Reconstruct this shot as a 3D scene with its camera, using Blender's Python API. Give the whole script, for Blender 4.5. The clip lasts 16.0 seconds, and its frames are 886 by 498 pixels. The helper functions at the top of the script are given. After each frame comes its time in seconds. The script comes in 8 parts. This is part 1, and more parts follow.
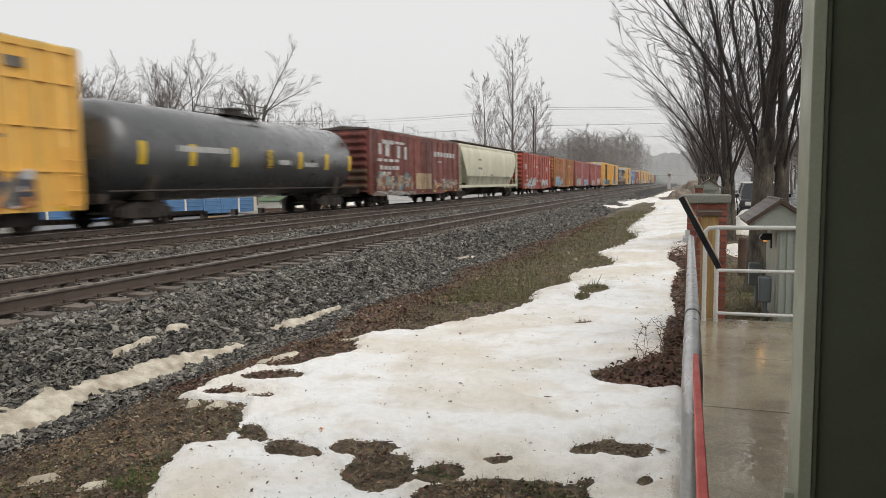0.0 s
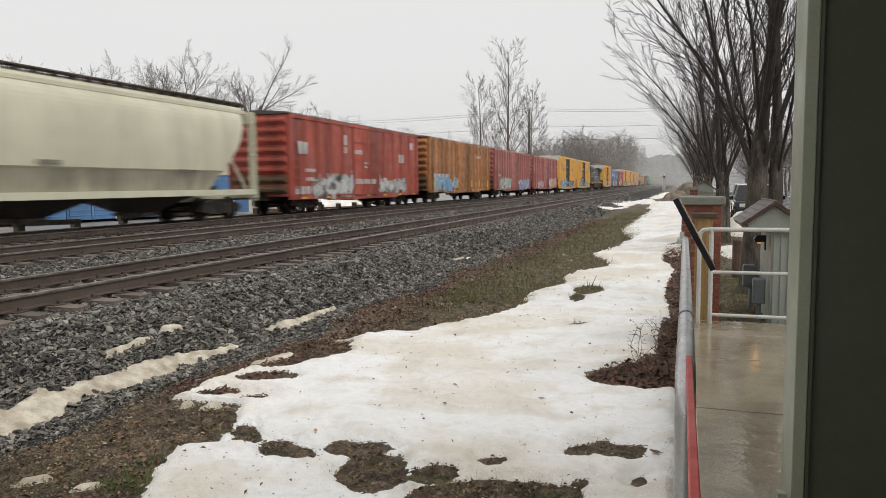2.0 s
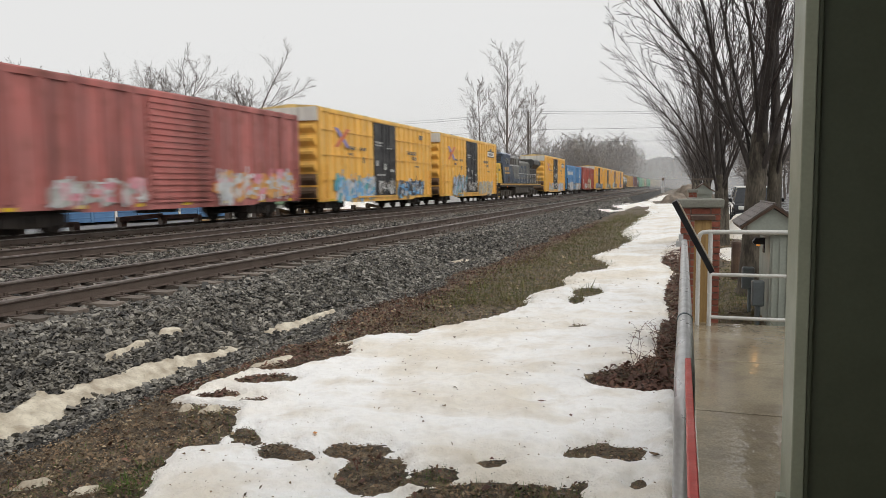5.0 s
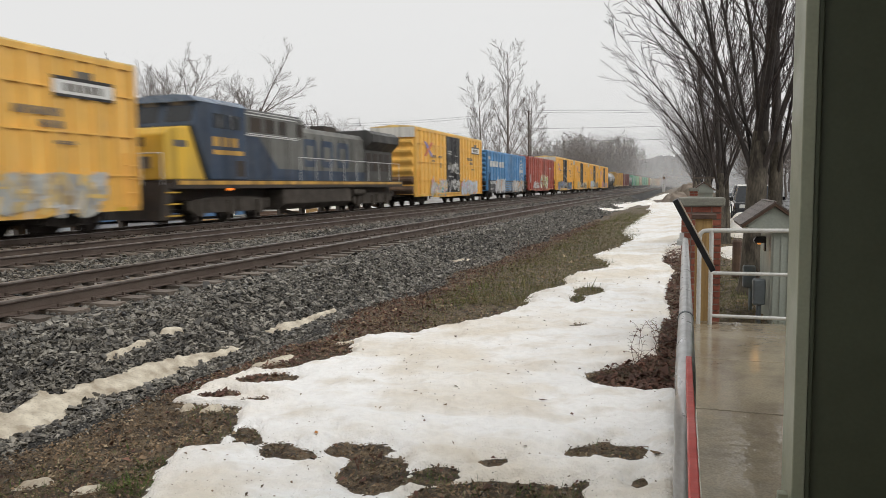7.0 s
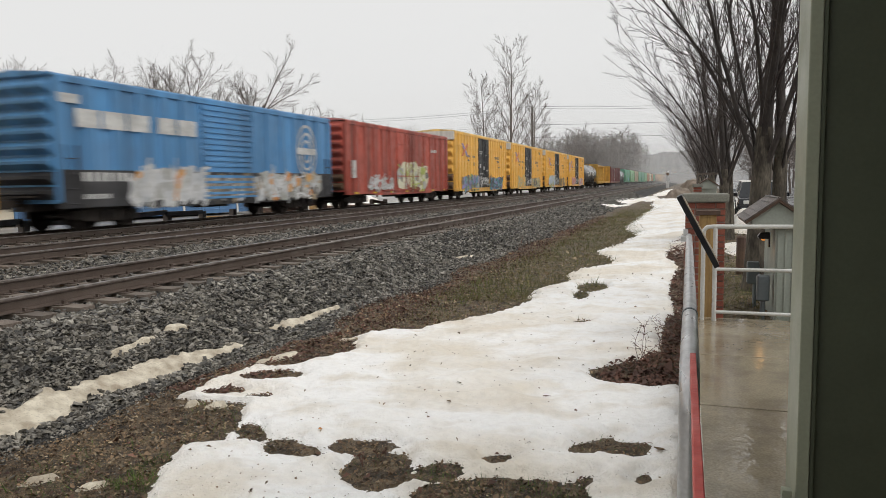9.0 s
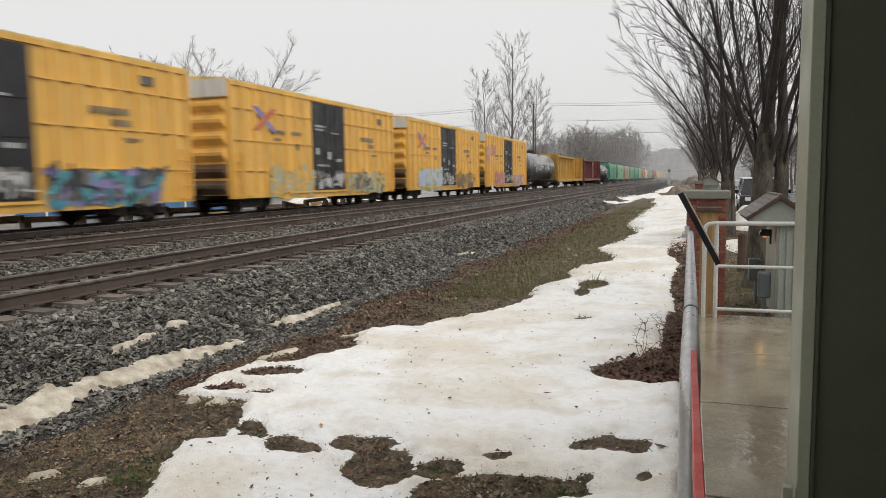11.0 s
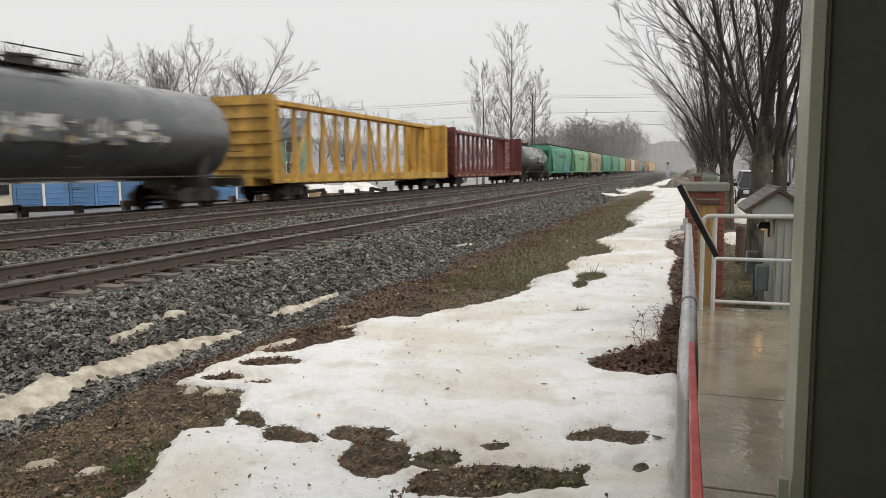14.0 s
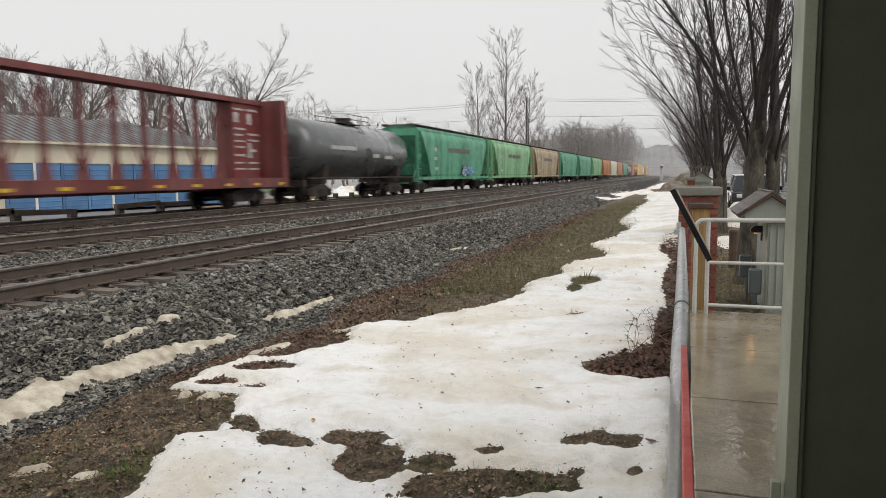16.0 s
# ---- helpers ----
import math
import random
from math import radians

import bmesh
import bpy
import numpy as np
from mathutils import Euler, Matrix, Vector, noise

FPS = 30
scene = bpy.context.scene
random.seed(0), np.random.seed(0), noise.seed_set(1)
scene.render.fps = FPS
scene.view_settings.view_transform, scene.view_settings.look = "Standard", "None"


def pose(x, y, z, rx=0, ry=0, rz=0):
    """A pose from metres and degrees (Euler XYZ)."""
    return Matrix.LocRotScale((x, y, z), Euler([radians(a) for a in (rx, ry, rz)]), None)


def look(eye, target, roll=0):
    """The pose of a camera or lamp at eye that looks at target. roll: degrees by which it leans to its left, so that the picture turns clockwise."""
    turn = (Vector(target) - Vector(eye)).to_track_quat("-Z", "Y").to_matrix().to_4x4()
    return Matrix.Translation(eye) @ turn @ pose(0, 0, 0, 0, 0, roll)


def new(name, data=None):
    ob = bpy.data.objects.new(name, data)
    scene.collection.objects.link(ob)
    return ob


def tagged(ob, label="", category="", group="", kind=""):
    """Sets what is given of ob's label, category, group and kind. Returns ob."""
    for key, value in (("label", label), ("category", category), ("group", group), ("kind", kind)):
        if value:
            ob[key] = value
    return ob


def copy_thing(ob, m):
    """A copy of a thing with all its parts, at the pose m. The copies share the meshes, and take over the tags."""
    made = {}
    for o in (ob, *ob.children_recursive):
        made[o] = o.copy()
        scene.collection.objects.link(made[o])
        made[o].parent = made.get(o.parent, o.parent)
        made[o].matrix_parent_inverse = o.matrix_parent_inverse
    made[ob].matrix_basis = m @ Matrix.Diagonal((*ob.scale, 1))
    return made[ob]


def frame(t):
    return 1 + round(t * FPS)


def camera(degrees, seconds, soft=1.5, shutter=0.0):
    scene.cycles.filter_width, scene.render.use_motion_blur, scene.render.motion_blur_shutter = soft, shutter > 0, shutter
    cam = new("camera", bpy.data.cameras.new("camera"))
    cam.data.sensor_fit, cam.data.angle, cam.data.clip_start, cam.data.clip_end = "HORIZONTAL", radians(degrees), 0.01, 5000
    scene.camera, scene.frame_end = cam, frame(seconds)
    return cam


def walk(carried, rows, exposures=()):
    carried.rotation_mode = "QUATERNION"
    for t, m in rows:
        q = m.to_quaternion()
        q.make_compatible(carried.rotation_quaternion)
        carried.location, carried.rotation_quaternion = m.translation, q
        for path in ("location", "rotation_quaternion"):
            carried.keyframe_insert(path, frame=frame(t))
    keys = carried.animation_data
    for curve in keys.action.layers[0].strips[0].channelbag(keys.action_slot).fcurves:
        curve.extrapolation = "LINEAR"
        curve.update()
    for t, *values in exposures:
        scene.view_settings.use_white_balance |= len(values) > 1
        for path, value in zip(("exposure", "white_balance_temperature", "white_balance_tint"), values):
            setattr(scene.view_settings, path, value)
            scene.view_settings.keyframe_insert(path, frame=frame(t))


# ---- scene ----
cam = camera(64.39, 16.0, soft=0.55, shutter=0.5)
walk(cam, [
    (0, pose(-0.0047, 0.0023, 1.2288, 84.746, 0.762, 19.175)),
    (0.5, pose(-0.0030, -0.0008, 1.2297, 84.743, 0.745, 19.089)),
    (1, pose(0.0005, -0.0007, 1.2300, 84.750, 0.747, 18.943)),
    (1.5, pose(0.0000, -0.0000, 1.2303, 84.797, 0.684, 18.821)),
    (2, pose(-0.0017, 0.0030, 1.2302, 84.829, 0.605, 18.806)),
    (2.5, pose(-0.0022, -0.0027, 1.2323, 84.872, 0.607, 18.818)),
    (3, pose(-0.0028, -0.0010, 1.2299, 84.966, 0.558, 18.832)),
    (3.5, pose(-0.0027, 0.0030, 1.2284, 85.044, 0.514, 18.826)),
    (4, pose(-0.0024, -0.0010, 1.2309, 85.078, 0.516, 18.779)),
    (6.5, pose(0.0011, -0.0004, 1.2319, 84.940, 0.825, 18.757)),
    (7, pose(0.0003, -0.0009, 1.2304, 84.976, 0.782, 18.802)),
    (7.5, pose(-0.0005, -0.0010, 1.2317, 84.950, 0.842, 18.898)),
    (8, pose(-0.0013, 0.0025, 1.2323, 84.884, 0.857, 18.975)),
    (8.5, pose(0.0003, 0.0003, 1.2329, 84.796, 0.906, 19.034)),
    (9, pose(-0.0008, -0.0012, 1.2316, 84.689, 0.889, 19.066)),
    (11.5, pose(-0.0000, 0.0049, 1.2308, 84.344, 0.827, 19.187)),
    (12, pose(-0.0025, 0.0066, 1.2303, 84.227, 0.743, 19.152)),
    (12.5, pose(-0.0039, 0.0036, 1.2304, 84.058, 0.636, 19.123)),
    (13, pose(-0.0039, 0.0077, 1.2273, 83.882, 0.602, 19.119)),
    (13.5, pose(-0.0023, 0.0048, 1.2288, 83.763, 0.581, 19.089)),
    (14, pose(-0.0018, 0.0060, 1.2277, 83.733, 0.574, 19.049)),
    (14.5, pose(-0.0007, 0.0010, 1.2292, 83.791, 0.553, 18.938)),
    (15, pose(0.0019, -0.0002, 1.2322, 83.871, 0.537, 18.817)),
    (15.5, pose(0.0017, -0.0034, 1.2316, 83.962, 0.525, 18.697)),
    (16, pose(0.0014, -0.0039, 1.2312, 84.025, 0.536, 18.600))
])

# ---- world and light: an overcast, misty winter day ----
world = bpy.data.worlds.new("overcast")
scene.world = world
world.use_nodes = True
wn, wl = world.node_tree.nodes, world.node_tree.links
wn.clear()
sky = wn.new("ShaderNodeTexSky")
sky.sky_type, sky.sun_disc = "NISHITA", False
sky.sun_elevation, sky.sun_rotation = radians(48), radians(114)
sky.air_density, sky.dust_density = 1.0, 6.0
grey = wn.new("ShaderNodeHueSaturation")
grey.inputs["Saturation"].default_value = 0.06
cloud = wn.new("ShaderNodeMix")
cloud.data_type = "RGBA"
cloud.inputs[0].default_value = 0.86
cloud.inputs[7].default_value = (8.75, 8.75, 8.7, 1)
wtc, wno, wra = wn.new("ShaderNodeTexCoord"), wn.new("ShaderNodeTexNoise"), wn.new("ShaderNodeMapRange")
wno.inputs["Scale"].default_value, wno.inputs["Detail"].default_value = 1.6, 3
wra.inputs[3].default_value, wra.inputs[4].default_value = 0.97, 1.03
wmul = wn.new("ShaderNodeMix")
wmul.data_type, wmul.blend_type = "RGBA", "MULTIPLY"
wmul.inputs[0].default_value = 1.0
wbg, wout = wn.new("ShaderNodeBackground"), wn.new("ShaderNodeOutputWorld")
wbg.inputs["Strength"].default_value = 0.1
wl.new(sky.outputs[0], grey.inputs["Color"])
wl.new(grey.outputs[0], cloud.inputs[6])
wl.new(wtc.outputs["Generated"], wno.inputs["Vector"])
wl.new(wno.outputs["Fac"], wra.inputs[0])
wl.new(cloud.outputs[2], wmul.inputs[6])
wl.new(wra.outputs[0], wmul.inputs[7])
wl.new(wmul.outputs[2], wbg.inputs["Color"])
wl.new(wbg.outputs[0], wout.inputs[0])

sun_data = bpy.data.lights.new("sun", "SUN")
sun_data.energy, sun_data.angle, sun_data.color = 1.05, radians(40), (1.0, 0.95, 0.88)
sun = new("sun", sun_data)
sun.matrix_world = look((25, -11, 30), (0, 0, 0))
scene.view_settings.exposure = 0.0


# ---- materials ----
def shader(name):
    m = bpy.data.materials.new(name)
    m.use_nodes = True
    nt = m.node_tree
    return m, nt, nt.nodes["Principled BSDF"]


def noise_of(nt, scale, detail=4, stretch=None, space="Object"):
    tc, n = nt.nodes.new("ShaderNodeTexCoord"), nt.nodes.new("ShaderNodeTexNoise")
    n.inputs["Scale"].default_value, n.inputs["Detail"].default_value = scale, detail
    if stretch:
        mp = nt.nodes.new("ShaderNodeMapping")
        mp.inputs["Scale"].default_value = stretch
        nt.links.new(tc.outputs[space], mp.inputs[0])
        nt.links.new(mp.outputs[0], n.inputs["Vector"])
    else:
        nt.links.new(tc.outputs[space], n.inputs["Vector"])
    return n.outputs["Fac"]


def ramp(nt, fac, lo, hi, a=0.35, b=0.65):
    r = nt.nodes.new("ShaderNodeMapRange")
    r.inputs[1].default_value, r.inputs[2].default_value = a, b
    r.inputs[3].default_value, r.inputs[4].default_value = lo, hi
    nt.links.new(fac, r.inputs[0])
    return r.outputs[0]


def blend(nt, fac, a, b, kind="MIX"):
    x = nt.nodes.new("ShaderNodeMix")
    x.data_type, x.blend_type = "RGBA", kind
    for i, v in ((0, fac), (6, a), (7, b)):
        if isinstance(v, (int, float)):
            x.inputs[i].default_value = v
        elif isinstance(v, tuple):
            x.inputs[i].default_value = (*v, 1)
        else:
            nt.links.new(v, x.inputs[i])
    return x.outputs[2]


def bump(nt, bs, height, strength=0.3, distance=0.02):
    b = nt.nodes.new("ShaderNodeBump")
    b.inputs["Strength"].default_value, b.inputs["Distance"].default_value = strength, distance
    nt.links.new(height, b.inputs["Height"])
    nt.links.new(b.outputs[0], bs.inputs["Normal"])


def surface(name, col, rough=0.6, metal=0.0, col2=None, scale=3.0, fine=40.0, var=0.2, relief=0.2, depth=0.01, stretch=None, islands=0.0, pieces=0.0):
    """A general material: two colours mixed by coarse noise, fine grain over it, relief, and gloss that varies."""
    m, nt, bs = shader(name)
    big, small = noise_of(nt, scale, 5, stretch), noise_of(nt, fine, 3, stretch)
    c = blend(nt, ramp(nt, big, 0, 1), col, col2 or tuple(v * (1 - var) for v in col))
    c = blend(nt, 1.0, c, ramp(nt, small, 1 - var, 1 + var, 0.25, 0.75), "MULTIPLY")
    if islands:
        g = nt.nodes.new("ShaderNodeNewGeometry")
        c = blend(nt, 1.0, c, ramp(nt, g.outputs["Random Per Island"], 1 - islands, 1 + islands, 0, 1), "MULTIPLY")
    if pieces:
        g = nt.nodes.new("ShaderNodeObjectInfo")
        c = blend(nt, 1.0, c, ramp(nt, g.outputs["Random"], 1 - pieces, 1 + pieces, 0, 1), "MULTIPLY")
    nt.links.new(c, bs.inputs["Base Color"])
    nt.links.new(ramp(nt, big, max(0.03, rough - 0.12), min(1, rough + 0.1)), bs.inputs["Roughness"])
    bs.inputs["Metallic"].default_value = metal
    if relief:
        bump(nt, bs, small, relief, depth)
    return m


def car_paint(name, col, grime=0.35, rust=0.0, rough=0.5, bars=(0.66, 1.12)):
    """Weathered rolling-stock paint: faded patches, vertical bands (rib shade on the red and brown cars), streaks
    running down, rust blooms, road dirt low on the side.
    """
    m, nt, bs = shader(name)
    big = noise_of(nt, 0.9, 5)
    streak = noise_of(nt, 1.0, 4, (6.0, 6.0, 0.35))
    spots = noise_of(nt, 2.2, 8)
    c = blend(nt, ramp(nt, big, 0, 1), col, tuple(0.86 * v + 0.03 for v in col))
    # broad upright bands; wide bars on red and brown cars imitate rib shade
    bands = noise_of(nt, 1.0, 3, (1.7, 1.7, 0.1))
    c = blend(nt, 1.0, c, ramp(nt, bands, bars[0], bars[1], 0.36, 0.6), "MULTIPLY")
    c = blend(nt, ramp(nt, streak, 0, grime, 0.45, 0.75), c, tuple(v * 0.45 for v in (0.14, 0.11, 0.09)))
    if rust:
        c = blend(nt, ramp(nt, spots, 0, rust, 0.5, 0.68), c, (0.13, 0.055, 0.028))
    nt.links.new(c, bs.inputs["Base Color"])
    nt.links.new(ramp(nt, spots, rough - 0.12, rough + 0.15), bs.inputs["Roughness"])
    bump(nt, bs, big, 0.12, 0.05)
    return m


M = {}
M["yellow"] = car_paint("yellow_paint", (0.88, 0.50, 0.10), 0.18, 0.08, 0.45, (0.86, 1.08))
M["yellow_dull"] = car_paint("dull_dirty_yellow_paint", (0.62, 0.36, 0.06), 0.4, 0.25, 0.55, (0.7, 1.1))
M["yellow_pale"] = car_paint("pale_yellow_paint", (0.74, 0.52, 0.17), 0.25, 0.1)
M["red"] = car_paint("red_paint", (0.43, 0.078, 0.05), 0.45, 0.2, 0.5, (0.55, 1.15))
M["red_faded"] = car_paint("faded_red_paint", (0.45, 0.14, 0.125), 0.45, 0.25, 0.5, (0.55, 1.15))
M["redbrown"] = car_paint("red_brown_paint", (0.21, 0.055, 0.042), 0.5, 0.3, 0.5, (0.5, 1.2))
M["brown"] = car_paint("brown_paint", (0.50, 0.205, 0.065), 0.6, 0.5, 0.5, (0.45, 1.15))
M["maroon"] = car_paint("maroon_paint", (0.17, 0.034, 0.032), 0.35, 0.15)
M["blue"] = car_paint("sky_blue_paint", (0.085, 0.27, 0.53), 0.3, 0.05, 0.5, (0.7, 1.1))
M["loco_blue"] = car_paint("dark_blue_paint", (0.024, 0.048, 0.09), 0.35, 0.0)
M["loco_grey"] = car_paint("locomotive_grey_paint", (0.145, 0.147, 0.132), 0.5, 0.05)
M["gear_dust"] = surface("dusty_brown_running_gear", (0.066, 0.054, 0.042), 0.75, 0, (0.045, 0.037, 0.03), 2.5, 30, relief=0.3)
M["loco_yellow"] = car_paint("locomotive_yellow_paint", (0.74, 0.46, 0.045), 0.3, 0.0)
M["gold"] = car_paint("gold_stripe_paint", (0.58, 0.33, 0.06), 0.4, 0.0)
M["grey_hopper"] = car_paint("pale_grey_green_paint", (0.65, 0.628, 0.475), 0.10, 0.0, 0.5, (0.92, 1.04))
M["hopper_grime"] = car_paint("grimy_grey_green_paint", (0.36, 0.345, 0.26), 0.45, 0.1, 0.55, (0.75, 1.1))
M["end_pale"] = car_paint("pale_end_panel_paint", (0.68, 0.655, 0.6), 0.15, 0.05)
M["green"] = car_paint("green_paint", (0.085, 0.34, 0.2), 0.22, 0.03)
M["green_light"] = car_paint("light_green_paint", (0.22, 0.46, 0.23), 0.22, 0.06)
M["tan"] = car_paint("tan_paint", (0.44, 0.34, 0.21), 0.3, 0.15)
M["orange"] = car_paint("orange_paint", (0.5, 0.17, 0.04), 0.3, 0.15)
M["black_tank"] = car_paint("black_tank_paint", (0.044, 0.047, 0.05), 0.12, 0.0, 0.36, (0.9, 1.05))
M["black_tank"].node_tree.nodes["Principled BSDF"].inputs["Coat Weight"].default_value = 1.0
M["black_tank"].node_tree.nodes["Principled BSDF"].inputs["Coat Roughness"].default_value = 0.22
M["door_black"] = car_paint("black_door_paint", (0.022, 0.022, 0.025), 0.3, 0.0)
M["roof_metal"] = surface("galvanised_car_roof", (0.34, 0.33, 0.31), 0.5, 0.3, (0.22, 0.2, 0.18), 1.2, 30)
M["roof_dark"] = surface("dirty_car_roof", (0.13, 0.10, 0.09), 0.6, 0.1, (0.08, 0.06, 0.05), 1.2, 30)
M["under"] = surface("greasy_black_steel", (0.026, 0.022, 0.019), 0.65, 0.1, (0.062, 0.047, 0.037), 2.5, 30, relief=0.3)
M["wheel"] = surface("worn_wheel_steel", (0.05, 0.042, 0.037), 0.45, 0.7, (0.03, 0.022, 0.018), 5, 40)
M["white_mark"] = surface("chalky_white_stencil", (0.62, 0.62, 0.60), 0.6, 0, (0.4, 0.4, 0.39), 2, 12, relief=0)
M["dark_mark"] = surface("dark_stencil", (0.10, 0.09, 0.08), 0.6, 0, (0.2, 0.18, 0.15), 2, 12, relief=0)
M["reflector"] = surface("yellow_reflective_tape", (0.75, 0.50, 0.03), 0.35, 0, None, 4, 30, relief=0)
M["paint_white"] = surface("white_spray_paint", (0.62, 0.62, 0.62), 0.5, 0, (0.42, 0.44, 0.46), 1.5, 9, relief=0)
M["paint_blue"] = surface("blue_spray_paint", (0.07, 0.25, 0.52), 0.5, 0, (0.25, 0.5, 0.7), 1.5, 9, relief=0)
M["paint_teal"] = surface("teal_spray_paint", (0.12, 0.42, 0.42), 0.5, 0, (0.05, 0.2, 0.3), 1.5, 9, relief=0)
M["paint_pink"] = surface("pink_spray_paint", (0.58, 0.18, 0.24), 0.5, 0, (0.62, 0.35, 0.38), 1.5, 9, relief=0)
M["paint_purple"] = surface("purple_spray_paint", (0.20, 0.17, 0.40), 0.5, 0, (0.32, 0.28, 0.48), 1.5, 9, relief=0)
M["paint_black"] = surface("black_spray_paint", (0.03, 0.03, 0.035), 0.5, 0, (0.08, 0.08, 0.09), 1.5, 9, relief=0)
M["paint_orange"] = surface("orange_spray_paint", (0.58, 0.22, 0.06), 0.5, 0, (0.6, 0.35, 0.12), 1.5, 9, relief=0)
M["paint_pale"] = surface("pale_worn_spray_paint", (0.46, 0.47, 0.44), 0.55, 0, (0.30, 0.29, 0.27), 1.8, 9, relief=0)
M["paint_pale_blue"] = surface("pale_blue_spray_paint", (0.42, 0.52, 0.68), 0.5, 0, (0.55, 0.62, 0.72), 1.5, 9, relief=0)
M["paint_mint"] = surface("worn_mint_spray_paint", (0.40, 0.46, 0.36), 0.55, 0, (0.5, 0.42, 0.2), 1.8, 9, relief=0)
M["paint_lime"] = surface("lime_spray_paint", (0.42, 0.48, 0.08), 0.5, 0, (0.3, 0.36, 0.1), 1.5, 9, relief=0)
M["paint_red"] = surface("orange_red_spray_paint", (0.62, 0.13, 0.05), 0.5, 0, (0.6, 0.2, 0.1), 1.5, 9, relief=0)
M["end_grime"] = car_paint("rusty_road_grime", (0.13, 0.075, 0.04), 0.5, 0.4, 0.65)
# lighter than the cab blue: the roof's sky reflection is painted in
M["loco_roof"] = car_paint("sky_sheen_blue_roof_paint", (0.13, 0.18, 0.26), 0.3, 0.0, 0.3)
M["loco_sooty"] = car_paint("sooty_grey_paint", (0.045, 0.045, 0.042), 0.5, 0.0)
M["beacon"] = shader("orange_beacon")[0]
M["beacon"].node_tree.nodes["Principled BSDF"].inputs["Base Color"].default_value = (0.8, 0.2, 0.02, 1)
M["beacon"].node_tree.nodes["Principled BSDF"].inputs["Emission Color"].default_value = (1, 0.25, 0.03, 1)
M["beacon"].node_tree.nodes["Principled BSDF"].inputs["Emission Strength"].default_value = 1.2

M["lamp_bulb"] = shader("dim_orange_bulb")[0]
M["lamp_bulb"].node_tree.nodes["Principled BSDF"].inputs["Base Color"].default_value = (0.6, 0.25, 0.05, 1)
M["lamp_bulb"].node_tree.nodes["Principled BSDF"].inputs["Emission Color"].default_value = (1, 0.4, 0.08, 1)
M["lamp_bulb"].node_tree.nodes["Principled BSDF"].inputs["Emission Strength"].default_value = 0.5
M["rail_steel"] = surface("rusty_rail_steel", (0.11, 0.083, 0.068), 0.6, 0.15, (0.075, 0.054, 0.043), 2, 60)
M["rail_top"] = surface("dull_rail_head", (0.30, 0.27, 0.25), 0.42, 0.8, (0.17, 0.145, 0.13), 6, 80, relief=0.05)
M["tie"] = surface("weathered_tie_wood", (0.125, 0.098, 0.078), 0.75, 0, (0.19, 0.16, 0.135), 5, 60, relief=0.5, stretch=(1, 8, 8), pieces=0.3)
M["stone"] = surface("crushed_grey_stone", (0.205, 0.191, 0.163), 0.42, 0, (0.054, 0.049, 0.042), 6.0, 60, relief=0.3, islands=0.92)
M["stone"].node_tree.nodes["Principled BSDF"].inputs["Specular IOR Level"].default_value = 0.5
# near-black: the shade between the stones is put into this colour
M["stone_bed"] = surface("gap_shade_ballast_bed", (0.008, 0.0078, 0.007), 0.85, 0, (0.03, 0.028, 0.026), 16, 34, var=0.45, relief=0.9, depth=0.05)
M["soil"] = surface("wet_brown_soil", (0.18, 0.128, 0.072), 0.7, 0, (0.035, 0.027, 0.019), 7, 90, var=0.85, relief=0.8, depth=0.03)
M["leaf"] = surface("wet_dead_leaves", (0.205, 0.138, 0.078), 0.75, 0, (0.09, 0.057, 0.034), 2, 40, relief=0.2, islands=0.7)
M["leaf_red"] = surface("red_brown_leaf", (0.155, 0.075, 0.05), 0.7, 0, (0.085, 0.042, 0.03), 2, 40, relief=0.2, islands=0.5)
M["straw"] = surface("pale_dry_straw", (0.33, 0.26, 0.165), 0.6, 0, (0.24, 0.18, 0.11), 2, 40, relief=0, islands=0.5)
M["grass"] = surface("dull_winter_grass", (0.115, 0.135, 0.034), 0.8, 0, (0.17, 0.145, 0.06), 1.2, 30, relief=0, islands=0.4)
M["moss"] = surface("green_moss", (0.11, 0.19, 0.03), 0.8, 0, (0.06, 0.09, 0.02), 4, 60, relief=0.4, islands=0.3)
M["bark"] = surface("grey_brown_bark", (0.115, 0.098, 0.072), 0.85, 0, (0.032, 0.026, 0.02), 9, 45, var=0.5, relief=0.6, depth=0.02, stretch=(1, 1, 0.3))
M["limb"] = surface("dark_wet_limb_bark", (0.045, 0.036, 0.031), 0.8, 0, (0.024, 0.019, 0.017), 7, 40, var=0.4, relief=0.5, depth=0.01, stretch=(1, 1, 0.3))
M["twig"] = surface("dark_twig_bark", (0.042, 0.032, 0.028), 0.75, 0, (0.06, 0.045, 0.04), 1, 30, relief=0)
# paler and greyer than the near twigs: distance haze is in the colour
M["far_twig"] = surface("haze_greyed_twigs", (0.165, 0.14, 0.125), 0.8, 0, (0.13, 0.11, 0.1), 0.5, 10, relief=0)
M["concrete"] = surface("wet_concrete", (0.30, 0.275, 0.235), 0.3, 0, (0.23, 0.205, 0.17), 1.6, 50, var=0.1, relief=0.12, depth=0.004)
M["galv"] = surface("galvanised_pipe", (0.60, 0.60, 0.60), 0.38, 0.5, (0.50, 0.50, 0.50), 14, 90, var=0.1, relief=0.06)
M["white_pipe"] = surface("pale_grey_painted_pipe", (0.62, 0.62, 0.60), 0.35, 0.1, (0.52, 0.52, 0.5), 6, 50, var=0.08, relief=0.05)
M["red_tape"] = surface("red_painted_strip", (0.62, 0.085, 0.065), 0.5, 0, (0.52, 0.07, 0.055), 12, 90, var=0.1, relief=0.15)
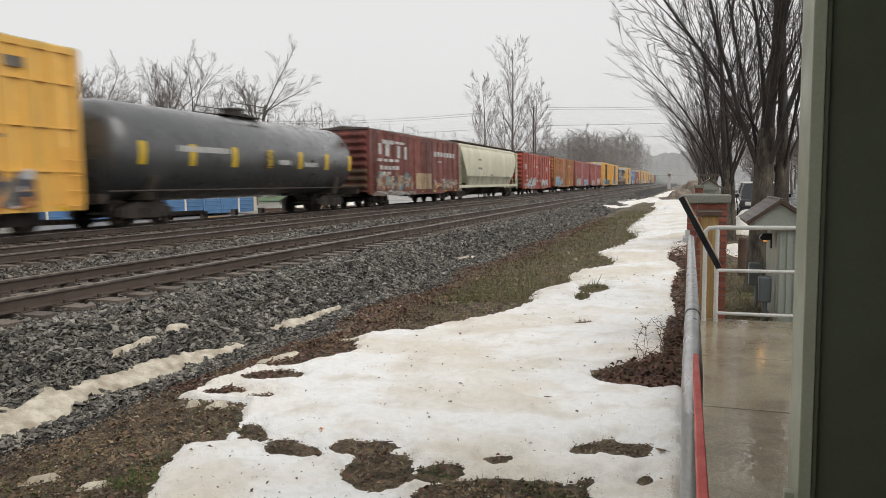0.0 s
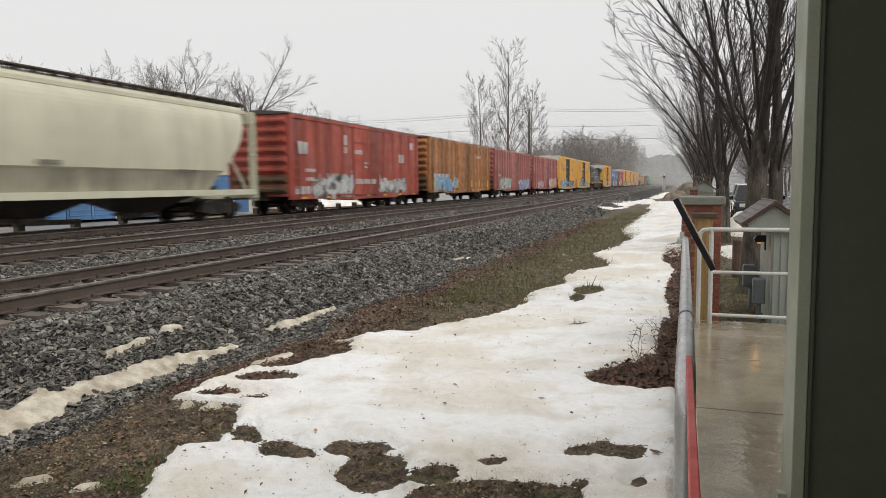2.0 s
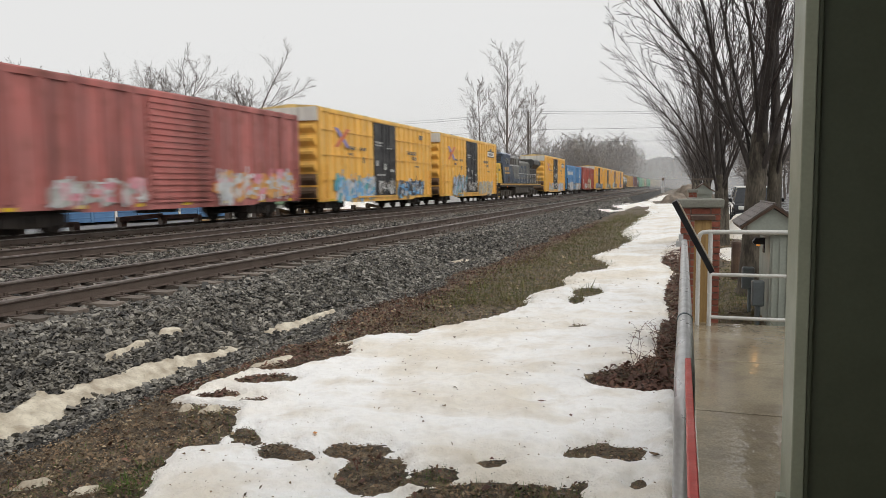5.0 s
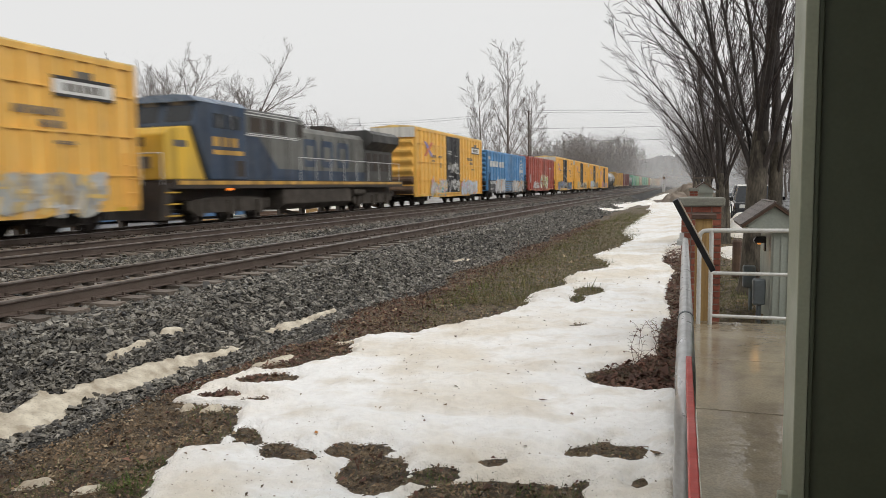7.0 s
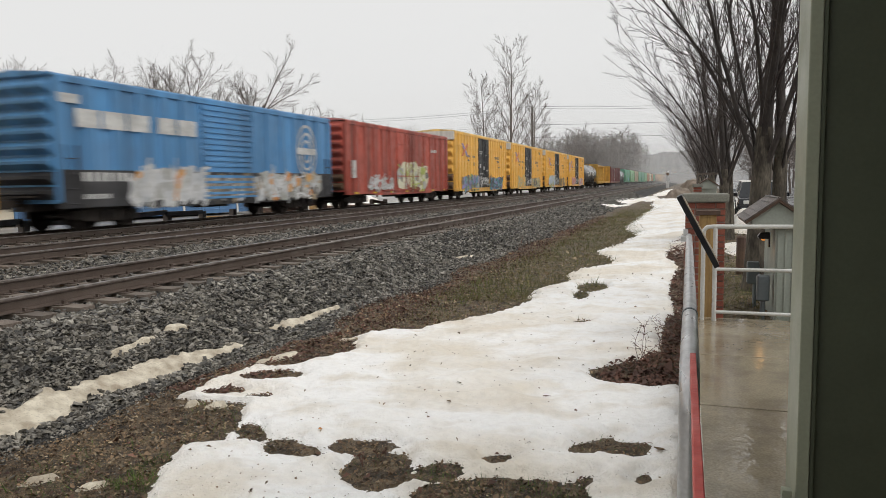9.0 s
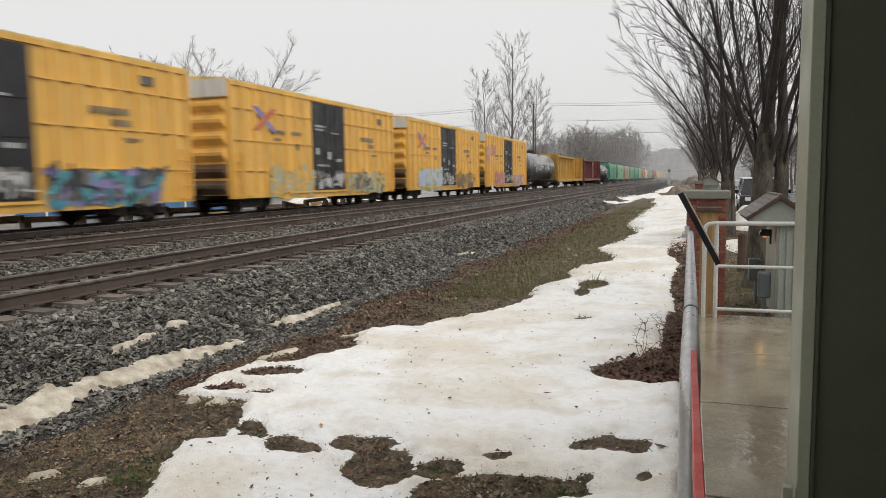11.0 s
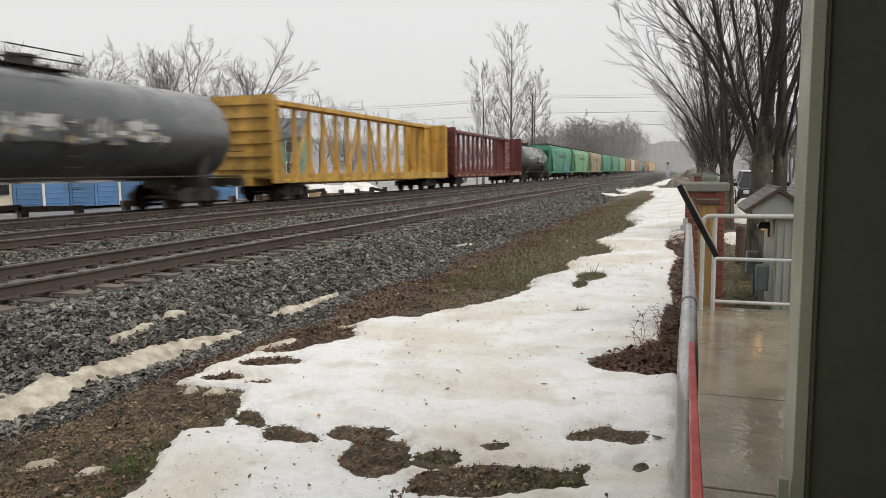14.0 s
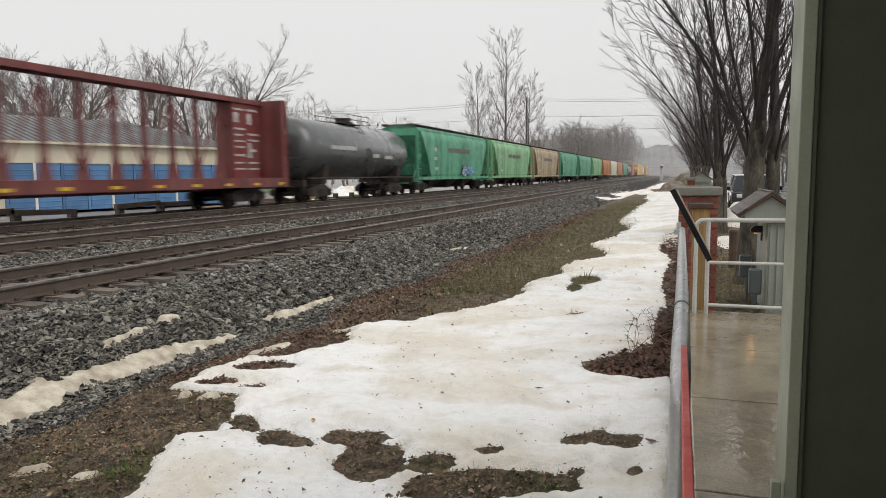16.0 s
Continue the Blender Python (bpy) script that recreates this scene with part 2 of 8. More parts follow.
M["brick"] = surface("red_brick", (0.27, 0.085, 0.05), 0.75, 0, (0.20, 0.06, 0.04), 9, 70, relief=0.4, pieces=0.22)
M["mortar"] = surface("grey_mortar", (0.28, 0.25, 0.22), 0.9, 0, (0.2, 0.18, 0.16), 12, 80, relief=0.4)
M["capstone"] = surface("grey_cap_stone", (0.235, 0.235, 0.205), 0.7, 0, (0.17, 0.17, 0.14), 5, 60, relief=0.3)
M["lumber"] = surface("treated_yellow_lumber", (0.36, 0.23, 0.085), 0.65, 0, (0.25, 0.15, 0.055), 2.5, 30, relief=0.3, stretch=(9, 9, 0.6))
M["lumber_dark"] = surface("brown_stained_wood", (0.10, 0.06, 0.035), 0.65, 0, (0.07, 0.04, 0.03), 4, 40, relief=0.3)
M["sage"] = surface("sage_green_paint", (0.33, 0.35, 0.262), 0.5, 0, (0.30, 0.318, 0.236), 3, 60, var=0.06, relief=0.08)
# much darker than the sage: the shade of the sheltered faces is painted in
M["olive"] = surface("shade_darkened_olive_paint", (0.088, 0.100, 0.066), 0.5, 0, (0.074, 0.084, 0.054), 2, 60, var=0.06, relief=0.06)
M["shed_grey"] = surface("pale_grey_green_siding", (0.36, 0.39, 0.34), 0.6, 0, (0.31, 0.34, 0.3), 3, 40, var=0.08, relief=0.1)
M["shingle"] = surface("wet_brown_shingle", (0.15, 0.12, 0.105), 0.45, 0, (0.10, 0.08, 0.07), 6, 70, relief=0.4, pieces=0.25)
M["black_plastic"] = surface("black_sign_frame", (0.012, 0.012, 0.014), 0.4, 0, (0.02, 0.02, 0.022), 6, 50, relief=0.05)
M["black_plastic"].node_tree.nodes["Principled BSDF"].inputs["Specular IOR Level"].default_value = 0.2
M["panel_face"] = surface("printed_tan_panel", (0.42, 0.34, 0.22), 0.3, 0, (0.3, 0.25, 0.18), 4, 20, relief=0)
M["meter_grey"] = surface("grey_meter_box", (0.16, 0.19, 0.20), 0.45, 0.1, (0.13, 0.15, 0.16), 5, 50, var=0.08, relief=0.06)
M["white_wall"] = surface("cream_siding", (0.62, 0.56, 0.44), 0.65, 0, (0.56, 0.5, 0.4), 0.8, 20, var=0.08, relief=0.1)
M["blue_door"] = surface("blue_painted_steel_door", (0.07, 0.16, 0.32), 0.45, 0, (0.1, 0.21, 0.38), 0.7, 20, var=0.12, relief=0.05, pieces=0.2)
M["metal_roof"] = surface("grey_metal_roofing", (0.20, 0.20, 0.205), 0.6, 0.0, (0.17, 0.17, 0.17), 0.6, 14, var=0.08, relief=0.05)
M["green_wall"] = surface("pale_green_siding", (0.26, 0.36, 0.24), 0.65, 0, (0.22, 0.31, 0.2), 0.7, 20, var=0.08, relief=0.1)
M["roof_slate"] = surface("slate_grey_roof", (0.17, 0.18, 0.19), 0.65, 0, (0.13, 0.14, 0.15), 1, 20, relief=0.2)
M["window_dark"] = surface("dark_window_glass", (0.02, 0.023, 0.027), 0.25, 0, None, 1, 10, relief=0)
M["white_trim"] = surface("white_painted_trim", (0.72, 0.72, 0.70), 0.5, 0, (0.65, 0.65, 0.63), 2, 30, var=0.06, relief=0.05)
M["pole_wood"] = surface("creosoted_pole", (0.10, 0.08, 0.066), 0.8, 0, (0.07, 0.055, 0.045), 3, 30, relief=0.4)
M["wire"] = surface("black_cable", (0.06, 0.06, 0.062), 0.6, 0, None, 1, 10, relief=0)
M["dirt"] = surface("sandy_spoil", (0.24, 0.19, 0.145), 0.85, 0, (0.15, 0.12, 0.09), 0.8, 8, relief=0.8, depth=0.1)
M["yard"] = surface("wet_gravel_yard", (0.33, 0.315, 0.295), 0.4, 0, (0.22, 0.205, 0.19), 0.5, 12, var=0.3, relief=0.5)
M["asphalt"] = surface("wet_asphalt", (0.05, 0.05, 0.052), 0.3, 0, (0.07, 0.07, 0.072), 0.6, 60, relief=0.2)
M["car_black"] = surface("black_car_lacquer", (0.012, 0.013, 0.016), 0.15, 0.1, None, 3, 30, relief=0)
M["car_silver"] = surface("dull_silver_car_lacquer", (0.24, 0.26, 0.28), 0.25, 0.4, None, 3, 30, relief=0)
M["car_navy"] = surface("dark_blue_grey_car_lacquer", (0.03, 0.04, 0.055), 0.2, 0.2, None, 3, 30, relief=0)
M["rubber"] = surface("tyre_rubber", (0.018, 0.018, 0.018), 0.8, 0, None, 5, 40)
# hillside colour greyed and lightened to hold the distance haze
M["far_wood"] = surface("hazed_winter_woodland", (0.17, 0.165, 0.165), 0.9, 0, (0.12, 0.116, 0.115), 0.05, 0.6, var=0.35, relief=0.5, depth=2.0)


def snow_material():
    m, nt, bs = shader("old_wet_snow")
    big, mid, fine = noise_of(nt, 0.9, 5, (0.7, 1.0, 1)), noise_of(nt, 3.2, 6, (0.75, 1.0, 1)), noise_of(nt, 60, 4)
    lumps, grit = noise_of(nt, 14, 6), noise_of(nt, 150, 2)
    c = blend(nt, ramp(nt, big, 0, 0.95, 0.43, 0.64), (0.98, 0.975, 0.962), (0.81, 0.745, 0.64))
    c = blend(nt, ramp(nt, mid, 0, 0.6, 0.5, 0.72), c, (0.69, 0.62, 0.51))
    c = blend(nt, 1.0, c, ramp(nt, lumps, 0.95, 1.03, 0.34, 0.6), "MULTIPLY")
    c = blend(nt, ramp(nt, grit, 0, 0.45, 0.66, 0.76), c, (0.30, 0.25, 0.19))
    c = blend(nt, ramp(nt, fine, 0, 0.18, 0.58, 0.78), c, (0.5, 0.46, 0.40))
    nt.links.new(c, bs.inputs["Base Color"])
    bs.inputs["Roughness"].default_value = 0.55
    bump(nt, bs, blend(nt, 0.45, lumps, fine), 0.85, 0.05)
    return m


def dirty_snow_material():
    m, nt, bs = shader("dirty_yellowed_snow")
    mid, fine = noise_of(nt, 6, 6), noise_of(nt, 50, 4)
    c = blend(nt, ramp(nt, mid, 0, 1, 0.38, 0.66), (0.68, 0.62, 0.50), (0.36, 0.30, 0.22))
    c = blend(nt, ramp(nt, fine, 0, 0.6, 0.55, 0.75), c, (0.24, 0.21, 0.17))
    nt.links.new(c, bs.inputs["Base Color"])
    bs.inputs["Roughness"].default_value = 0.5
    bump(nt, bs, fine, 0.5, 0.02)
    return m


def wet_walk_material():
    """Concrete under a broken, rippled film of water."""
    m, nt, bs = shader("wet_walkway_concrete")
    big, mid, fine = noise_of(nt, 1.3, 4), noise_of(nt, 5, 6), noise_of(nt, 80, 3)
    film, ripple = noise_of(nt, 2.2, 5, (1.3, 0.8, 1)), noise_of(nt, 17, 2, (1.0, 0.8, 1))
    c = blend(nt, ramp(nt, big, 0, 1), (0.33, 0.285, 0.205), (0.24, 0.2, 0.14))
    c = blend(nt, ramp(nt, mid, 0, 0.7, 0.48, 0.72), c, (0.17, 0.142, 0.105))
    c = blend(nt, 1.0, c, ramp(nt, fine, 0.8, 1.15, 0.3, 0.7), "MULTIPLY")
    nt.links.new(c, bs.inputs["Base Color"])
    nt.links.new(ramp(nt, film, 0.02, 0.26, 0.47, 0.64), bs.inputs["Roughness"])
    bs.inputs["Specular IOR Level"].default_value = 0.62
    bump(nt, bs, blend(nt, 0.02, blend(nt, 0.3, ripple, mid), fine), 0.3, 0.014)
    return m


def mist_material(amount):
    """A thin bank of fog: most light passes, the rest is scattered both ways."""
    m = bpy.data.materials.new("mist")
    m.use_nodes = True
    nt = m.node_tree
    nt.nodes.clear()
    out, mix, both = nt.nodes.new("ShaderNodeOutputMaterial"), nt.nodes.new("ShaderNodeMixShader"), nt.nodes.new("ShaderNodeMixShader")
    clear, fwd, back = nt.nodes.new("ShaderNodeBsdfTransparent"), nt.nodes.new("ShaderNodeBsdfTranslucent"), nt.nodes.new("ShaderNodeBsdfDiffuse")
    fwd.inputs[0].default_value = back.inputs[0].default_value = (0.97, 0.97, 0.97, 1)
    mix.inputs[0].default_value, both.inputs[0].default_value = amount, 0.5
    tc, sep = nt.nodes.new("ShaderNodeTexCoord"), nt.nodes.new("ShaderNodeSeparateXYZ")
    nt.links.new(tc.outputs["Object"], sep.inputs[0])
    nt.links.new(ramp(nt, sep.outputs[2], amount, 0.0, 4.0, 42.0), mix.inputs[0])
    nt.links.new(fwd.outputs[0], both.inputs[1])
    nt.links.new(back.outputs[0], both.inputs[2])
    nt.links.new(clear.outputs[0], mix.inputs[1])
    nt.links.new(both.outputs[0], mix.inputs[2])
    nt.links.new(mix.outputs[0], out.inputs[0])
    return m


M["snow"], M["dirty_snow"], M["walk"] = snow_material(), dirty_snow_material(), wet_walk_material()
M["mist"], M["mist_far"] = mist_material(0.10), mist_material(0.26)


# ---- mesh helpers ----
class Geo:
    """Collects vertices, faces and material slots of one mesh."""

    def __init__(self):
        self.v, self.f, self.m = [], [], []

    def add(self, verts, faces, slot=0):
        n = len(self.v)
        self.v += [tuple(p) for p in verts]
        self.f += [tuple(i + n for i in f) for f in faces]
        self.m += [slot] * len(faces)
        return self

    def box(self, x0, x1, y0, y1, z0, z1, slot=0, chop=0.0):
        """A box; chop cuts its four long vertical edges."""
        if chop:
            c = chop
            ring = [(x0 + c, y0), (x1 - c, y0), (x1, y0 + c), (x1, y1 - c), (x1 - c, y1), (x0 + c, y1), (x0, y1 - c), (x0, y0 + c)]
            return self.slab(ring, z0, z1, slot)
        v = [(x, y, z) for z in (z0, z1) for x, y in ((x0, y0), (x1, y0), (x1, y1), (x0, y1))]
        return self.add(v, [(3, 2, 1, 0), (4, 5, 6, 7), (0, 1, 5, 4), (1, 2, 6, 5), (2, 3, 7, 6), (3, 0, 4, 7)], slot)

    def slab(self, ring, z0, z1, slot=0):
        n = len(ring)
        v = [(x, y, z0) for x, y in ring] + [(x, y, z1) for x, y in ring]
        f = [tuple(range(n - 1, -1, -1)), tuple(range(n, 2 * n))] + [(i, (i + 1) % n, n + (i + 1) % n, n + i) for i in range(n)]
        return self.add(v, f, slot)

    def along_y(self, ring, y0, y1, slot=0):
        """A profile of (x, z) points, counter-clockwise seen from -y, drawn out from y0 to y1."""
        n = len(ring)
        v = [(x, y0, z) for x, z in ring] + [(x, y1, z) for x, z in ring]
        f = [tuple(range(n)), tuple(range(2 * n - 1, n - 1, -1))] + [((i + 1) % n, i, n + i, n + (i + 1) % n) for i in range(n)]
        return self.add(v, f, slot)

    def along_x(self, ring, x0, x1, slot=0):
        """A profile of (y, z) points drawn out from x0 to x1."""
        n = len(ring)
        v = [(x0, y, z) for y, z in ring] + [(x1, y, z) for y, z in ring]
        f = [tuple(range(n - 1, -1, -1)), tuple(range(n, 2 * n))] + [(i, (i + 1) % n, n + (i + 1) % n, n + i) for i in range(n)]
        return self.add(v, f, slot)

    def tube(self, path, radii, sides=8, slot=0, cap=True):
        """A round tube along a path of points."""
        path = [Vector(p) for p in path]
        if isinstance(radii, (int, float)):
            radii = [radii] * len(path)
        v, f, up = [], [], None
        for i, p in enumerate(path):
            way = (path[min(i + 1, len(path) - 1)] - path[max(i - 1, 0)]).normalized()
            if up is None:
                up = way.orthogonal().normalized()
            up = (up - way * up.dot(way))
            up = up.normalized() if up.length > 1e-6 else way.orthogonal().normalized()
            side = way.cross(up)
            for k in range(sides):
                a = 2 * math.pi * k / sides
                v.append(p + (up * math.cos(a) + side * math.sin(a)) * radii[i])
        for i in range(len(path) - 1):
            for k in range(sides):
                a, b = i * sides + k, i * sides + (k + 1) % sides
                f.append((a, b, b + sides, a + sides))
        if cap:
            f.append(tuple(range(sides - 1, -1, -1)))
            f.append(tuple(range(len(v) - sides, len(v))))
        return self.add(v, f, slot)

    def spun_x(self, prof, cy, cz, sides=20, slot=0):
        """Profile of (x, r) points spun round an axis along x."""
        n, v, f = len(prof), [], []
        for k in range(sides):
            a = 2 * math.pi * k / sides
            v += [(x, cy + r * math.cos(a), cz + r * math.sin(a)) for x, r in prof]
        for k in range(sides):
            for i in range(n - 1):
                a, b = k * n + i, ((k + 1) % sides) * n + i
                f.append((a, b, b + 1, a + 1))
        f.append(tuple(k * n for k in range(sides - 1, -1, -1)))
        f.append(tuple(k * n + n - 1 for k in range(sides)))
        return self.add(v, f, slot)

    def spun_y(self, prof, cx, cz, sides=24, slot=0):
        """Profile of (y, r) points spun round an axis along y."""
        n, v, f = len(prof), [], []
        for k in range(sides):
            a = 2 * math.pi * k / sides
            v += [(cx + r * math.cos(a), y, cz + r * math.sin(a)) for y, r in prof]
        for k in range(sides):
            for i in range(n - 1):
                a, b = k * n + i, ((k + 1) % sides) * n + i
                f.append((a, a + 1, b + 1, b))
        f.append(tuple(k * n for k in range(sides)))
        f.append(tuple(k * n + n - 1 for k in range(sides - 1, -1, -1)))
        return self.add(v, f, slot)

    def mesh(self, name, mats, smooth=False, angle=35):
        me = bpy.data.meshes.new(name)
        me.from_pydata(self.v, [], self.f)
        for m in mats if isinstance(mats, (list, tuple)) else [mats]:
            me.materials.append(M[m])
        me.polygons.foreach_set("material_index", self.m)
        if smooth:
            me.polygons.foreach_set("use_smooth", [True] * len(self.f))
            me.set_sharp_from_angle(angle=radians(angle))
        me.update()
        return me


def part(name, geo, mats, parent=None, label="", at=None, smooth=False, bevel=0.0):
    """One mesh object, under a thing or a part; geo may be a Geo or a mesh that alike pieces share."""
    me = geo if isinstance(geo, bpy.types.Mesh) else geo.mesh(name, mats, smooth)
    ob = new(name, me)
    ob.parent = parent
    if at is not None:
        ob.matrix_basis = at if isinstance(at, Matrix) else Matrix.Translation(at)
    if label:
        ob["label"] = label
    if bevel:
        mod = ob.modifiers.new("edge", "BEVEL")
        mod.width, mod.segments, mod.limit_method, mod.angle_limit = bevel, 2, "ANGLE", radians(40)
    return ob


def thing(name, x, y, z, label, category, group="", turn=0):
    ob = new(name)
    ob.empty_display_size = 0.3
    ob.matrix_basis = pose(x, y, z, 0, 0, turn)
    return tagged(ob, label, category, group)


def array_mesh(name, verts, faces, mats, slots=None, smooth=False):
    """A mesh from numpy arrays; faces all have the same number of corners."""
    me = bpy.data.meshes.new(name)
    verts, faces = np.asarray(verts, dtype=np.float32), np.asarray(faces, dtype=np.int32)
    k = faces.shape[1]
    me.vertices.add(len(verts))
    me.vertices.foreach_set("co", verts.ravel())
    me.loops.add(faces.size)
    me.loops.foreach_set("vertex_index", faces.ravel())
    me.polygons.add(len(faces))
    me.polygons.foreach_set("loop_start", np.arange(0, faces.size, k, dtype=np.int32))
    for m in mats:
        me.materials.append(M[m])
    if slots is not None:
        me.polygons.foreach_set("material_index", np.asarray(slots, dtype=np.int32))
    me.polygons.foreach_set("use_smooth", [smooth] * len(faces))
    me.update(calc_edges=True)
    me.validate()
    return me


def wobble(x, y, freq, seed=0.0):
    """Cheap smooth two-dimensional noise for arrays, about -1 to 1."""
    a = np.sin(x * freq + 1.7 * np.sin(y * freq * 0.83 + seed) + seed * 2.1)
    b = np.sin(y * freq * 1.13 + 1.9 * np.sin(x * freq * 0.71 + seed * 1.3) + seed)
    c = np.sin((x + y) * freq * 1.9 + 2.3 * np.sin((x - y) * freq * 0.9 + seed * 0.7))
    return (a + b + 0.6 * c) / 2.6


# ---- ground: one sheet to the horizon ----
NEAR, MID, FAR = -7.366 - 0.755, -12.46 - 0.755, -17.04 - 0.755   # centre lines of the three tracks
WALK_Z = -0.128


def ground_z(x, y):
    """Height of the ground: raised track bed, ditch beside it, lawn, higher soil beyond the walkway, yard behind the tracks."""
    z = np.interp(x, [-2000, -60, -30, -22, -20.2, -19.2, -6.55, -6.2, -5.15, -4.6, -3.0, -0.3, 0.1, 0.7, 40, 2000],
                  [-1.0, -1.0, -0.9, -0.8, -0.7, -0.24, -0.24, -0.28, -0.75, -0.76, -0.72, -0.62, -0.55, -0.34, -0.34, -0.4])
    lumps = 0.025 * wobble(x, y, 1.1) + 0.012 * wobble(x, y, 4.3, 2.0)
    calm = np.interp(x, [-22, -19.5, -6.3, -5.0, 0.0, 0.3], [1, 0.1, 0.1, 1, 1, 0.3])
    return z + lumps * calm


def steps(parts):
    out = [np.linspace(a, b, n, endpoint=False) for a, b, n in parts]
    return np.concatenate(out + [[parts[-1][1]]])


def sheet(xs, ys, zf):
    X, Y = np.meshgrid(xs, ys)
    v = np.stack([X, Y, zf(X, Y)], -1).reshape(-1, 3)
    nx, ny = len(xs), len(ys)
    i = (np.arange(ny - 1)[:, None] * nx + np.arange(nx - 1)[None]).ravel()
    return v, np.stack([i, i + 1, i + nx + 1, i + nx], -1)


gx = steps([(-2000, -100, 12), (-100, -30, 14), (-30, -19.5, 20), (-19.5, -6.6, 16), (-6.6, 0.8, 110), (0.8, 6, 10), (6, 100, 12), (100, 2000, 10)])
gy = steps([(-300, -4, 10), (-4, 1.5, 14), (1.5, 14, 150), (14, 60, 160), (60, 200, 40), (200, 3000, 24)])
gv, gf = sheet(gx, gy, ground_z)
gc = gv[gf].mean(1)
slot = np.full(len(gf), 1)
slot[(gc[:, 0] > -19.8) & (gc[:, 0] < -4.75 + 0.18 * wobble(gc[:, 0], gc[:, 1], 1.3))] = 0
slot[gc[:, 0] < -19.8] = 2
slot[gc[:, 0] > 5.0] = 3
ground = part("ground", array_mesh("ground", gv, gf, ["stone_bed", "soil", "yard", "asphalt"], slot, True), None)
tagged(ground, "wet winter ground with a gravel track bed, soil and yard", "ground", kind="structure")

# ---- three railway tracks ----
RAIL = [(-0.07, -0.175), (0.07, -0.175), (0.07, -0.165), (0.012, -0.145), (0.009, -0.05), (0.036, -0.038), (0.036, -0.006),
        (-0.036, -0.006), (-0.036, -0.038), (-0.009, -0.05), (-0.012, -0.145), (-0.07, -0.165)]
tie_geo = Geo().box(-1.3, 1.3, -0.115, 0.115, -0.36, -0.182, 0, 0.012)
tie_mesh = tie_geo.mesh("tie", "tie")
plate_mesh = Geo().box(-0.19, 0.19, -0.09, 0.09, -0.184, -0.172).box(-0.15, -0.11, -0.04, 0.0, -0.172, -0.13).box(0.11, 0.15, 0.0, 0.04, -0.172, -0.13).mesh("tie_plate", "rail_steel")


def track(name, cx, near_from, near_to):
    t = thing(name, cx, 0, 0, "railway track with rusty rails on weathered wooden ties", "railway track")
    t["kind"] = "structure"
    for side in (-0.755, 0.755):
        g = Geo().along_y([(side + x, z) for x, z in RAIL], -30, 900, 0)
        rail = part("rail", g, ["rail_steel"], t, "rusty steel rail with a polished head")
        part("rail_head", Geo().along_y([(side - 0.039, -0.026), (side + 0.039, -0.026), (side + 0.038, -0.006), (side + 0.026, 0.0), (side - 0.026, 0.0), (side - 0.038, -0.006)], -30, 900),
             ["rail_top"], rail)
    rng = random.Random(name)
    rest, y = Geo(), -12.0
    while y < 260:
        skew, shift = rng.uniform(-1.2, 1.2), rng.uniform(-0.05, 0.05)
        if near_from < y < near_to:
            tie = part("tie", tie_mesh, None, t, at=pose(shift, y, rng.uniform(-0.012, 0.004), 0, 0, skew))
            for side in (-0.755, 0.755):
                part("tie_plate", plate_mesh, None, tie, at=(side - shift, 0, 0.004))
        else:
            rest.box(shift - 1.3, shift + 1.3, y - 0.11, y + 0.11, -0.36, -0.184)
        y += 0.53
    o = part("far_ties", rest, ["tie"], t)
    o["kind"] = "stuff"
    return t


track("track_near", NEAR, 1.0, 45.0)
track("track_middle", MID, 5.0, 40.0)
track("track_far", FAR, 8.0, 40.0)


# ---- narrow remnants of snow along the ditch: start x, y, end x, y, half-width ----
REMNANTS = [(-5.22, 3.1, -5.31, 5.0, 0.19), (-5.32, 4.7, -5.31, 6.4, 0.16), (-5.31, 6.0, -5.19, 7.25, 0.1), (-5.67, 5.7, -5.72, 6.15, 0.04), (-5.73, 6.12, -5.74, 6.39, 0.045), (-5.81, 6.67, -5.77, 6.94, 0.055), (-5.28, 8.1, -5.21, 9.1, 0.095), (-5.22, 8.9, -5.2, 9.87, 0.05), (-5.43, 16.66, -5.3, 17.66, 0.07),
            (-4.5, 6.64, -4.34, 7.02, 0.15), (-4.18, 8.02, -3.8, 8.25, 0.09), (-4.17, 3.41, -4.09, 3.5, 0.07), (-3.74, 3.42, -3.67, 3.55, 0.08), (-4.01, 5.05, -3.9, 5.15, 0.04), (-4.22, 5.09, -4.18, 5.15, 0.05), (-5.6, 52.0, -4.6, 60.0, 0.4), (-5.2, 62.0, -4.0, 90.0, 0.8)]


def remnant_depth(r, x, y):
    """How far inside the edge of a remnant a place lies."""
    ax, ay, bx, by, w = r
    t = np.clip(((x - ax) * (bx - ax) + (y - ay) * (by - ay)) / ((bx - ax) ** 2 + (by - ay) ** 2), 0, 1)
    width = w * (1 - 0.35 * np.abs(2 * t - 1) + 0.25 * wobble(x, y, 3.0 / max(w, 0.08) * 0.1 + 3, ax))
    return width - np.hypot(x - ax - t * (bx - ax), y - ay - t * (by - ay)) + 0.3 * w * wobble(x, y, 9, ay) + 0.25 * w * wobble(x, y, 33, ax)


def clear_of_snow(x, y):
    ok = np.ones(len(x), bool)
    for r in REMNANTS:
        ok &= remnant_depth(r, x, y) < 0.012
    return ok


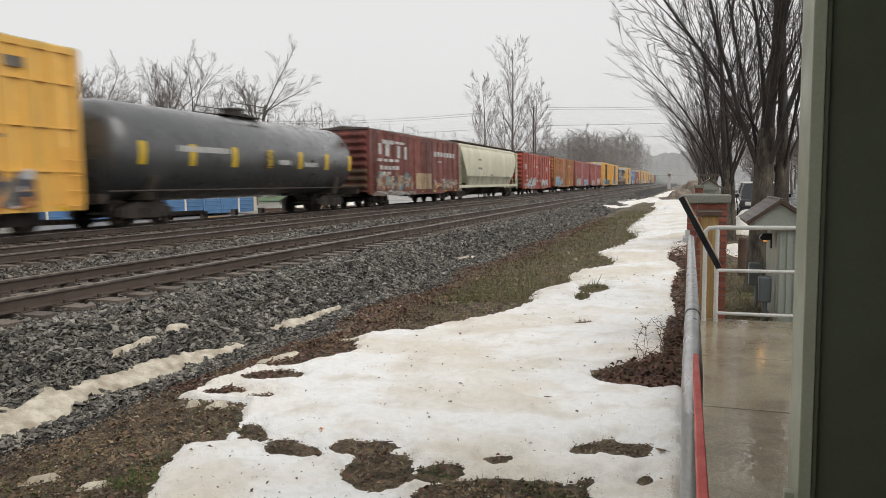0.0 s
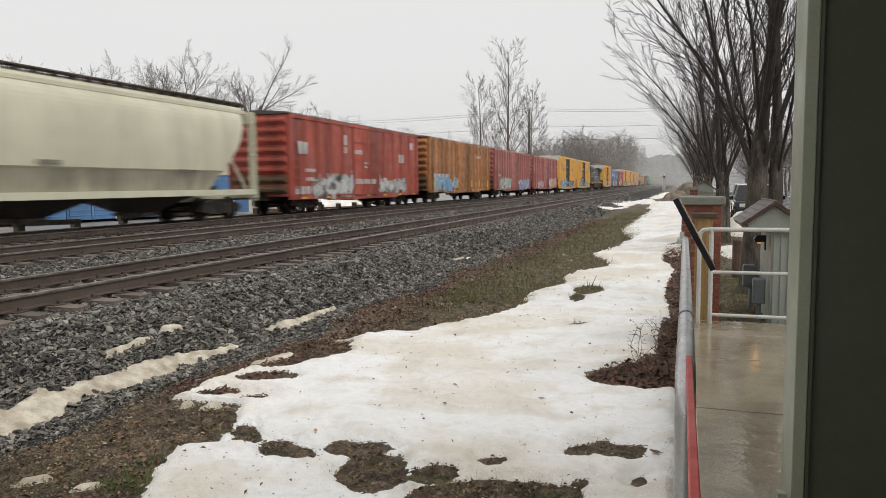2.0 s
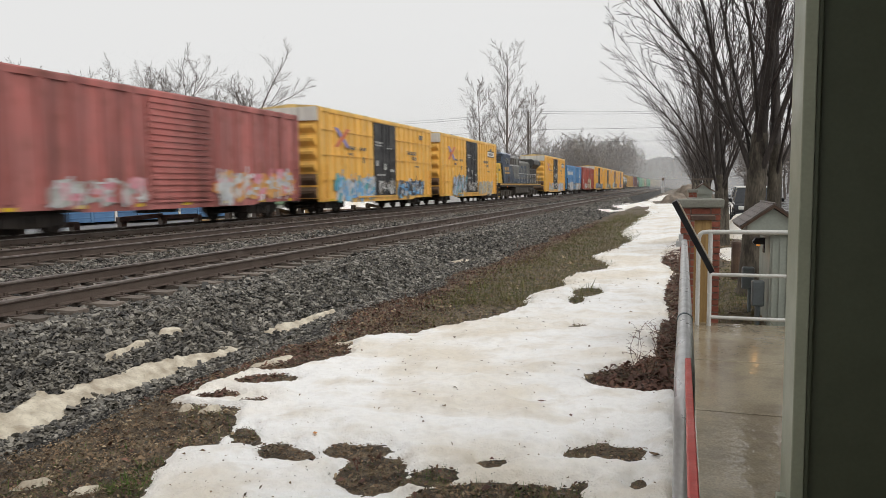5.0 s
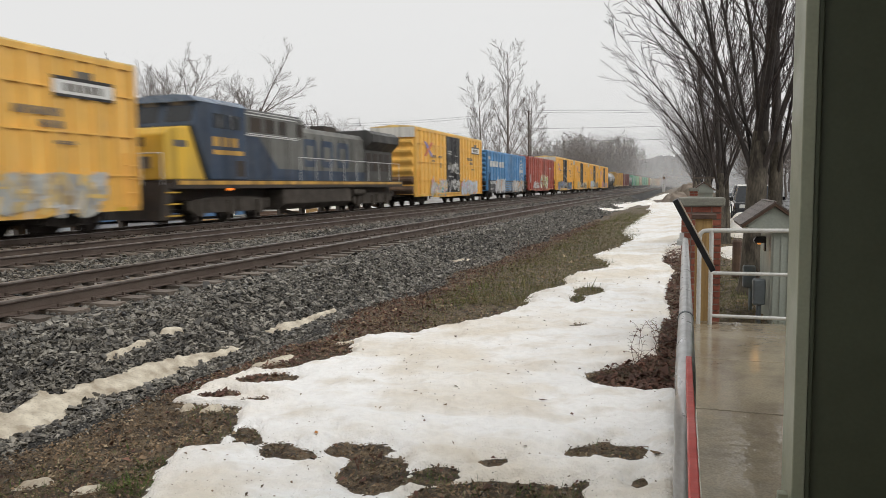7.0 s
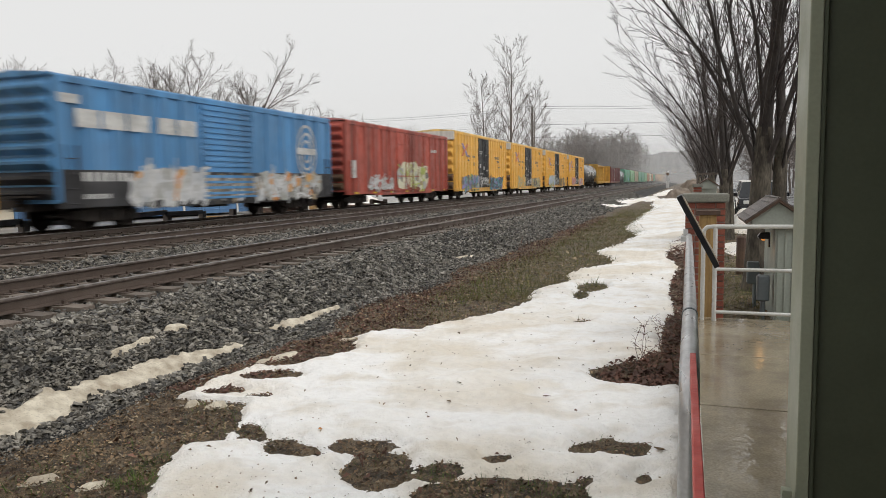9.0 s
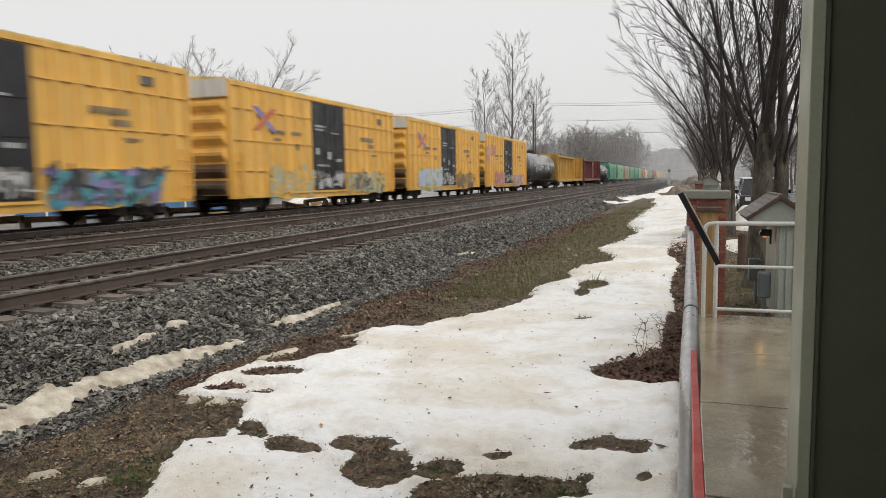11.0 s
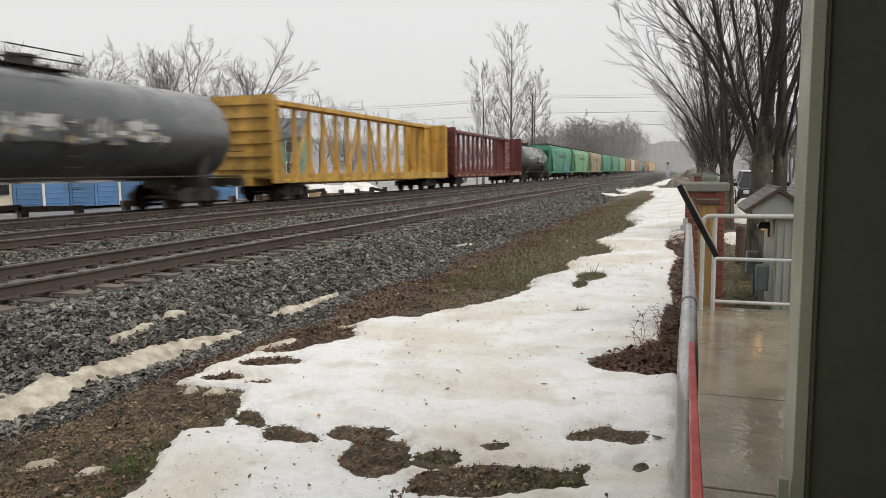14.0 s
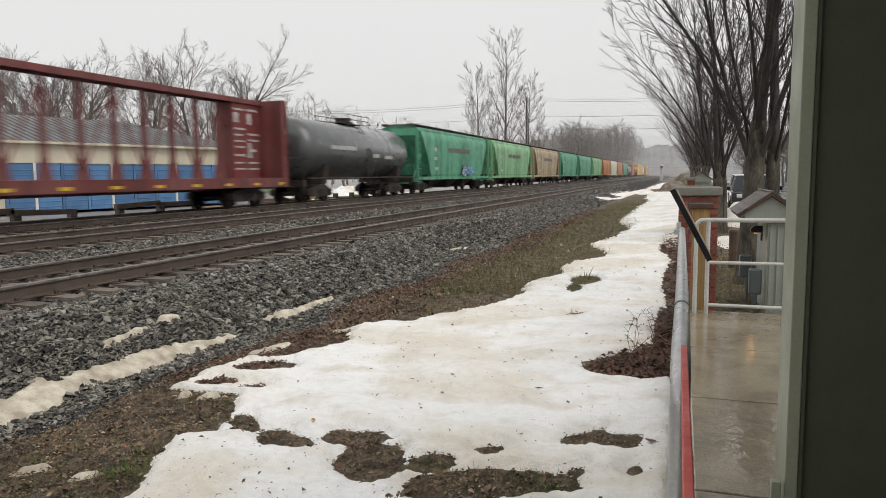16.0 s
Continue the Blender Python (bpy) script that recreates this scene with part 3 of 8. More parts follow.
# ---- crushed stone: real stones, joined ----
def stones(name, x0, x1, y0, y1, count, size, seed, zf=ground_z, keep=None, material="stone", label="loose dark grey crushed stone ballast"):
    r = np.random.RandomState(seed)
    x, y = r.uniform(x0, x1, count), r.uniform(y0, y1, count)
    if keep is not None:
        ok = keep(x, y, r)
        x, y = x[ok], y[ok]
    n = len(x)
    cube = np.array([(a, b, c) for c in (-1, 1) for b in (-1, 1) for a in (-1, 1)], float)
    p = cube[None] * (1 + r.uniform(-0.7, 0.2, (n, 8, 3)))
    s = size * r.lognormal(0, 0.32, n)
    p *= (s[:, None] * np.stack([r.uniform(0.8, 1.5, n), r.uniform(0.5, 0.95, n), r.uniform(0.25, 0.55, n)], -1))[:, None] * 0.5
    a, b, c = r.uniform(0, 6.28, n), r.normal(0, 0.4, n), r.normal(0, 0.4, n)
    ca, sa, cb, sb, cc, sc = np.cos(a), np.sin(a), np.cos(b), np.sin(b), np.cos(c), np.sin(c)
    rot = np.stack([np.stack([ca * cb, ca * sb * sc - sa * cc, ca * sb * cc + sa * sc], -1),
                    np.stack([sa * cb, sa * sb * sc + ca * cc, sa * sb * cc - ca * sc], -1),
                    np.stack([-sb, cb * sc, cb * cc], -1)], -2)
    p = np.einsum("nij,nkj->nki", rot, p)
    p += np.stack([x, y, zf(x, y) + s * r.uniform(-0.3, 0.55, n)], -1)[:, None]
    f = np.array([(4, 5, 7, 6), (0, 1, 5, 4), (2, 6, 7, 3), (0, 4, 6, 2), (1, 3, 7, 5)])
    faces = (f[None] + 8 * np.arange(n)[:, None, None]).reshape(-1, 4)
    ob = part(name, array_mesh(name, p.reshape(-1, 3), faces, [material]), None)
    return tagged(ob, label, "ballast", kind="stuff")


def off_rails(x, y, r):
    ok = x > -1.36 * y - 0.4      # a diagonal start: the bed beside the shelter stays bare
    for c in (NEAR, MID, FAR):
        d = np.abs(x - c)
        ok &= ~(np.abs(d - 0.755) < 0.1)
        on_tie = (d < 1.34) & (((y + 12.0) % 0.53 < 0.12) | ((y + 12.0) % 0.53 > 0.41))
        ok &= ~(on_tie & (r.uniform(0, 1, len(x)) < 0.85))
    return ok


def shoulder_edge(x, y, r):
    return (x < -4.72 + 0.22 * wobble(x, y, 1.3) + r.normal(0, 0.1, len(x))) & (x > -1.36 * y - 0.4) & clear_of_snow(x, y)


stones("ballast", -6.75, -4.9, 3.4, 8, 25000, 0.037, 1, keep=shoulder_edge)
stones("ballast", -6.75, -4.9, 8, 16, 27000, 0.04, 2, keep=shoulder_edge)
stones("ballast", -6.75, -4.7, 16, 42, 30000, 0.052, 3, keep=shoulder_edge)
stones("ballast", -11.9, -6.7, 4.6, 20, 32000, 0.044, 4, keep=off_rails)
stones("ballast", -19.3, -11.9, 9, 30, 11000, 0.058, 5, keep=off_rails)
stones("ballast", -12.5, -6.7, 20, 50, 15000, 0.066, 6, keep=off_rails)
stones("ballast", -6.75, -4.7, 42, 90, 8000, 0.085, 41, keep=shoulder_edge)
stones("ballast", -16.5, -6.7, 50, 100, 7000, 0.095, 42, keep=off_rails)
stones("gravel", -5.25, -4.45, 3.0, 8, 9000, 0.022, 7, keep=shoulder_edge, label="fine dark gravel at the foot of the ballast")
stones("gravel", -5.25, -4.45, 8, 22, 9000, 0.028, 8, keep=shoulder_edge, label="fine dark gravel at the foot of the ballast")


# ---- snow lying on the lawn ----
def soft(t):
    t = np.clip(t, 0, 1)
    return t * t * (3 - 2 * t)


LEFT_EDGE = [(-10.0, -1.2), (-6.0, -2.2), (0.5, -2.9), (3.4, -3.24), (3.73, -3.4), (4.21, -3.6), (4.34, -3.35), (4.61, -3.44), (4.91, -3.55), (5.09, -3.71), (5.25, -3.74), (5.3, -4.57), (5.62, -4.6), (6.05, -4.55), (6.37, -4.48), (6.51, -3.97), (7.0, -3.86),
             (7.42, -3.73), (8.2, -4.12), (8.44, -4.04), (8.71, -3.46), (9.14, -3.21), (9.52, -2.91), (9.89, -2.76), (10.59, -2.5), (11.37, -2.4), (12.07, -2.57), (13.29, -2.04), (14.23, -2.3), (15.38, -2.24), (16.64, -1.51), (19.25, -2.27), (22.44, -1.78), (27.53, -1.47), (31.06, -2.14), (34.43, -1.84), (45.64, -1.26), (56.5, -2.6), (75.0, -3.0)]
RIGHT_EDGE = [(-10.0, -1.2), (-7.0, 0.0), (0.5, 0.06), (6.2, 0.06), (6.3, -0.2), (6.48, -0.71), (6.96, -0.89), (7.37, -0.41), (7.74, -0.24), (9.44, -0.24), (10.04, -0.09), (12.34, -0.26), (15.45, -0.11), (17.87, -0.46), (22.43, -0.33), (29.5, -0.5), (38.8, -0.28), (75.0, -0.2)]
# bare holes: x, y, half-width, half-length
HOLES = [(-3.25, 4.64, 0.09, 0.17), (-2.81, 4.4, 0.12, 0.16), (-2.61, 4.35, 0.13, 0.09), (-2.32, 4.52, 0.15, 0.13), (-2.16, 4.55, 0.14, 0.11), (-1.94, 4.17, 0.22, 0.31), (-1.51, 4.2, 0.15, 0.13), (-1.06, 4.0, 0.51, 0.21), (-0.79, 4.16, 0.19, 0.08), (-1.21, 4.53, 0.07, 0.07), (-0.64, 4.86, 0.09, 0.09),
         (-0.36, 4.91, 0.14, 0.13), (-0.5, 5.02, 0.06, 0.07), (-0.58, 4.33, 0.035, 0.04), (-4.2, 5.6, 0.16, 0.11), (-4.07, 6.17, 0.28, 0.19), (-3.77, 5.49, 0.11, 0.08), (-3.95, 7.41, 0.2, 0.28), (-1.65, 11.74, 0.1, 0.31), (-1.55, 12.6, 0.25, 0.5), (-0.24, 4.41, 0.03, 0.04), (-1.31, 9.45, 0.09, 0.12)]
HOLE_U = (math.cos(radians(19)), math.sin(radians(19)))


def snow_depth(x, y):
    """How far inside the edge of the snow a place lies, in metres."""
    jag = 0.022 * wobble(x, y, 5.5, 1.0) + 0.026 * wobble(x, y, 14.0, 3.0) + 0.022 * wobble(x, y, 31.0, 5.0) + 0.014 * wobble(x, y, 67.0, 6.0)
    grow_ = np.clip(y / 7.0, 0.8, 3.0)
    d = np.minimum(x - np.interp(y, *zip(*LEFT_EDGE)) + 1.5 * jag * grow_, np.interp(y, *zip(*RIGHT_EDGE)) - x + 0.8 * jag * grow_)
    for hx, hy, a, b in HOLES:
        far = math.hypot(hx, hy)
        # half-axes lie across and along the way from the walkway
        ux, uy, vx, vy = HOLE_U[0] * a, HOLE_U[1] * a, hx / far * b, hy / far * b
        det = ux * vy - uy * vx
        p, q_ = ((x - hx) * vy - (y - hy) * vx) / det, (ux * (y - hy) - uy * (x - hx)) / det
        d = np.minimum(d, (np.sqrt(p * p + q_ * q_) - 1) * min(a, b) + 0.9 * jag)
    return d


def snow_z(x, y):
    d = snow_depth(x, y)
    thick = 0.07 * soft((d + 0.015) / 0.16) - 0.012 + 0.026 * wobble(x, y, 2.7, 4.0) * soft(d / 0.3)
    thick = thick + (0.019 * wobble(x, y, 8.0, 6.0) + 0.006 * wobble(x, y, 17.0, 8.0) + 0.002 * wobble(x, y, 37.0, 9.0)) * soft((d - 0.02) / 0.15)
    return ground_z(x, y) + np.where(d < -0.06, -0.03, thick)


def snow_sheet(name, xs, ys, zf, df, material, label):
    v, f = sheet(xs, ys, zf)
    d = df(v[:, 0], v[:, 1])
    f = f[(d[f] > -0.05).any(1)]
    used = np.unique(f)
    back = np.zeros(len(v), int)
    back[used] = np.arange(len(used))
    ob = part(name, array_mesh(name, v[used], back[f], [material], None, True), None)
    return tagged(ob, label, "snow", kind="stuff")


snow_sheet("snow", steps([(-4.75, 0.1, 240)]), steps([(-10.5, 0.4, 20), (0.4, 3.0, 20), (3.0, 10, 330), (10, 24, 150), (24, 75, 100)]), snow_z, snow_depth, "snow", "old wet snow melting into patches on the lawn")

def remnant(r):
    ax, ay, bx, by, w = r

    def top(x, y):
        d = remnant_depth(r, x, y)
        return ground_z(x, y) + np.where(d < -0.04, -0.04, (0.05 if w > 0.06 else 0.065) * soft((d + 0.02) / (0.09 if w > 0.06 else 0.05)) + (0.016 * wobble(x, y, 7, 2.0) + 0.009 * wobble(x, y, 23, 3.0)) * soft(d / 0.08) - 0.01)
    m = 2.2 * w
    n = int(min(130, max(24, (by - ay) / 0.03)))
    return snow_sheet("snow_remnant", np.linspace(min(ax, bx) - m, max(ax, bx) + m, 36), np.linspace(ay - m, by + m, n), top, lambda x, y: remnant_depth(r, x, y), "snow" if w > 0.35 else "dirty_snow", "dirty yellowed remnant of snow beside the ballast")


for r in REMNANTS:
    remnant(r)


# ---- dead leaves and grass on the bare soil ----
def scatter(name, count, box, size, seed, keep, material, label, category, upright=False, zf=ground_z):
    r = np.random.RandomState(seed)
    x, y = r.uniform(box[0], box[1], count), box[2] + (box[3] - box[2]) * r.uniform(0, 1, count) ** 1.4
    ok = keep(x, y, r)
    x, y = x[ok], y[ok]
    n = len(x)
    s, a = size * r.lognormal(0, 0.4, n), r.uniform(0, 6.28, n)
    if upright:
        lean = r.normal(0, 0.5, (n, 2))
        base = np.stack([x, y, zf(x, y) - 0.01], -1)
        tip = base + np.stack([s * lean[:, 0], s * lean[:, 1], s], -1)
        side = np.stack([np.cos(a), np.sin(a), 0 * a], -1) * (0.05 * s)[:, None]
        p = np.stack([base - side, base + side, tip + 0.2 * side, tip - 0.2 * side], 1)
        f = np.arange(4 * n).reshape(n, 4)
    else:
        u = np.stack([np.cos(a), np.sin(a), r.normal(0, 0.35, n)], -1) * (s * 0.5)[:, None]
        w = np.stack([-np.sin(a), np.cos(a), r.normal(0, 0.35, n)], -1) * (s * r.uniform(0.2, 0.4, n))[:, None]
        c = np.stack([x, y, zf(x, y) + r.uniform(0.004, 0.02, n)], -1)
        mid = c + np.stack([0 * s, 0 * s, s * r.uniform(0.05, 0.3, n)], -1)
        p = np.stack([c - u, mid - w, c + u, mid + w], 1)
        f = np.arange(4 * n).reshape(n, 4)
    ob = part(name, array_mesh(name, p.reshape(-1, 3), f, [material]), None)
    return tagged(ob, label, category, kind="stuff")


def bare(x, y, r):
    return (snow_depth(x, y) < 0.02) & (x > -4.75 + 0.3 * wobble(x, y, 1.3)) & (x < 0.08)


def grassy(x, y, r):
    return bare(x, y, r) & (wobble(x, y, 0.8, 3.0) + r.normal(0, 0.35, len(x)) > -0.2) & (x > np.interp(y, [5, 9, 14, 24, 60], [-4.0, -4.0, -4.2, -4.1, -3.9]) + r.normal(0, 0.2, len(x)))


scatter("dead_leaves", 60000, (-5.0, 0.08, 2.4, 8), 0.019, 11, bare, "leaf", "layer of wet brown leaf litter on the soil", "leaves")
scatter("straw", 9000, (-5.0, 0.08, 2.4, 10), 0.022, 21, bare, "straw", "short bits of pale dry straw on the soil", "straw")
scatter("straw", 9000, (-5.0, 0.0, 8, 40), 0.035, 22, bare, "straw", "short bits of pale dry straw on the soil", "straw")
scatter("dead_leaves", 2600, (-5.0, 0.08, 2.5, 12), 0.034, 20, bare, "leaf_red", "scattered wet dead leaves on the soil", "leaves")
scatter("dead_leaves", 24000, (-5.0, 0.08, 7.5, 40), 0.034, 12, lambda x, y, r: bare(x, y, r) & ((x < -3.6 + 0.4 * wobble(x, y, 0.9, 2.0) + r.normal(0, 0.3, len(x))) | (x > -1.0) | (r.uniform(0, 1, len(x)) < 0.3)), "leaf", "layer of wet brown leaf litter on the soil", "leaves")
scatter("dead_leaves", 9000, (-0.75, 0.1, 6.3, 24), 0.038, 13, lambda x, y, r: bare(x, y, r), "leaf_red", "red-brown dead leaves drifted along the railing", "leaves", zf=lambda x, y: ground_z(x, y) + 0.02)
scatter("dead_leaves", 260, (-3.6, 0.0, 3.0, 14), 0.024, 14, lambda x, y, r: snow_depth(x, y) > 0.05, "leaf", "small dead leaves and twigs on the snow", "leaves", zf=snow_z)
scatter("grass", 42000, (-4.6, -0.8, 8, 60), 0.052, 15, grassy, "grass", "short dull green winter grass", "grass", True)
scatter("grass", 14000, (-4.2, -0.4, 2.5, 6), 0.03, 16, lambda x, y, r: bare(x, y, r) & (wobble(x, y, 2.3, 7.0) > 0.3), "moss", "small tufts of bright green moss and grass", "grass", True)
scatter("dead_leaves", 22000, (-5.0, -3.2, 5.5, 36), 0.036, 23, lambda x, y, r: bare(x, y, r) & (x < -3.85 + 0.3 * wobble(x, y, 0.7, 6.0) + r.normal(0, 0.25, len(x))), "leaf_red", "band of red-brown dead leaves along the ditch", "leaves")
scatter("grass", 38000, (-4.3, -1.0, 11, 48), 0.056, 24, lambda x, y, r: bare(x, y, r) & (x > -4.05 + 0.25 * wobble(x, y, 0.5, 8.0) + r.normal(0, 0.15, len(x))), "grass", "short dull green winter grass", "grass", True)
scatter("dead_stems", 3500, (-5.0, -4.0, 6, 45), 0.075, 17, lambda x, y, r: wobble(x, y, 0.9, 5.0) > 0.15, "leaf_red", "dry red-brown weed stems by the ditch", "weeds", True)

# pebbles and moss among the litter
def some(x, y, r):
    return bare(x, y, r) & (wobble(x, y, 1.7, 9.0) + r.normal(0, 0.25, len(x)) > 0.05)


stones("gravel", -4.9, 0.0, 2.6, 9, 9000, 0.016, 31, keep=some, label="small pebbles scattered on the wet soil")
scatter("grass", 16000, (-4.4, -0.2, 2.8, 5.2), 0.026, 33, lambda x, y, r: bare(x, y, r) & (wobble(x, y, 3.1, 2.0) + r.normal(0, 0.15, len(x)) > -0.05), "moss", "small tufts of bright green moss and grass", "grass", True)
scatter("dead_leaves", 1500, (-3.2, 0.04, 2.8, 8), 0.012, 34, lambda x, y, r: (snow_depth(x, y) > 0.03) & (wobble(x, y, 2.2, 4.0) + r.normal(0, 0.4, len(x)) > 0.35), "leaf", "crumbs of bark and leaf on the snow", "leaves", zf=snow_z)


scatter("soil_crumbs", 7000, (-4.7, 0.04, 3.2, 16), 0.011, 35, lambda x, y, r: (snow_depth(x, y) > 0.0) & (snow_depth(x, y) < 0.10 * r.uniform(0, 1, len(x)) ** 0.7), "leaf", "crumbs of wet soil on the melting rim of the snow", "soil", zf=snow_z)
scatter("grass", 9000, (-1.7, -0.5, 3.5, 4.25), 0.024, 36, lambda x, y, r: bare(x, y, r) & (wobble(x, y, 4.1, 1.0) + r.normal(0, 0.3, len(x)) > 0.1), "moss", "bright green moss and short grass in the bare patch", "grass", True)
scatter("grass", 1500, (-3.65, -3.25, 3.5, 4.1), 0.03, 37, lambda x, y, r: bare(x, y, r), "moss", "tuft of bright green moss by the snow", "grass", True)


def fallen_leaf(x, y, turn, paint, size):
    """A curled dry leaf with a stalk."""
    z = float(snow_z(np.array([x]), np.array([y]))[0])
    f = thing("fallen_leaf", x, y, z + 0.006, "curled dry brown leaf lying on the snow", "leaf", "fallen leaves on the snow", turn)
    w = [0.0, 0.22, 0.34, 0.3, 0.16, 0.0]
    v = [(sx * w[i] * size, (i / 5 - 0.5) * size, (0.12 * abs(sx) + 0.1 * (i / 2.5 - 1) ** 2) * size) for i in range(6) for sx in (-1, 0, 1)]
    part("blade", Geo().add(v, [(3 * i + k, 3 * i + k + 1, 3 * i + k + 4, 3 * i + k + 3) for i in range(5) for k in range(2)]), [paint], f)
    part("stalk", Geo().tube([(0, -0.5 * size, 0.1 * size), (0.05 * size, -0.85 * size, 0.14 * size)], 0.0016, 4), ["leaf_red"], f)


for lx, ly, lt, lc, lsz in ((-2.62, 4.62, 40, "paint_orange", 0.05), (-1.13, 5.9, 100, "leaf_red", 0.05), (-0.82, 5.55, 20, "leaf_red", 0.045), (-1.92, 5.1, 200, "leaf_red", 0.035), (-0.15, 4.75, 70, "leaf", 0.07), (-0.12, 3.75, 10, "leaf", 0.07), (-1.6, 6.6, 150, "leaf", 0.035), (-2.3, 5.9, 300, "leaf", 0.03)):
    fallen_leaf(lx, ly, lt, lc, lsz)


def weed(x, y, hgt, stems, seed):
    """A dead weed: thin branching stalks with shrivelled leaves."""
    w = thing("dead_weed", x, y, float(ground_z(np.array([x]), np.array([y]))[0]), "dead brown weed with thin branching stalks beside the railing", "weed", "dead weeds on the lawn")
    r = random.Random(seed)
    for s_ in range(stems):
        g, p, d = Geo(), Vector((r.uniform(-0.04, 0.04), r.uniform(-0.04, 0.04), 0)), Vector((r.gauss(0, 0.35), r.gauss(0, 0.35), 1))
        pts = [p.copy()]
        for i in range(6):
            d += Vector((r.gauss(0, 0.22), r.gauss(0, 0.22), -0.05))
            p = p + d.normalized() * hgt * r.uniform(0.8, 1.1) / 6
            pts.append(p.copy())
        g.tube([tuple(q) for q in pts], 0.0028, 4)
        for i in range(2, 7):
            for _ in range(2):
                e = Vector((r.gauss(0, 1), r.gauss(0, 1), r.uniform(0, 0.8))).normalized() * hgt * r.uniform(0.08, 0.22)
                q = pts[i] + e
                g.tube([tuple(pts[i]), tuple(pts[i] + e * 0.5 + Vector((0, 0, 0.01))), tuple(q)], 0.0018, 3)
                if r.random() < 0.6:
                    u = Vector((r.gauss(0, 1), r.gauss(0, 1), r.gauss(0, 1))).normalized() * 0.014
                    n_ = Vector((r.gauss(0, 1), r.gauss(0, 1), r.gauss(0, 1))).cross(u).normalized() * 0.008
                    g.add([tuple(q - u), tuple(q - n_), tuple(q + u), tuple(q + n_)], [(0, 1, 2, 3)])
        part("stalk", g, ["leaf_red"], w)["kind"] = "stuff"
    return w


weed(-2.02, 4.42, 0.07, 3, 7)
weed(-1.42, 3.68, 0.1, 3, 8)
weed(-0.42, 7.35, 0.42, 4, 1)
weed(-0.3, 7.0, 0.34, 3, 2)
weed(-0.22, 8.1, 0.36, 3, 3)
weed(-1.55, 3.62, 0.09, 2, 4)
weed(-1.28, 3.6, 0.08, 2, 5)
weed(-2.1, 4.2, 0.1, 2, 6)


# ---- the freight train on the far track ----
SPEED = 22.5
TRAIN = []
HALF = 1.535      # half the width of a car

# a two-axle truck, in its own space: middle of the truck at rail height
side_frame = Geo()
for sx in (-1, 1):
    x0, x1 = sorted((sx * 0.90, sx * 1.06))
    side_frame.along_x([(-1.22, 0.36), (-0.95, 0.34), (-0.5, 0.26), (0.5, 0.26), (0.95, 0.34), (1.22, 0.36), (1.22, 0.58), (0.75, 0.72), (0.3, 0.80), (-0.3, 0.80), (-0.75, 0.72), (-1.22, 0.58)], x0, x1)
    for yy in (-0.9, 0.9):
        side_frame.box(min(sx * 0.88, sx * 1.12), max(sx * 0.88, sx * 1.12), yy - 0.15, yy + 0.15, 0.30, 0.62)
    for yy in (-0.2, 0.0, 0.2):
        side_frame.tube([(sx * 1.07, yy, 0.30), (sx * 1.07, yy, 0.60)], 0.075, 8)
side_frame.box(-0.95, 0.95, -0.2, 0.2, 0.45, 0.80)
TRUCK = side_frame.mesh("truck", "under")
wheel = Geo()
for sx in (-1, 1):
    wheel.spun_x([(sx * 0.68, 0.08), (sx * 0.685, 0.40), (sx * 0.69, 0.475), (sx * 0.72, 0.475), (sx * 0.73, 0.425), (sx * 0.82, 0.415), (sx * 0.83, 0.36), (sx * 0.78, 0.33), (sx * 0.77, 0.14), (sx * 0.86, 0.11), (sx * 0.86, 0.07)][::sx], 0, 0, 16)
wheel.tube([(-1.0, 0, 0), (1.0, 0, 0)], 0.075, 10)
WHEELS = wheel.mesh("wheelset", "wheel", True)
coup = Geo().box(-0.09, 0.09, -0.02, 0.62, 0.76, 0.95).box(-0.19, 0.13, 0.50, 0.78, 0.70, 1.02, 0, 0.03)
COUPLER = coup.mesh("coupler", "under")


def ladder_mesh(rungs, width, step):
    g = Geo()
    for sy in (-width / 2, width / 2):
        g.box(0.0, 0.05, sy - 0.02, sy + 0.02, -0.1, rungs * step)
    for i in range(rungs):
        g.tube([(0.05, -width / 2, 0.05 + i * step), (0.05, width / 2, 0.05 + i * step)], 0.018, 5)
    return g


LADDERS = {}
REFLECTOR = Geo().box(0, 0.004, 0, 0.42, 0, 0.10).mesh("reflector", "reflector")


def ladder(parent, material, x, y, z, rungs, width=0.42, step=0.42, turn=0):
    key = (material, rungs)
    if key not in LADDERS:
        LADDERS[key] = ladder_mesh(rungs, width, step).mesh("ladder", material)
    return part("ladder", LADDERS[key], None, parent, at=pose(x, y, z, 0, 0, turn))


def running_gear(car, half, truck_at, axles=(-0.9, 0.9)):
    for sy in (-1, 1):
        tr = part("truck", TRUCK, None, car, "greasy black steel truck" if sy < 0 else "", at=(0, sy * truck_at, 0))
        for a in axles:
            part("wheelset", WHEELS, None, tr, at=(0, a, 0.42))
        part("coupler", COUPLER, None, car, at=pose(0, sy * half, 0, 0, 0, 0 if sy > 0 else 180))


def new_car(name, s0, s1, label, category):
    ob = thing(name, FAR, (s0 + s1) / 2, 0, label, category, "cars of the freight train")
    TRAIN.append((ob, (s0 + s1) / 2))
    return ob, (s1 - s0) / 2


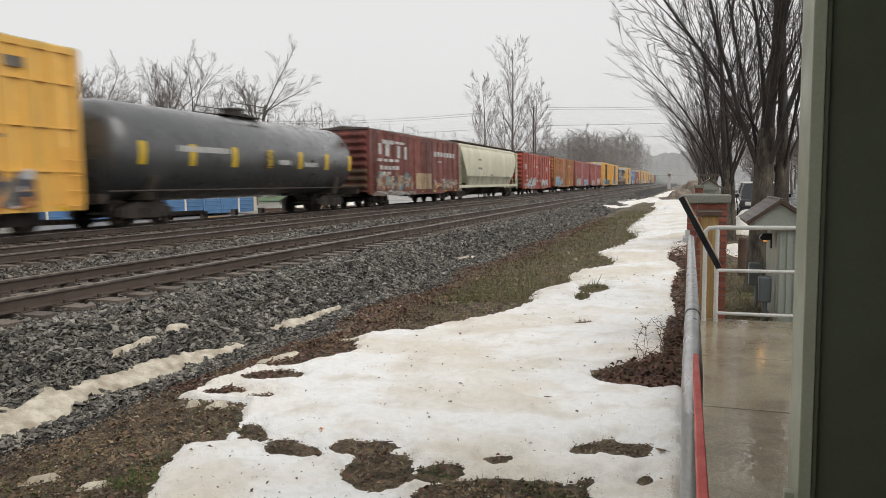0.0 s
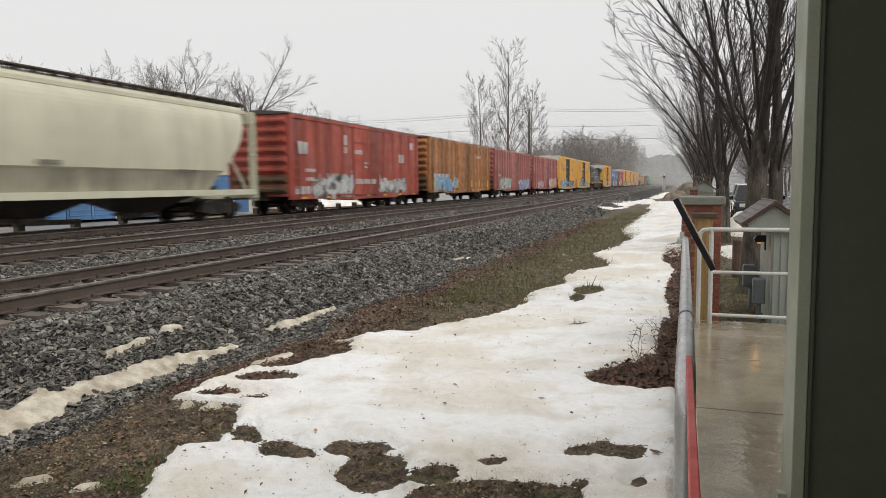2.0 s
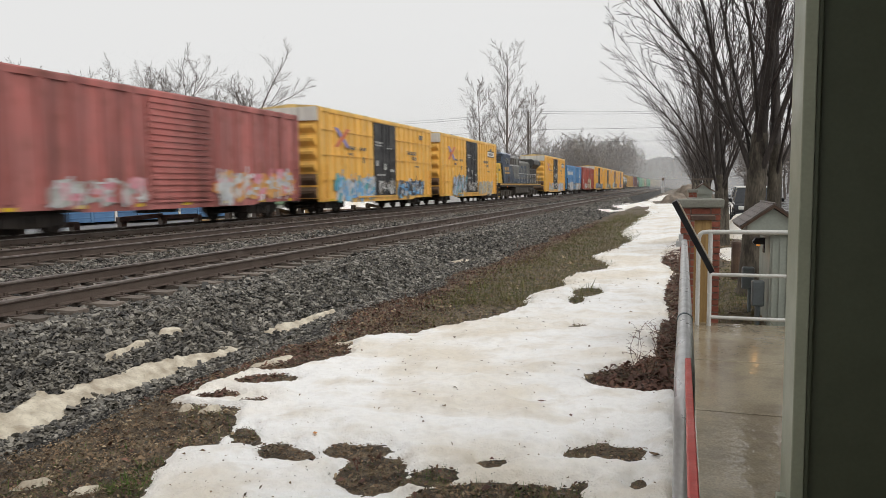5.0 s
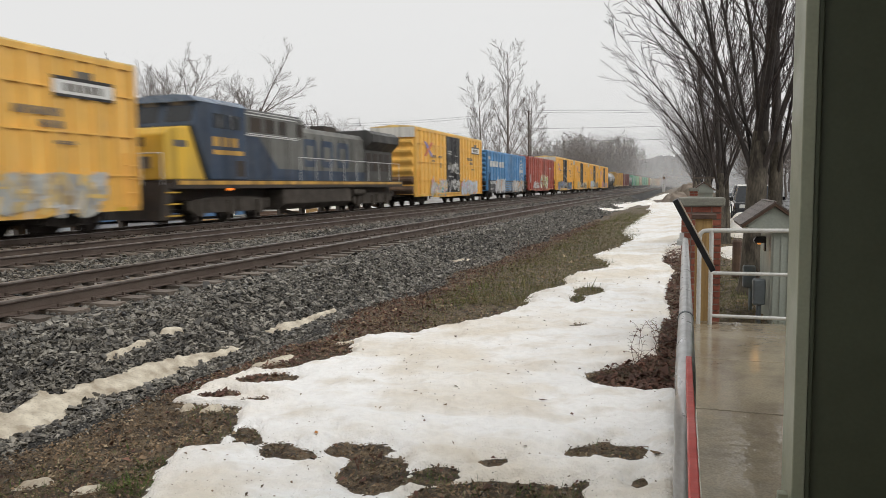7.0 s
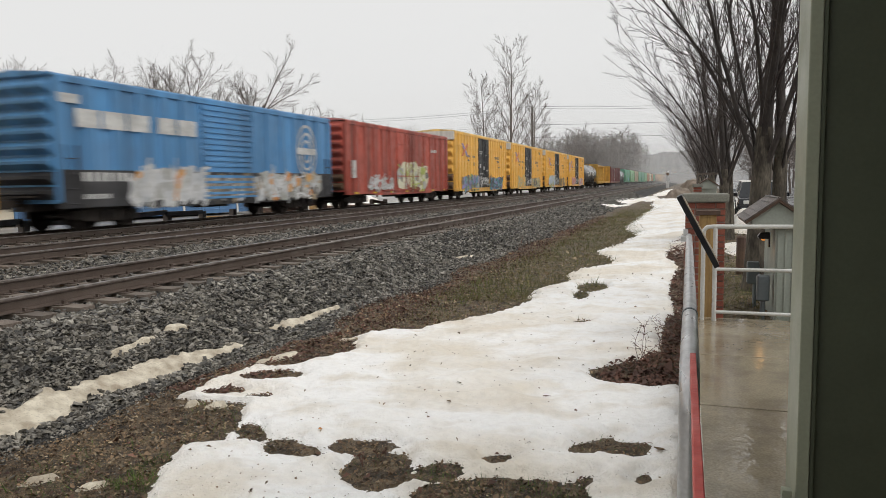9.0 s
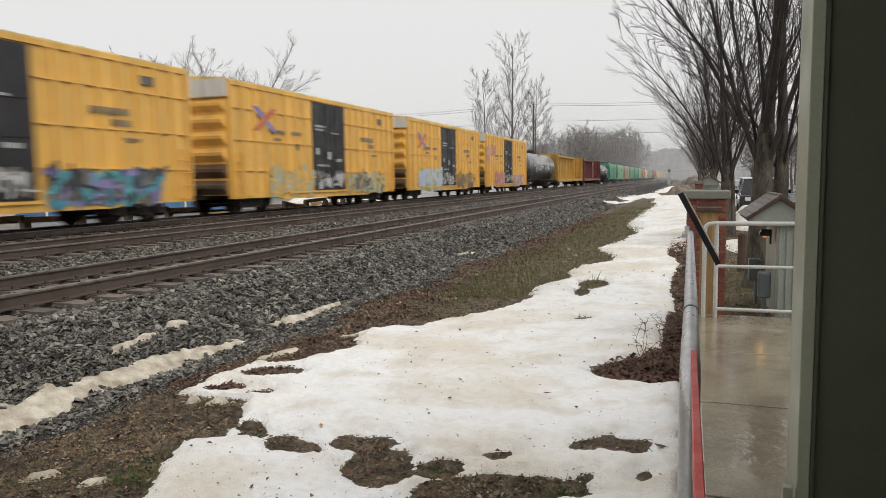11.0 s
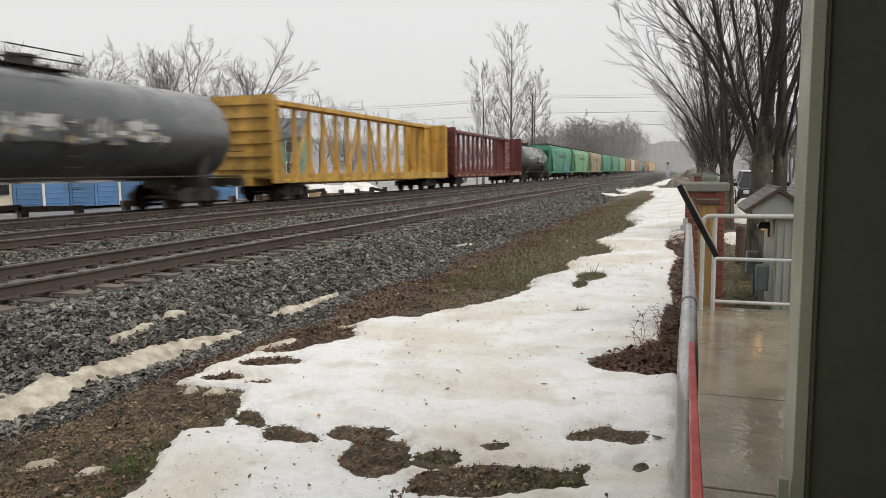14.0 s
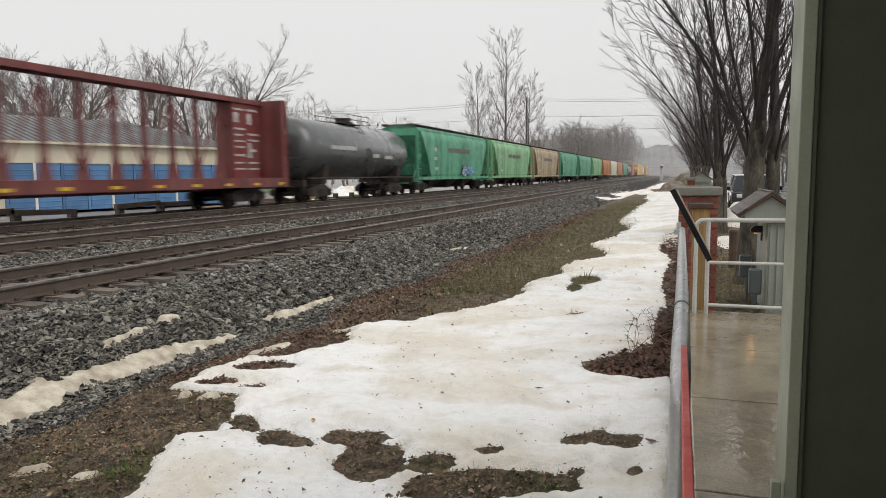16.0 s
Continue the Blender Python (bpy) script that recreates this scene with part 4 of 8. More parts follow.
def blob(g, y, z, w, h, slot, r, x):
    """A bubbly flat shape on the side of a car."""
    n = 14
    pts = []
    for k in range(n):
        a = 2 * math.pi * k / n
        q = (abs(math.cos(a)) ** 3 + abs(math.sin(a)) ** 3) ** (-1 / 3) * r.uniform(0.72, 1.12)
        pts.append((x, y + w / 2 * q * math.cos(a) + 0.12 * h * math.sin(a), z + h / 2 * q * math.sin(a)))
    g.add(pts, [tuple(range(n))], slot)


def graffiti(car, y0, y1, z0, z1, mats, seed, letters=5):
    """A row of overlapping spray-painted shapes, half worn away, with patches and strokes over them, too wild to read."""
    r, g = random.Random(seed), Geo()
    w, hh = (y1 - y0) / letters, z1 - z0
    n = len(mats)
    for i in range(letters):
        blob(g, y0 + (i + 0.5) * w, (z0 + z1) / 2 + r.uniform(-0.1, 0.02) * hh, w * 1.25, hh * r.uniform(0.75, 1.0), 0, r, HALF + 0.074 + 0.0002 * i)
    for i in range(letters * 9):
        q = r.random()
        blob(g, r.uniform(y0, y1), z0 + hh * r.uniform(0.08, 0.85), w * r.uniform(0.12, 0.6), hh * r.uniform(0.1, 0.5), 1 + int(r.random() * (n - 1)) % (n - 1), r, HALF + 0.0755 + 0.00012 * i)
    for i in range(letters * 5):
        a = r.choice((r.uniform(1.2, 1.9), r.uniform(0, 3.14)))
        cy, cz, ln = r.uniform(y0, y1), r.uniform(z0 + 0.15 * hh, z1 - 0.15 * hh), r.uniform(0.1, 0.36) * hh
        dy, dz = math.cos(a) * ln, math.sin(a) * ln
        t = r.uniform(0.02, 0.06)
        x = HALF + 0.084 + 0.0002 * i
        ny, nz = -math.sin(a) * t, math.cos(a) * t
        g.add([(x, cy - dy - ny, cz - dz - nz), (x, cy + dy - ny, cz + dz - nz), (x, cy + dy + ny, cz + dz + nz), (x, cy - dy + ny, cz - dz + nz)], [(0, 1, 2, 3)], n - 1)
    return part("graffiti", g, list(mats), car, "faded spray-painted graffiti")


def painted_cross(car, y, z, size):
    """The orange and purple cross sprayed on several of the yellow cars."""
    g = Geo()
    for k, dy in ((0, -0.72), (1, 0.72)):
        x = HALF + 0.072 + 0.002 * k
        g.add([(x, y - dy * size - 0.24 * size, z), (x, y - dy * size + 0.24 * size, z), (x, y + dy * size + 0.24 * size, z + size), (x, y + dy * size - 0.24 * size, z + size)], [(0, 1, 2, 3)], k)
    return part("painted_cross", g, ["paint_purple", "paint_red"], car, "orange and purple painted cross")


def marks(car, rows, material, x=HALF + 0.068, label="stencilled lettering too blurred to read"):
    """Lettering as plain bars: y, z, width, height, number of glyphs in a row."""
    g = Geo()
    for y, z, w, h, n in rows:
        p = w / n
        for i in range(n):
            g.box(x, x + 0.004, y + i * p, y + (i + 0.72) * p, z, z + h)
    ob = part("lettering", g, [material], car, label)
    ob["kind"] = "stuff"
    return ob


RIBS = {}


def boxcar(s0, s1, top, colour, label, ribs=14, door=(0.42, 0.62), door_mat=None, door_kind="ribbed", roof="roof_dark", sill=0.72, seams=(), end_ribs=8, lower=None, rib_w=0.17, end_top=None):
    """A boxcar: s0, s1 along the train; top is the height of the eaves; door in shares of the length."""
    car, h = new_car("boxcar", s0, s1, label, "boxcar")
    g = Geo().box(-HALF, HALF, -h, h, sill + 0.16, top - 0.04)
    mats = [colour]
    part("body", g, mats, car)
    if lower:
        part("lower_panel", Geo().box(HALF + 0.002, HALF + 0.0715, -h - 0.001, h + 0.001, sill + 0.03, lower[1]), [lower[0]], car, "dirty black lower part of the side")
    # side sill, deeper between the trucks
    for sx in (-1, 1):
        x0, x1 = sorted((sx * (HALF - 0.1), sx * (HALF + 0.03)))
        part("side_sill", Geo().along_x([(-h, sill + 0.2), (-h, sill + 0.02), (-h + 3.0, sill + 0.02), (-h + 3.6, sill - 0.08), (h - 3.6, sill - 0.08), (h - 3.0, sill + 0.02), (h, sill + 0.02), (h, sill + 0.2)], x0, x1), [lower[0] if lower else colour], car)
        part("top_plate", Geo().box(min(sx * (HALF - 0.05), sx * (HALF + 0.06)), max(sx * (HALF - 0.05), sx * (HALF + 0.06)), -h, h, top - 0.16, top), [colour], car)
    # roof: shallow gable with pressed seams across it
    g = Geo().along_y([(-HALF - 0.05, top), (HALF + 0.05, top), (HALF + 0.02, top + 0.05), (0, top + 0.17), (-HALF - 0.02, top + 0.05)], -h - 0.06, h + 0.06)
    n = 14
    for i in range(n + 1):
        y = -h + 2 * h * i / n
        g.along_y([(-HALF, top + 0.055), (HALF, top + 0.055), (HALF, top + 0.075), (0, top + 0.2), (-HALF, top + 0.075)], y - 0.04, y + 0.04)
    part("roof", g, [roof], car, "dirty pressed metal roof")
    # side posts
    d0, d1 = -h + 2 * h * door[0], -h + 2 * h * door[1]
    key = (colour, top, sill, rib_w)
    if key not in RIBS:
        RIBS[key] = Geo().slab([(-0.01, -rib_w), (0.07, -rib_w * 0.82), (0.07, rib_w * 0.82), (-0.01, rib_w)], sill + 0.2, top - 0.16).mesh("side_post", colour)
    for sx in (1, -1):
        for i in range(ribs + 1):
            y = -h + 0.1 + (2 * h - 0.2) * i / ribs
            if not d0 - 0.05 < y < d1 + 0.05:
                part("side_post", RIBS[key], None, car, at=pose(sx * HALF, y, 0, 0, 0, 0 if sx > 0 else 180))
    for z in seams:
        for a, b in ((-h + 0.05, d0 - 0.1), (d1 + 0.1, h - 0.05)):
            part("seam", Geo().box(HALF, HALF + 0.062, a, b, z - 0.025, z + 0.025), [colour], car)
    # doors on both sides
    for sx in (1, -1):
        x0, x1 = sorted((sx * HALF, sx * (HALF + 0.05)))
        dm = door_mat or colour
        door_ob = part("door", Geo().box(x0, x1, d0, d1, sill + 0.24, top - 0.2), [dm], car)
        if door_kind == "ribbed":
            g = Geo()
            k = 16
            for i in range(k):
                z = sill + 0.34 + (top - sill - 0.65) * i / (k - 1)
                g.along_x([(d0 + 0.06, z - 0.05), (d1 - 0.06, z - 0.05), (d1 - 0.1, z + 0.04), (d0 + 0.1, z + 0.04)], sx * (HALF + 0.05), sx * (HALF + 0.09))
            part("corrugation", g, [dm], door_ob)
        else:
            g = Geo()
            for z in (sill + 1.0, sill + 1.9, sill + 2.9):
                g.box(min(sx * (HALF + 0.05), sx * (HALF + 0.08)), max(sx * (HALF + 0.05), sx * (HALF + 0.08)), d0 + 0.05, d1 - 0.05, z - 0.03, z + 0.03)
            part("door_seam", g, [dm], door_ob)
            g = Geo()
            for y in (d0 + 0.35 * (d1 - d0), d0 + 0.5 * (d1 - d0), d0 + 0.65 * (d1 - d0)):
                g.tube([(sx * (HALF + 0.10), y, sill + 0.3), (sx * (HALF + 0.10), y, top - 0.25)], 0.022, 6)
            part("locking_bar", g, [dm], door_ob)
        part("door_rail", Geo().box(min(sx * HALF, sx * (HALF + 0.1)), max(sx * HALF, sx * (HALF + 0.1)), d0 - (0 if door_kind == "ribbed" else 2.2), d1 + 0.1, sill + 0.14, sill + 0.22), [colour], car)
    # corrugated ends with a ladder, grimy above the coupler
    grimy = lower[1] if lower else sill + (1.25 if door_kind == "plug" else 0.9)
    for sy in (-1, 1):
        g = Geo()
        for i in range(end_ribs):
            z = sill + 0.45 + (top - sill - 0.75) * i / (end_ribs - 1)
            y0, y1 = sy * h, sy * (h + 0.16)
            w, t = 1.40, 0.5 * (top - sill - 0.75) / (end_ribs - 1) * 0.86
            g.add([(-w, y0, z - t), (w, y0, z - t), (w, y0, z + t), (-w, y0, z + t), (-w + 0.06, y1, z - t * 0.1), (w - 0.06, y1, z - t * 0.1), (w - 0.06, y1, z + t * 0.35), (-w + 0.06, y1, z + t * 0.35)],
                  [(4, 5, 6, 7), (0, 1, 5, 4), (1, 2, 6, 5), (2, 3, 7, 6), (3, 0, 4, 7)], 1 if z < grimy else 0)
        part("end_corrugation", g, [colour, "door_black" if lower else "end_grime"], car)
        if end_top:
            part("end_top_panel", Geo().box(-HALF + 0.02, HALF - 0.02, min(sy * (h + 0.165), sy * h), max(sy * (h + 0.165), sy * h), top - 0.62, top + 0.02), [end_top], car, "pale upper end panel")
        ladder(car, lower[0] if lower else colour, HALF + 0.055, sy * (h - 0.38), sill + 0.1, 4)
        part("end_platform", Geo().box(-0.8, 0.8, min(sy * h, sy * (h + 0.3)), max(sy * h, sy * (h + 0.3)), 1.02, 1.06), ["under"], car)
    part("underframe", Geo().box(-0.35, 0.35, -h, h, 0.62, 1.0).box(-1.4, 1.4, -h + 2.9, -h + 3.2, 0.65, 0.95).box(-1.4, 1.4, h - 3.2, h - 2.9, 0.65, 0.95).box(0.4, 0.9, -1.0, 0.6, 0.5, 0.9), ["under"], car)
    running_gear(car, h, h - 2.2)
    for i in range(7):
        part("reflector", REFLECTOR, None, car, at=(HALF + 0.032, -h + 0.9 + (2 * h - 1.8) * i / 6, sill + 0.03))
    return car, h


def tank_car(s0, s1, label, radius=1.6, mid=2.47, strips=True, dome_at=0.5):
    car, h = new_car("tank_car", s0, s1, label, "tank car")
    e = h - 0.45
    prof = [(-e, 0.25), (-e + 0.08, 0.75), (-e + 0.22, radius * 0.74), (-e + 0.42, radius * 0.92), (-e + 0.75, radius)]
    part("tank", Geo().spun_y(prof + [(-y, r) for y, r in reversed(prof)], 0, mid, 40), ["black_tank"], car, "glossy black cylindrical tank", smooth=True)
    for y in (-e * 0.45, 0.05, e * 0.45):
        part("weld_band", Geo().spun_y([(y - 0.03, radius), (y - 0.03, radius + 0.008), (y + 0.03, radius + 0.008), (y + 0.03, radius)], 0, mid, 40), ["black_tank"], car)
    for sy in (-1, 1):
        part("saddle", Geo().along_y([(-1.25, 0.85), (1.25, 0.85), (1.45, mid - 0.75), (-1.45, mid - 0.75)], sy * (h - 2.3) - 0.25, sy * (h - 2.3) + 0.25), ["under"], car)
        part("end_sill", Geo().box(-1.45, 1.45, min(sy * (h - 0.25), sy * h), max(sy * (h - 0.25), sy * h), 0.8, 1.08).box(-0.3, 0.3, min(sy * (h - 3.5), sy * h), max(sy * (h - 3.5), sy * h), 0.75, 1.05), ["under"], car)
        g = Geo()
        for x in (-1.4, 1.4):
            g.tube([(x, sy * (h - 0.1), 1.08), (x, sy * (h - 0.1), 2.1)], 0.02, 6)
        g.tube([(-1.4, sy * (h - 0.1), 2.1), (1.4, sy * (h - 0.1), 2.1)], 0.02, 6)
        part("end_railing", g, ["under"], car)
    d = -h + 2 * h * dome_at
    t = mid + radius
    part("manway", Geo().tube([(0, d, t - 0.1), (0, d, t + 0.28)], 0.42, 16).tube([(0, d, t + 0.28), (0, d, t + 0.36)], 0.47, 16).tube([(0.1, d + 0.8, t - 0.1), (0.1, d + 0.8, t + 0.2)], 0.14, 10), ["under"], car)
    g = Geo().box(-0.55, 0.55, d - 1.3, d + 1.3, t + 0.02, t + 0.05)
    for z in (0.2, 0.45):
        for x in (-0.95, 0.95):
            g.tube([(x, d - 1.3, t + z), (x, d + 1.3, t + z)], 0.022, 5)
    for x in (-0.95, 0.95):
        for y in (d - 1.3, d, d + 1.3):
            g.tube([(x, y, t - 0.18), (x, y, t + 0.45)], 0.022, 5)
    part("top_platform", g, ["under"], car, "black steel platform with a railing")
    for sx in (1, -1):
        g = Geo()
        for y in (d - 0.22, d + 0.22):
            g.tube([(sx * (radius + 0.08), y, 0.75), (sx * (radius + 0.08), y, mid), (sx * 0.95, y, t - 0.15)], 0.022, 5)
        for i in range(9):
            z = 0.85 + i * 0.3
            x = radius + 0.08 if z < mid else radius + 0.08 - (radius + 0.08 - 0.95) * (z - mid) / (t - 0.15 - mid)
            g.tube([(sx * x, d - 0.22, z), (sx * x, d + 0.22, z)], 0.018, 5)
        part("ladder", g, ["under"], car)
    part("walkway_rail", Geo().tube([(1.5, -h + 0.3, 1.15), (1.5, h - 0.3, 1.15)], 0.035, 6).tube([(-1.5, -h + 0.3, 1.15), (-1.5, h - 0.3, 1.15)], 0.035, 6), ["under"], car)
    if strips:
        for i in range(7):
            y = -e + 1.0 + (2 * e - 2.0) * i / 6
            g = Geo()
            for k in range(4):
                a0, a1 = radians(-16 + 6.5 * k), radians(-16 + 6.5 * (k + 1))
                R_ = radius + 0.006
                g.add([(R_ * math.cos(a0), y, mid + R_ * math.sin(a0)), (R_ * math.cos(a0), y + 0.3, mid + R_ * math.sin(a0)), (R_ * math.cos(a1), y + 0.3, mid + R_ * math.sin(a1)), (R_ * math.cos(a1), y, mid + R_ * math.sin(a1))], [(0, 1, 2, 3)])
            part("reflector", g, ["reflector"], car)
    g = Geo()
    for y, z, w, n in ((-e * 0.66, mid + 0.02, 2.9, 14), (e * 0.35, mid - 0.35, 1.2, 8), (e * 0.1, mid - 0.3, 0.9, 6)):
        R_ = radius + 0.007
        for i in range(n):
            y0, y1 = y + w / n * i, y + w / n * (i + 0.7)
            g.add([(R_, y0, z), (R_, y1, z), (R_ * 0.996, y1, z + 0.2), (R_ * 0.996, y0, z + 0.2)], [(0, 1, 2, 3)])
    part("lettering", g, ["white_mark"], car, "white stencilled lettering too blurred to read")["kind"] = "stuff"
    running_gear(car, h, h - 2.3)
    return car, h


def hopper(s0, s1, colour, label, top=4.5, rounded=True, bays=3, sill_mat=None):
    """A covered hopper: bulging sides, sloped end sheets, chutes below, a walkway on the roof."""
    car, h = new_car("covered_hopper", s0, s1, label, "hopper car")
    zs = [1.12, 1.5, 1.80, 1.86, 2.4, 3.0, 3.6, 3.95, top - 0.32] if rounded else [1.12, 1.3, 1.8, 2.0, 2.8, 3.4, 3.8, 4.1, top - 0.32]
    xs = [1.34, 1.40, 1.46, 1.52, 1.57, 1.585, 1.54, 1.45, 1.24] if rounded else [1.45, 1.5, 1.515, 1.52, 1.53, 1.53, 1.52, 1.42, 1.25]
    ys = [h - 3.0, h - 2.65, h - 2.35, h - 2.28, h - 1.75, h - 1.25, h - 1.0, h - 0.92, h - 0.85]
    v, f = [], []
    zz = np.linspace(zs[3], zs[-1], 18)
    xs, ys, zs = xs[:3] + list(np.interp(zz, zs, xs)), ys[:3] + list(np.interp(zz, zs, ys)), zs[:3] + list(zz)
    for _ in range(2):
        xs[4:-1] = [(xs[i - 1] + xs[i] * 2 + xs[i + 1]) / 4 for i in range(4, len(xs) - 1)]
        ys[4:-1] = [(ys[i - 1] + ys[i] * 2 + ys[i + 1]) / 4 for i in range(4, len(ys) - 1)]
    for x, y, z in zip(xs, ys, zs):
        v += [(x, -y, z), (x, y, z), (-x, y, z), (-x, -y, z)]
    for i in range(len(zs) - 1):
        for k in range(4):
            a, b = 4 * i + k, 4 * i + (k + 1) % 4
            f.append((a, b, b + 4, a + 4))
    f += [(3, 2, 1, 0), tuple(4 * (len(zs) - 1) + k for k in range(4))]
    body = Geo()
    body.add(v, f)
    part("body", body, [colour], car, smooth=False)
    if rounded:
        lowg = Geo()
        for sx in (1, -1):
            lowg.add([(sx * 1.348, -(h - 3.0), 1.12), (sx * 1.348, h - 3.0, 1.12), (sx * 1.408, h - 2.65, 1.5), (sx * 1.468, h - 2.35, 1.80), (sx * 1.468, -(h - 2.35), 1.80), (sx * 1.408, -(h - 2.65), 1.5)], [(0, 1, 2, 5), (5, 2, 3, 4)])
        part("lower_side", lowg, ["hopper_grime"], car, "grimy slanted lower side sheet")
    part("roof", Geo().along_y([(-1.3, top - 0.36), (1.3, top - 0.36), (1.25, top - 0.2), (0.7, top - 0.06), (-0.7, top - 0.06), (-1.25, top - 0.2)], -h + 0.7, h - 0.7), [colour], car)
    g = Geo()
    n = 30
    for sx in (-1, 1):
        g.box(min(sx * 0.72, sx * 1.12), max(sx * 0.72, sx * 1.12), -h + 0.3, h - 0.3, top, top + 0.035)
    for i in range(n + 1):
        y = -h + 0.4 + (2 * h - 0.8) * i / n
        g.box(-1.12, 1.12, y - 0.02, y + 0.02, top - 0.12, top)
    part("roof_walkway", g, ["roof_dark"], car, "dark steel grating walkway along the roof")
    g = Geo()
    for i in range(10):
        y = -h + 1.6 + (2 * h - 3.2) * i / 9
        g.box(-0.35, 0.35, y - 0.6, y + 0.6, top - 0.07, top + 0.02)
    part("hatches", g, [colour], car)
    for sx in (-1, 1):
        part("side_sill", Geo().box(min(sx * 1.35, sx * 1.53), max(sx * 1.35, sx * 1.53), -h + 0.15, h - 0.15, 0.95, 1.16), [sill_mat or colour], car)
        part("roof_angle", Geo().box(min(sx * 1.2, sx * 1.34), max(sx * 1.2, sx * 1.34), -h + 0.5, h - 0.5, top - 0.42, top - 0.3), [colour], car)
    for i in range(bays):
        y = (i - (bays - 1) / 2) * (2 * (h - 3.0) / bays)
        w = (h - 3.0) / bays
        g = Geo()
        v = [(-1.25, y - w, 1.14), (1.25, y - w, 1.14), (1.25, y + w, 1.14), (-1.25, y + w, 1.14), (-0.5, y - 0.35, 0.4), (0.5, y - 0.35, 0.4), (0.5, y + 0.35, 0.4), (-0.5, y + 0.35, 0.4)]
        g.add(v, [(0, 1, 2, 3), (7, 6, 5, 4), (1, 0, 4, 5), (2, 1, 5, 6), (3, 2, 6, 7), (0, 3, 7, 4)])
        g.box(-0.6, 0.6, y - 0.42, y + 0.42, 0.3, 0.42)
        part("chute", g, ["under"], car)
    for sy in (-1, 1):
        g = Geo()
        for x in (-1.4, 1.4):
            g.box(x - 0.07, x + 0.07, min(sy * (h - 0.28), sy * (h - 0.14)), max(sy * (h - 0.28), sy * (h - 0.14)), 1.0, top - 0.35)
            g.tube([(x * 0.8, sy * (h - 0.3), 1.1), (x * 0.8, sy * (h - 1.6), 2.7)], 0.06, 6)
        g.box(-1.45, 1.45, min(sy * (h - 0.3), sy * (h - 0.12)), max(sy * (h - 0.3), sy * (h - 0.12)), top - 0.75, top - 0.3)
        g.box(-1.45, 1.45, min(sy * (h - 0.3), sy * h), max(sy * (h - 0.3), sy * h), 0.82, 1.1)
        g.box(-0.25, 0.25, min(sy * (h - 3.2), sy * h), max(sy * (h - 3.2), sy * h), 0.7, 1.05)
        part("end_frame", g, [colour], car)
        ladder(car, colour, 1.5, sy * (h - 0.4), 0.8, 8, turn=0)
        part("end_shade_plate", Geo().box(-1.3, 1.3, min(sy * (h - 2.6), sy * (h - 2.5)), max(sy * (h - 2.6), sy * (h - 2.5)), 1.0, 1.3), ["under"], car)
    running_gear(car, h, h - 1.9)
    return car, h


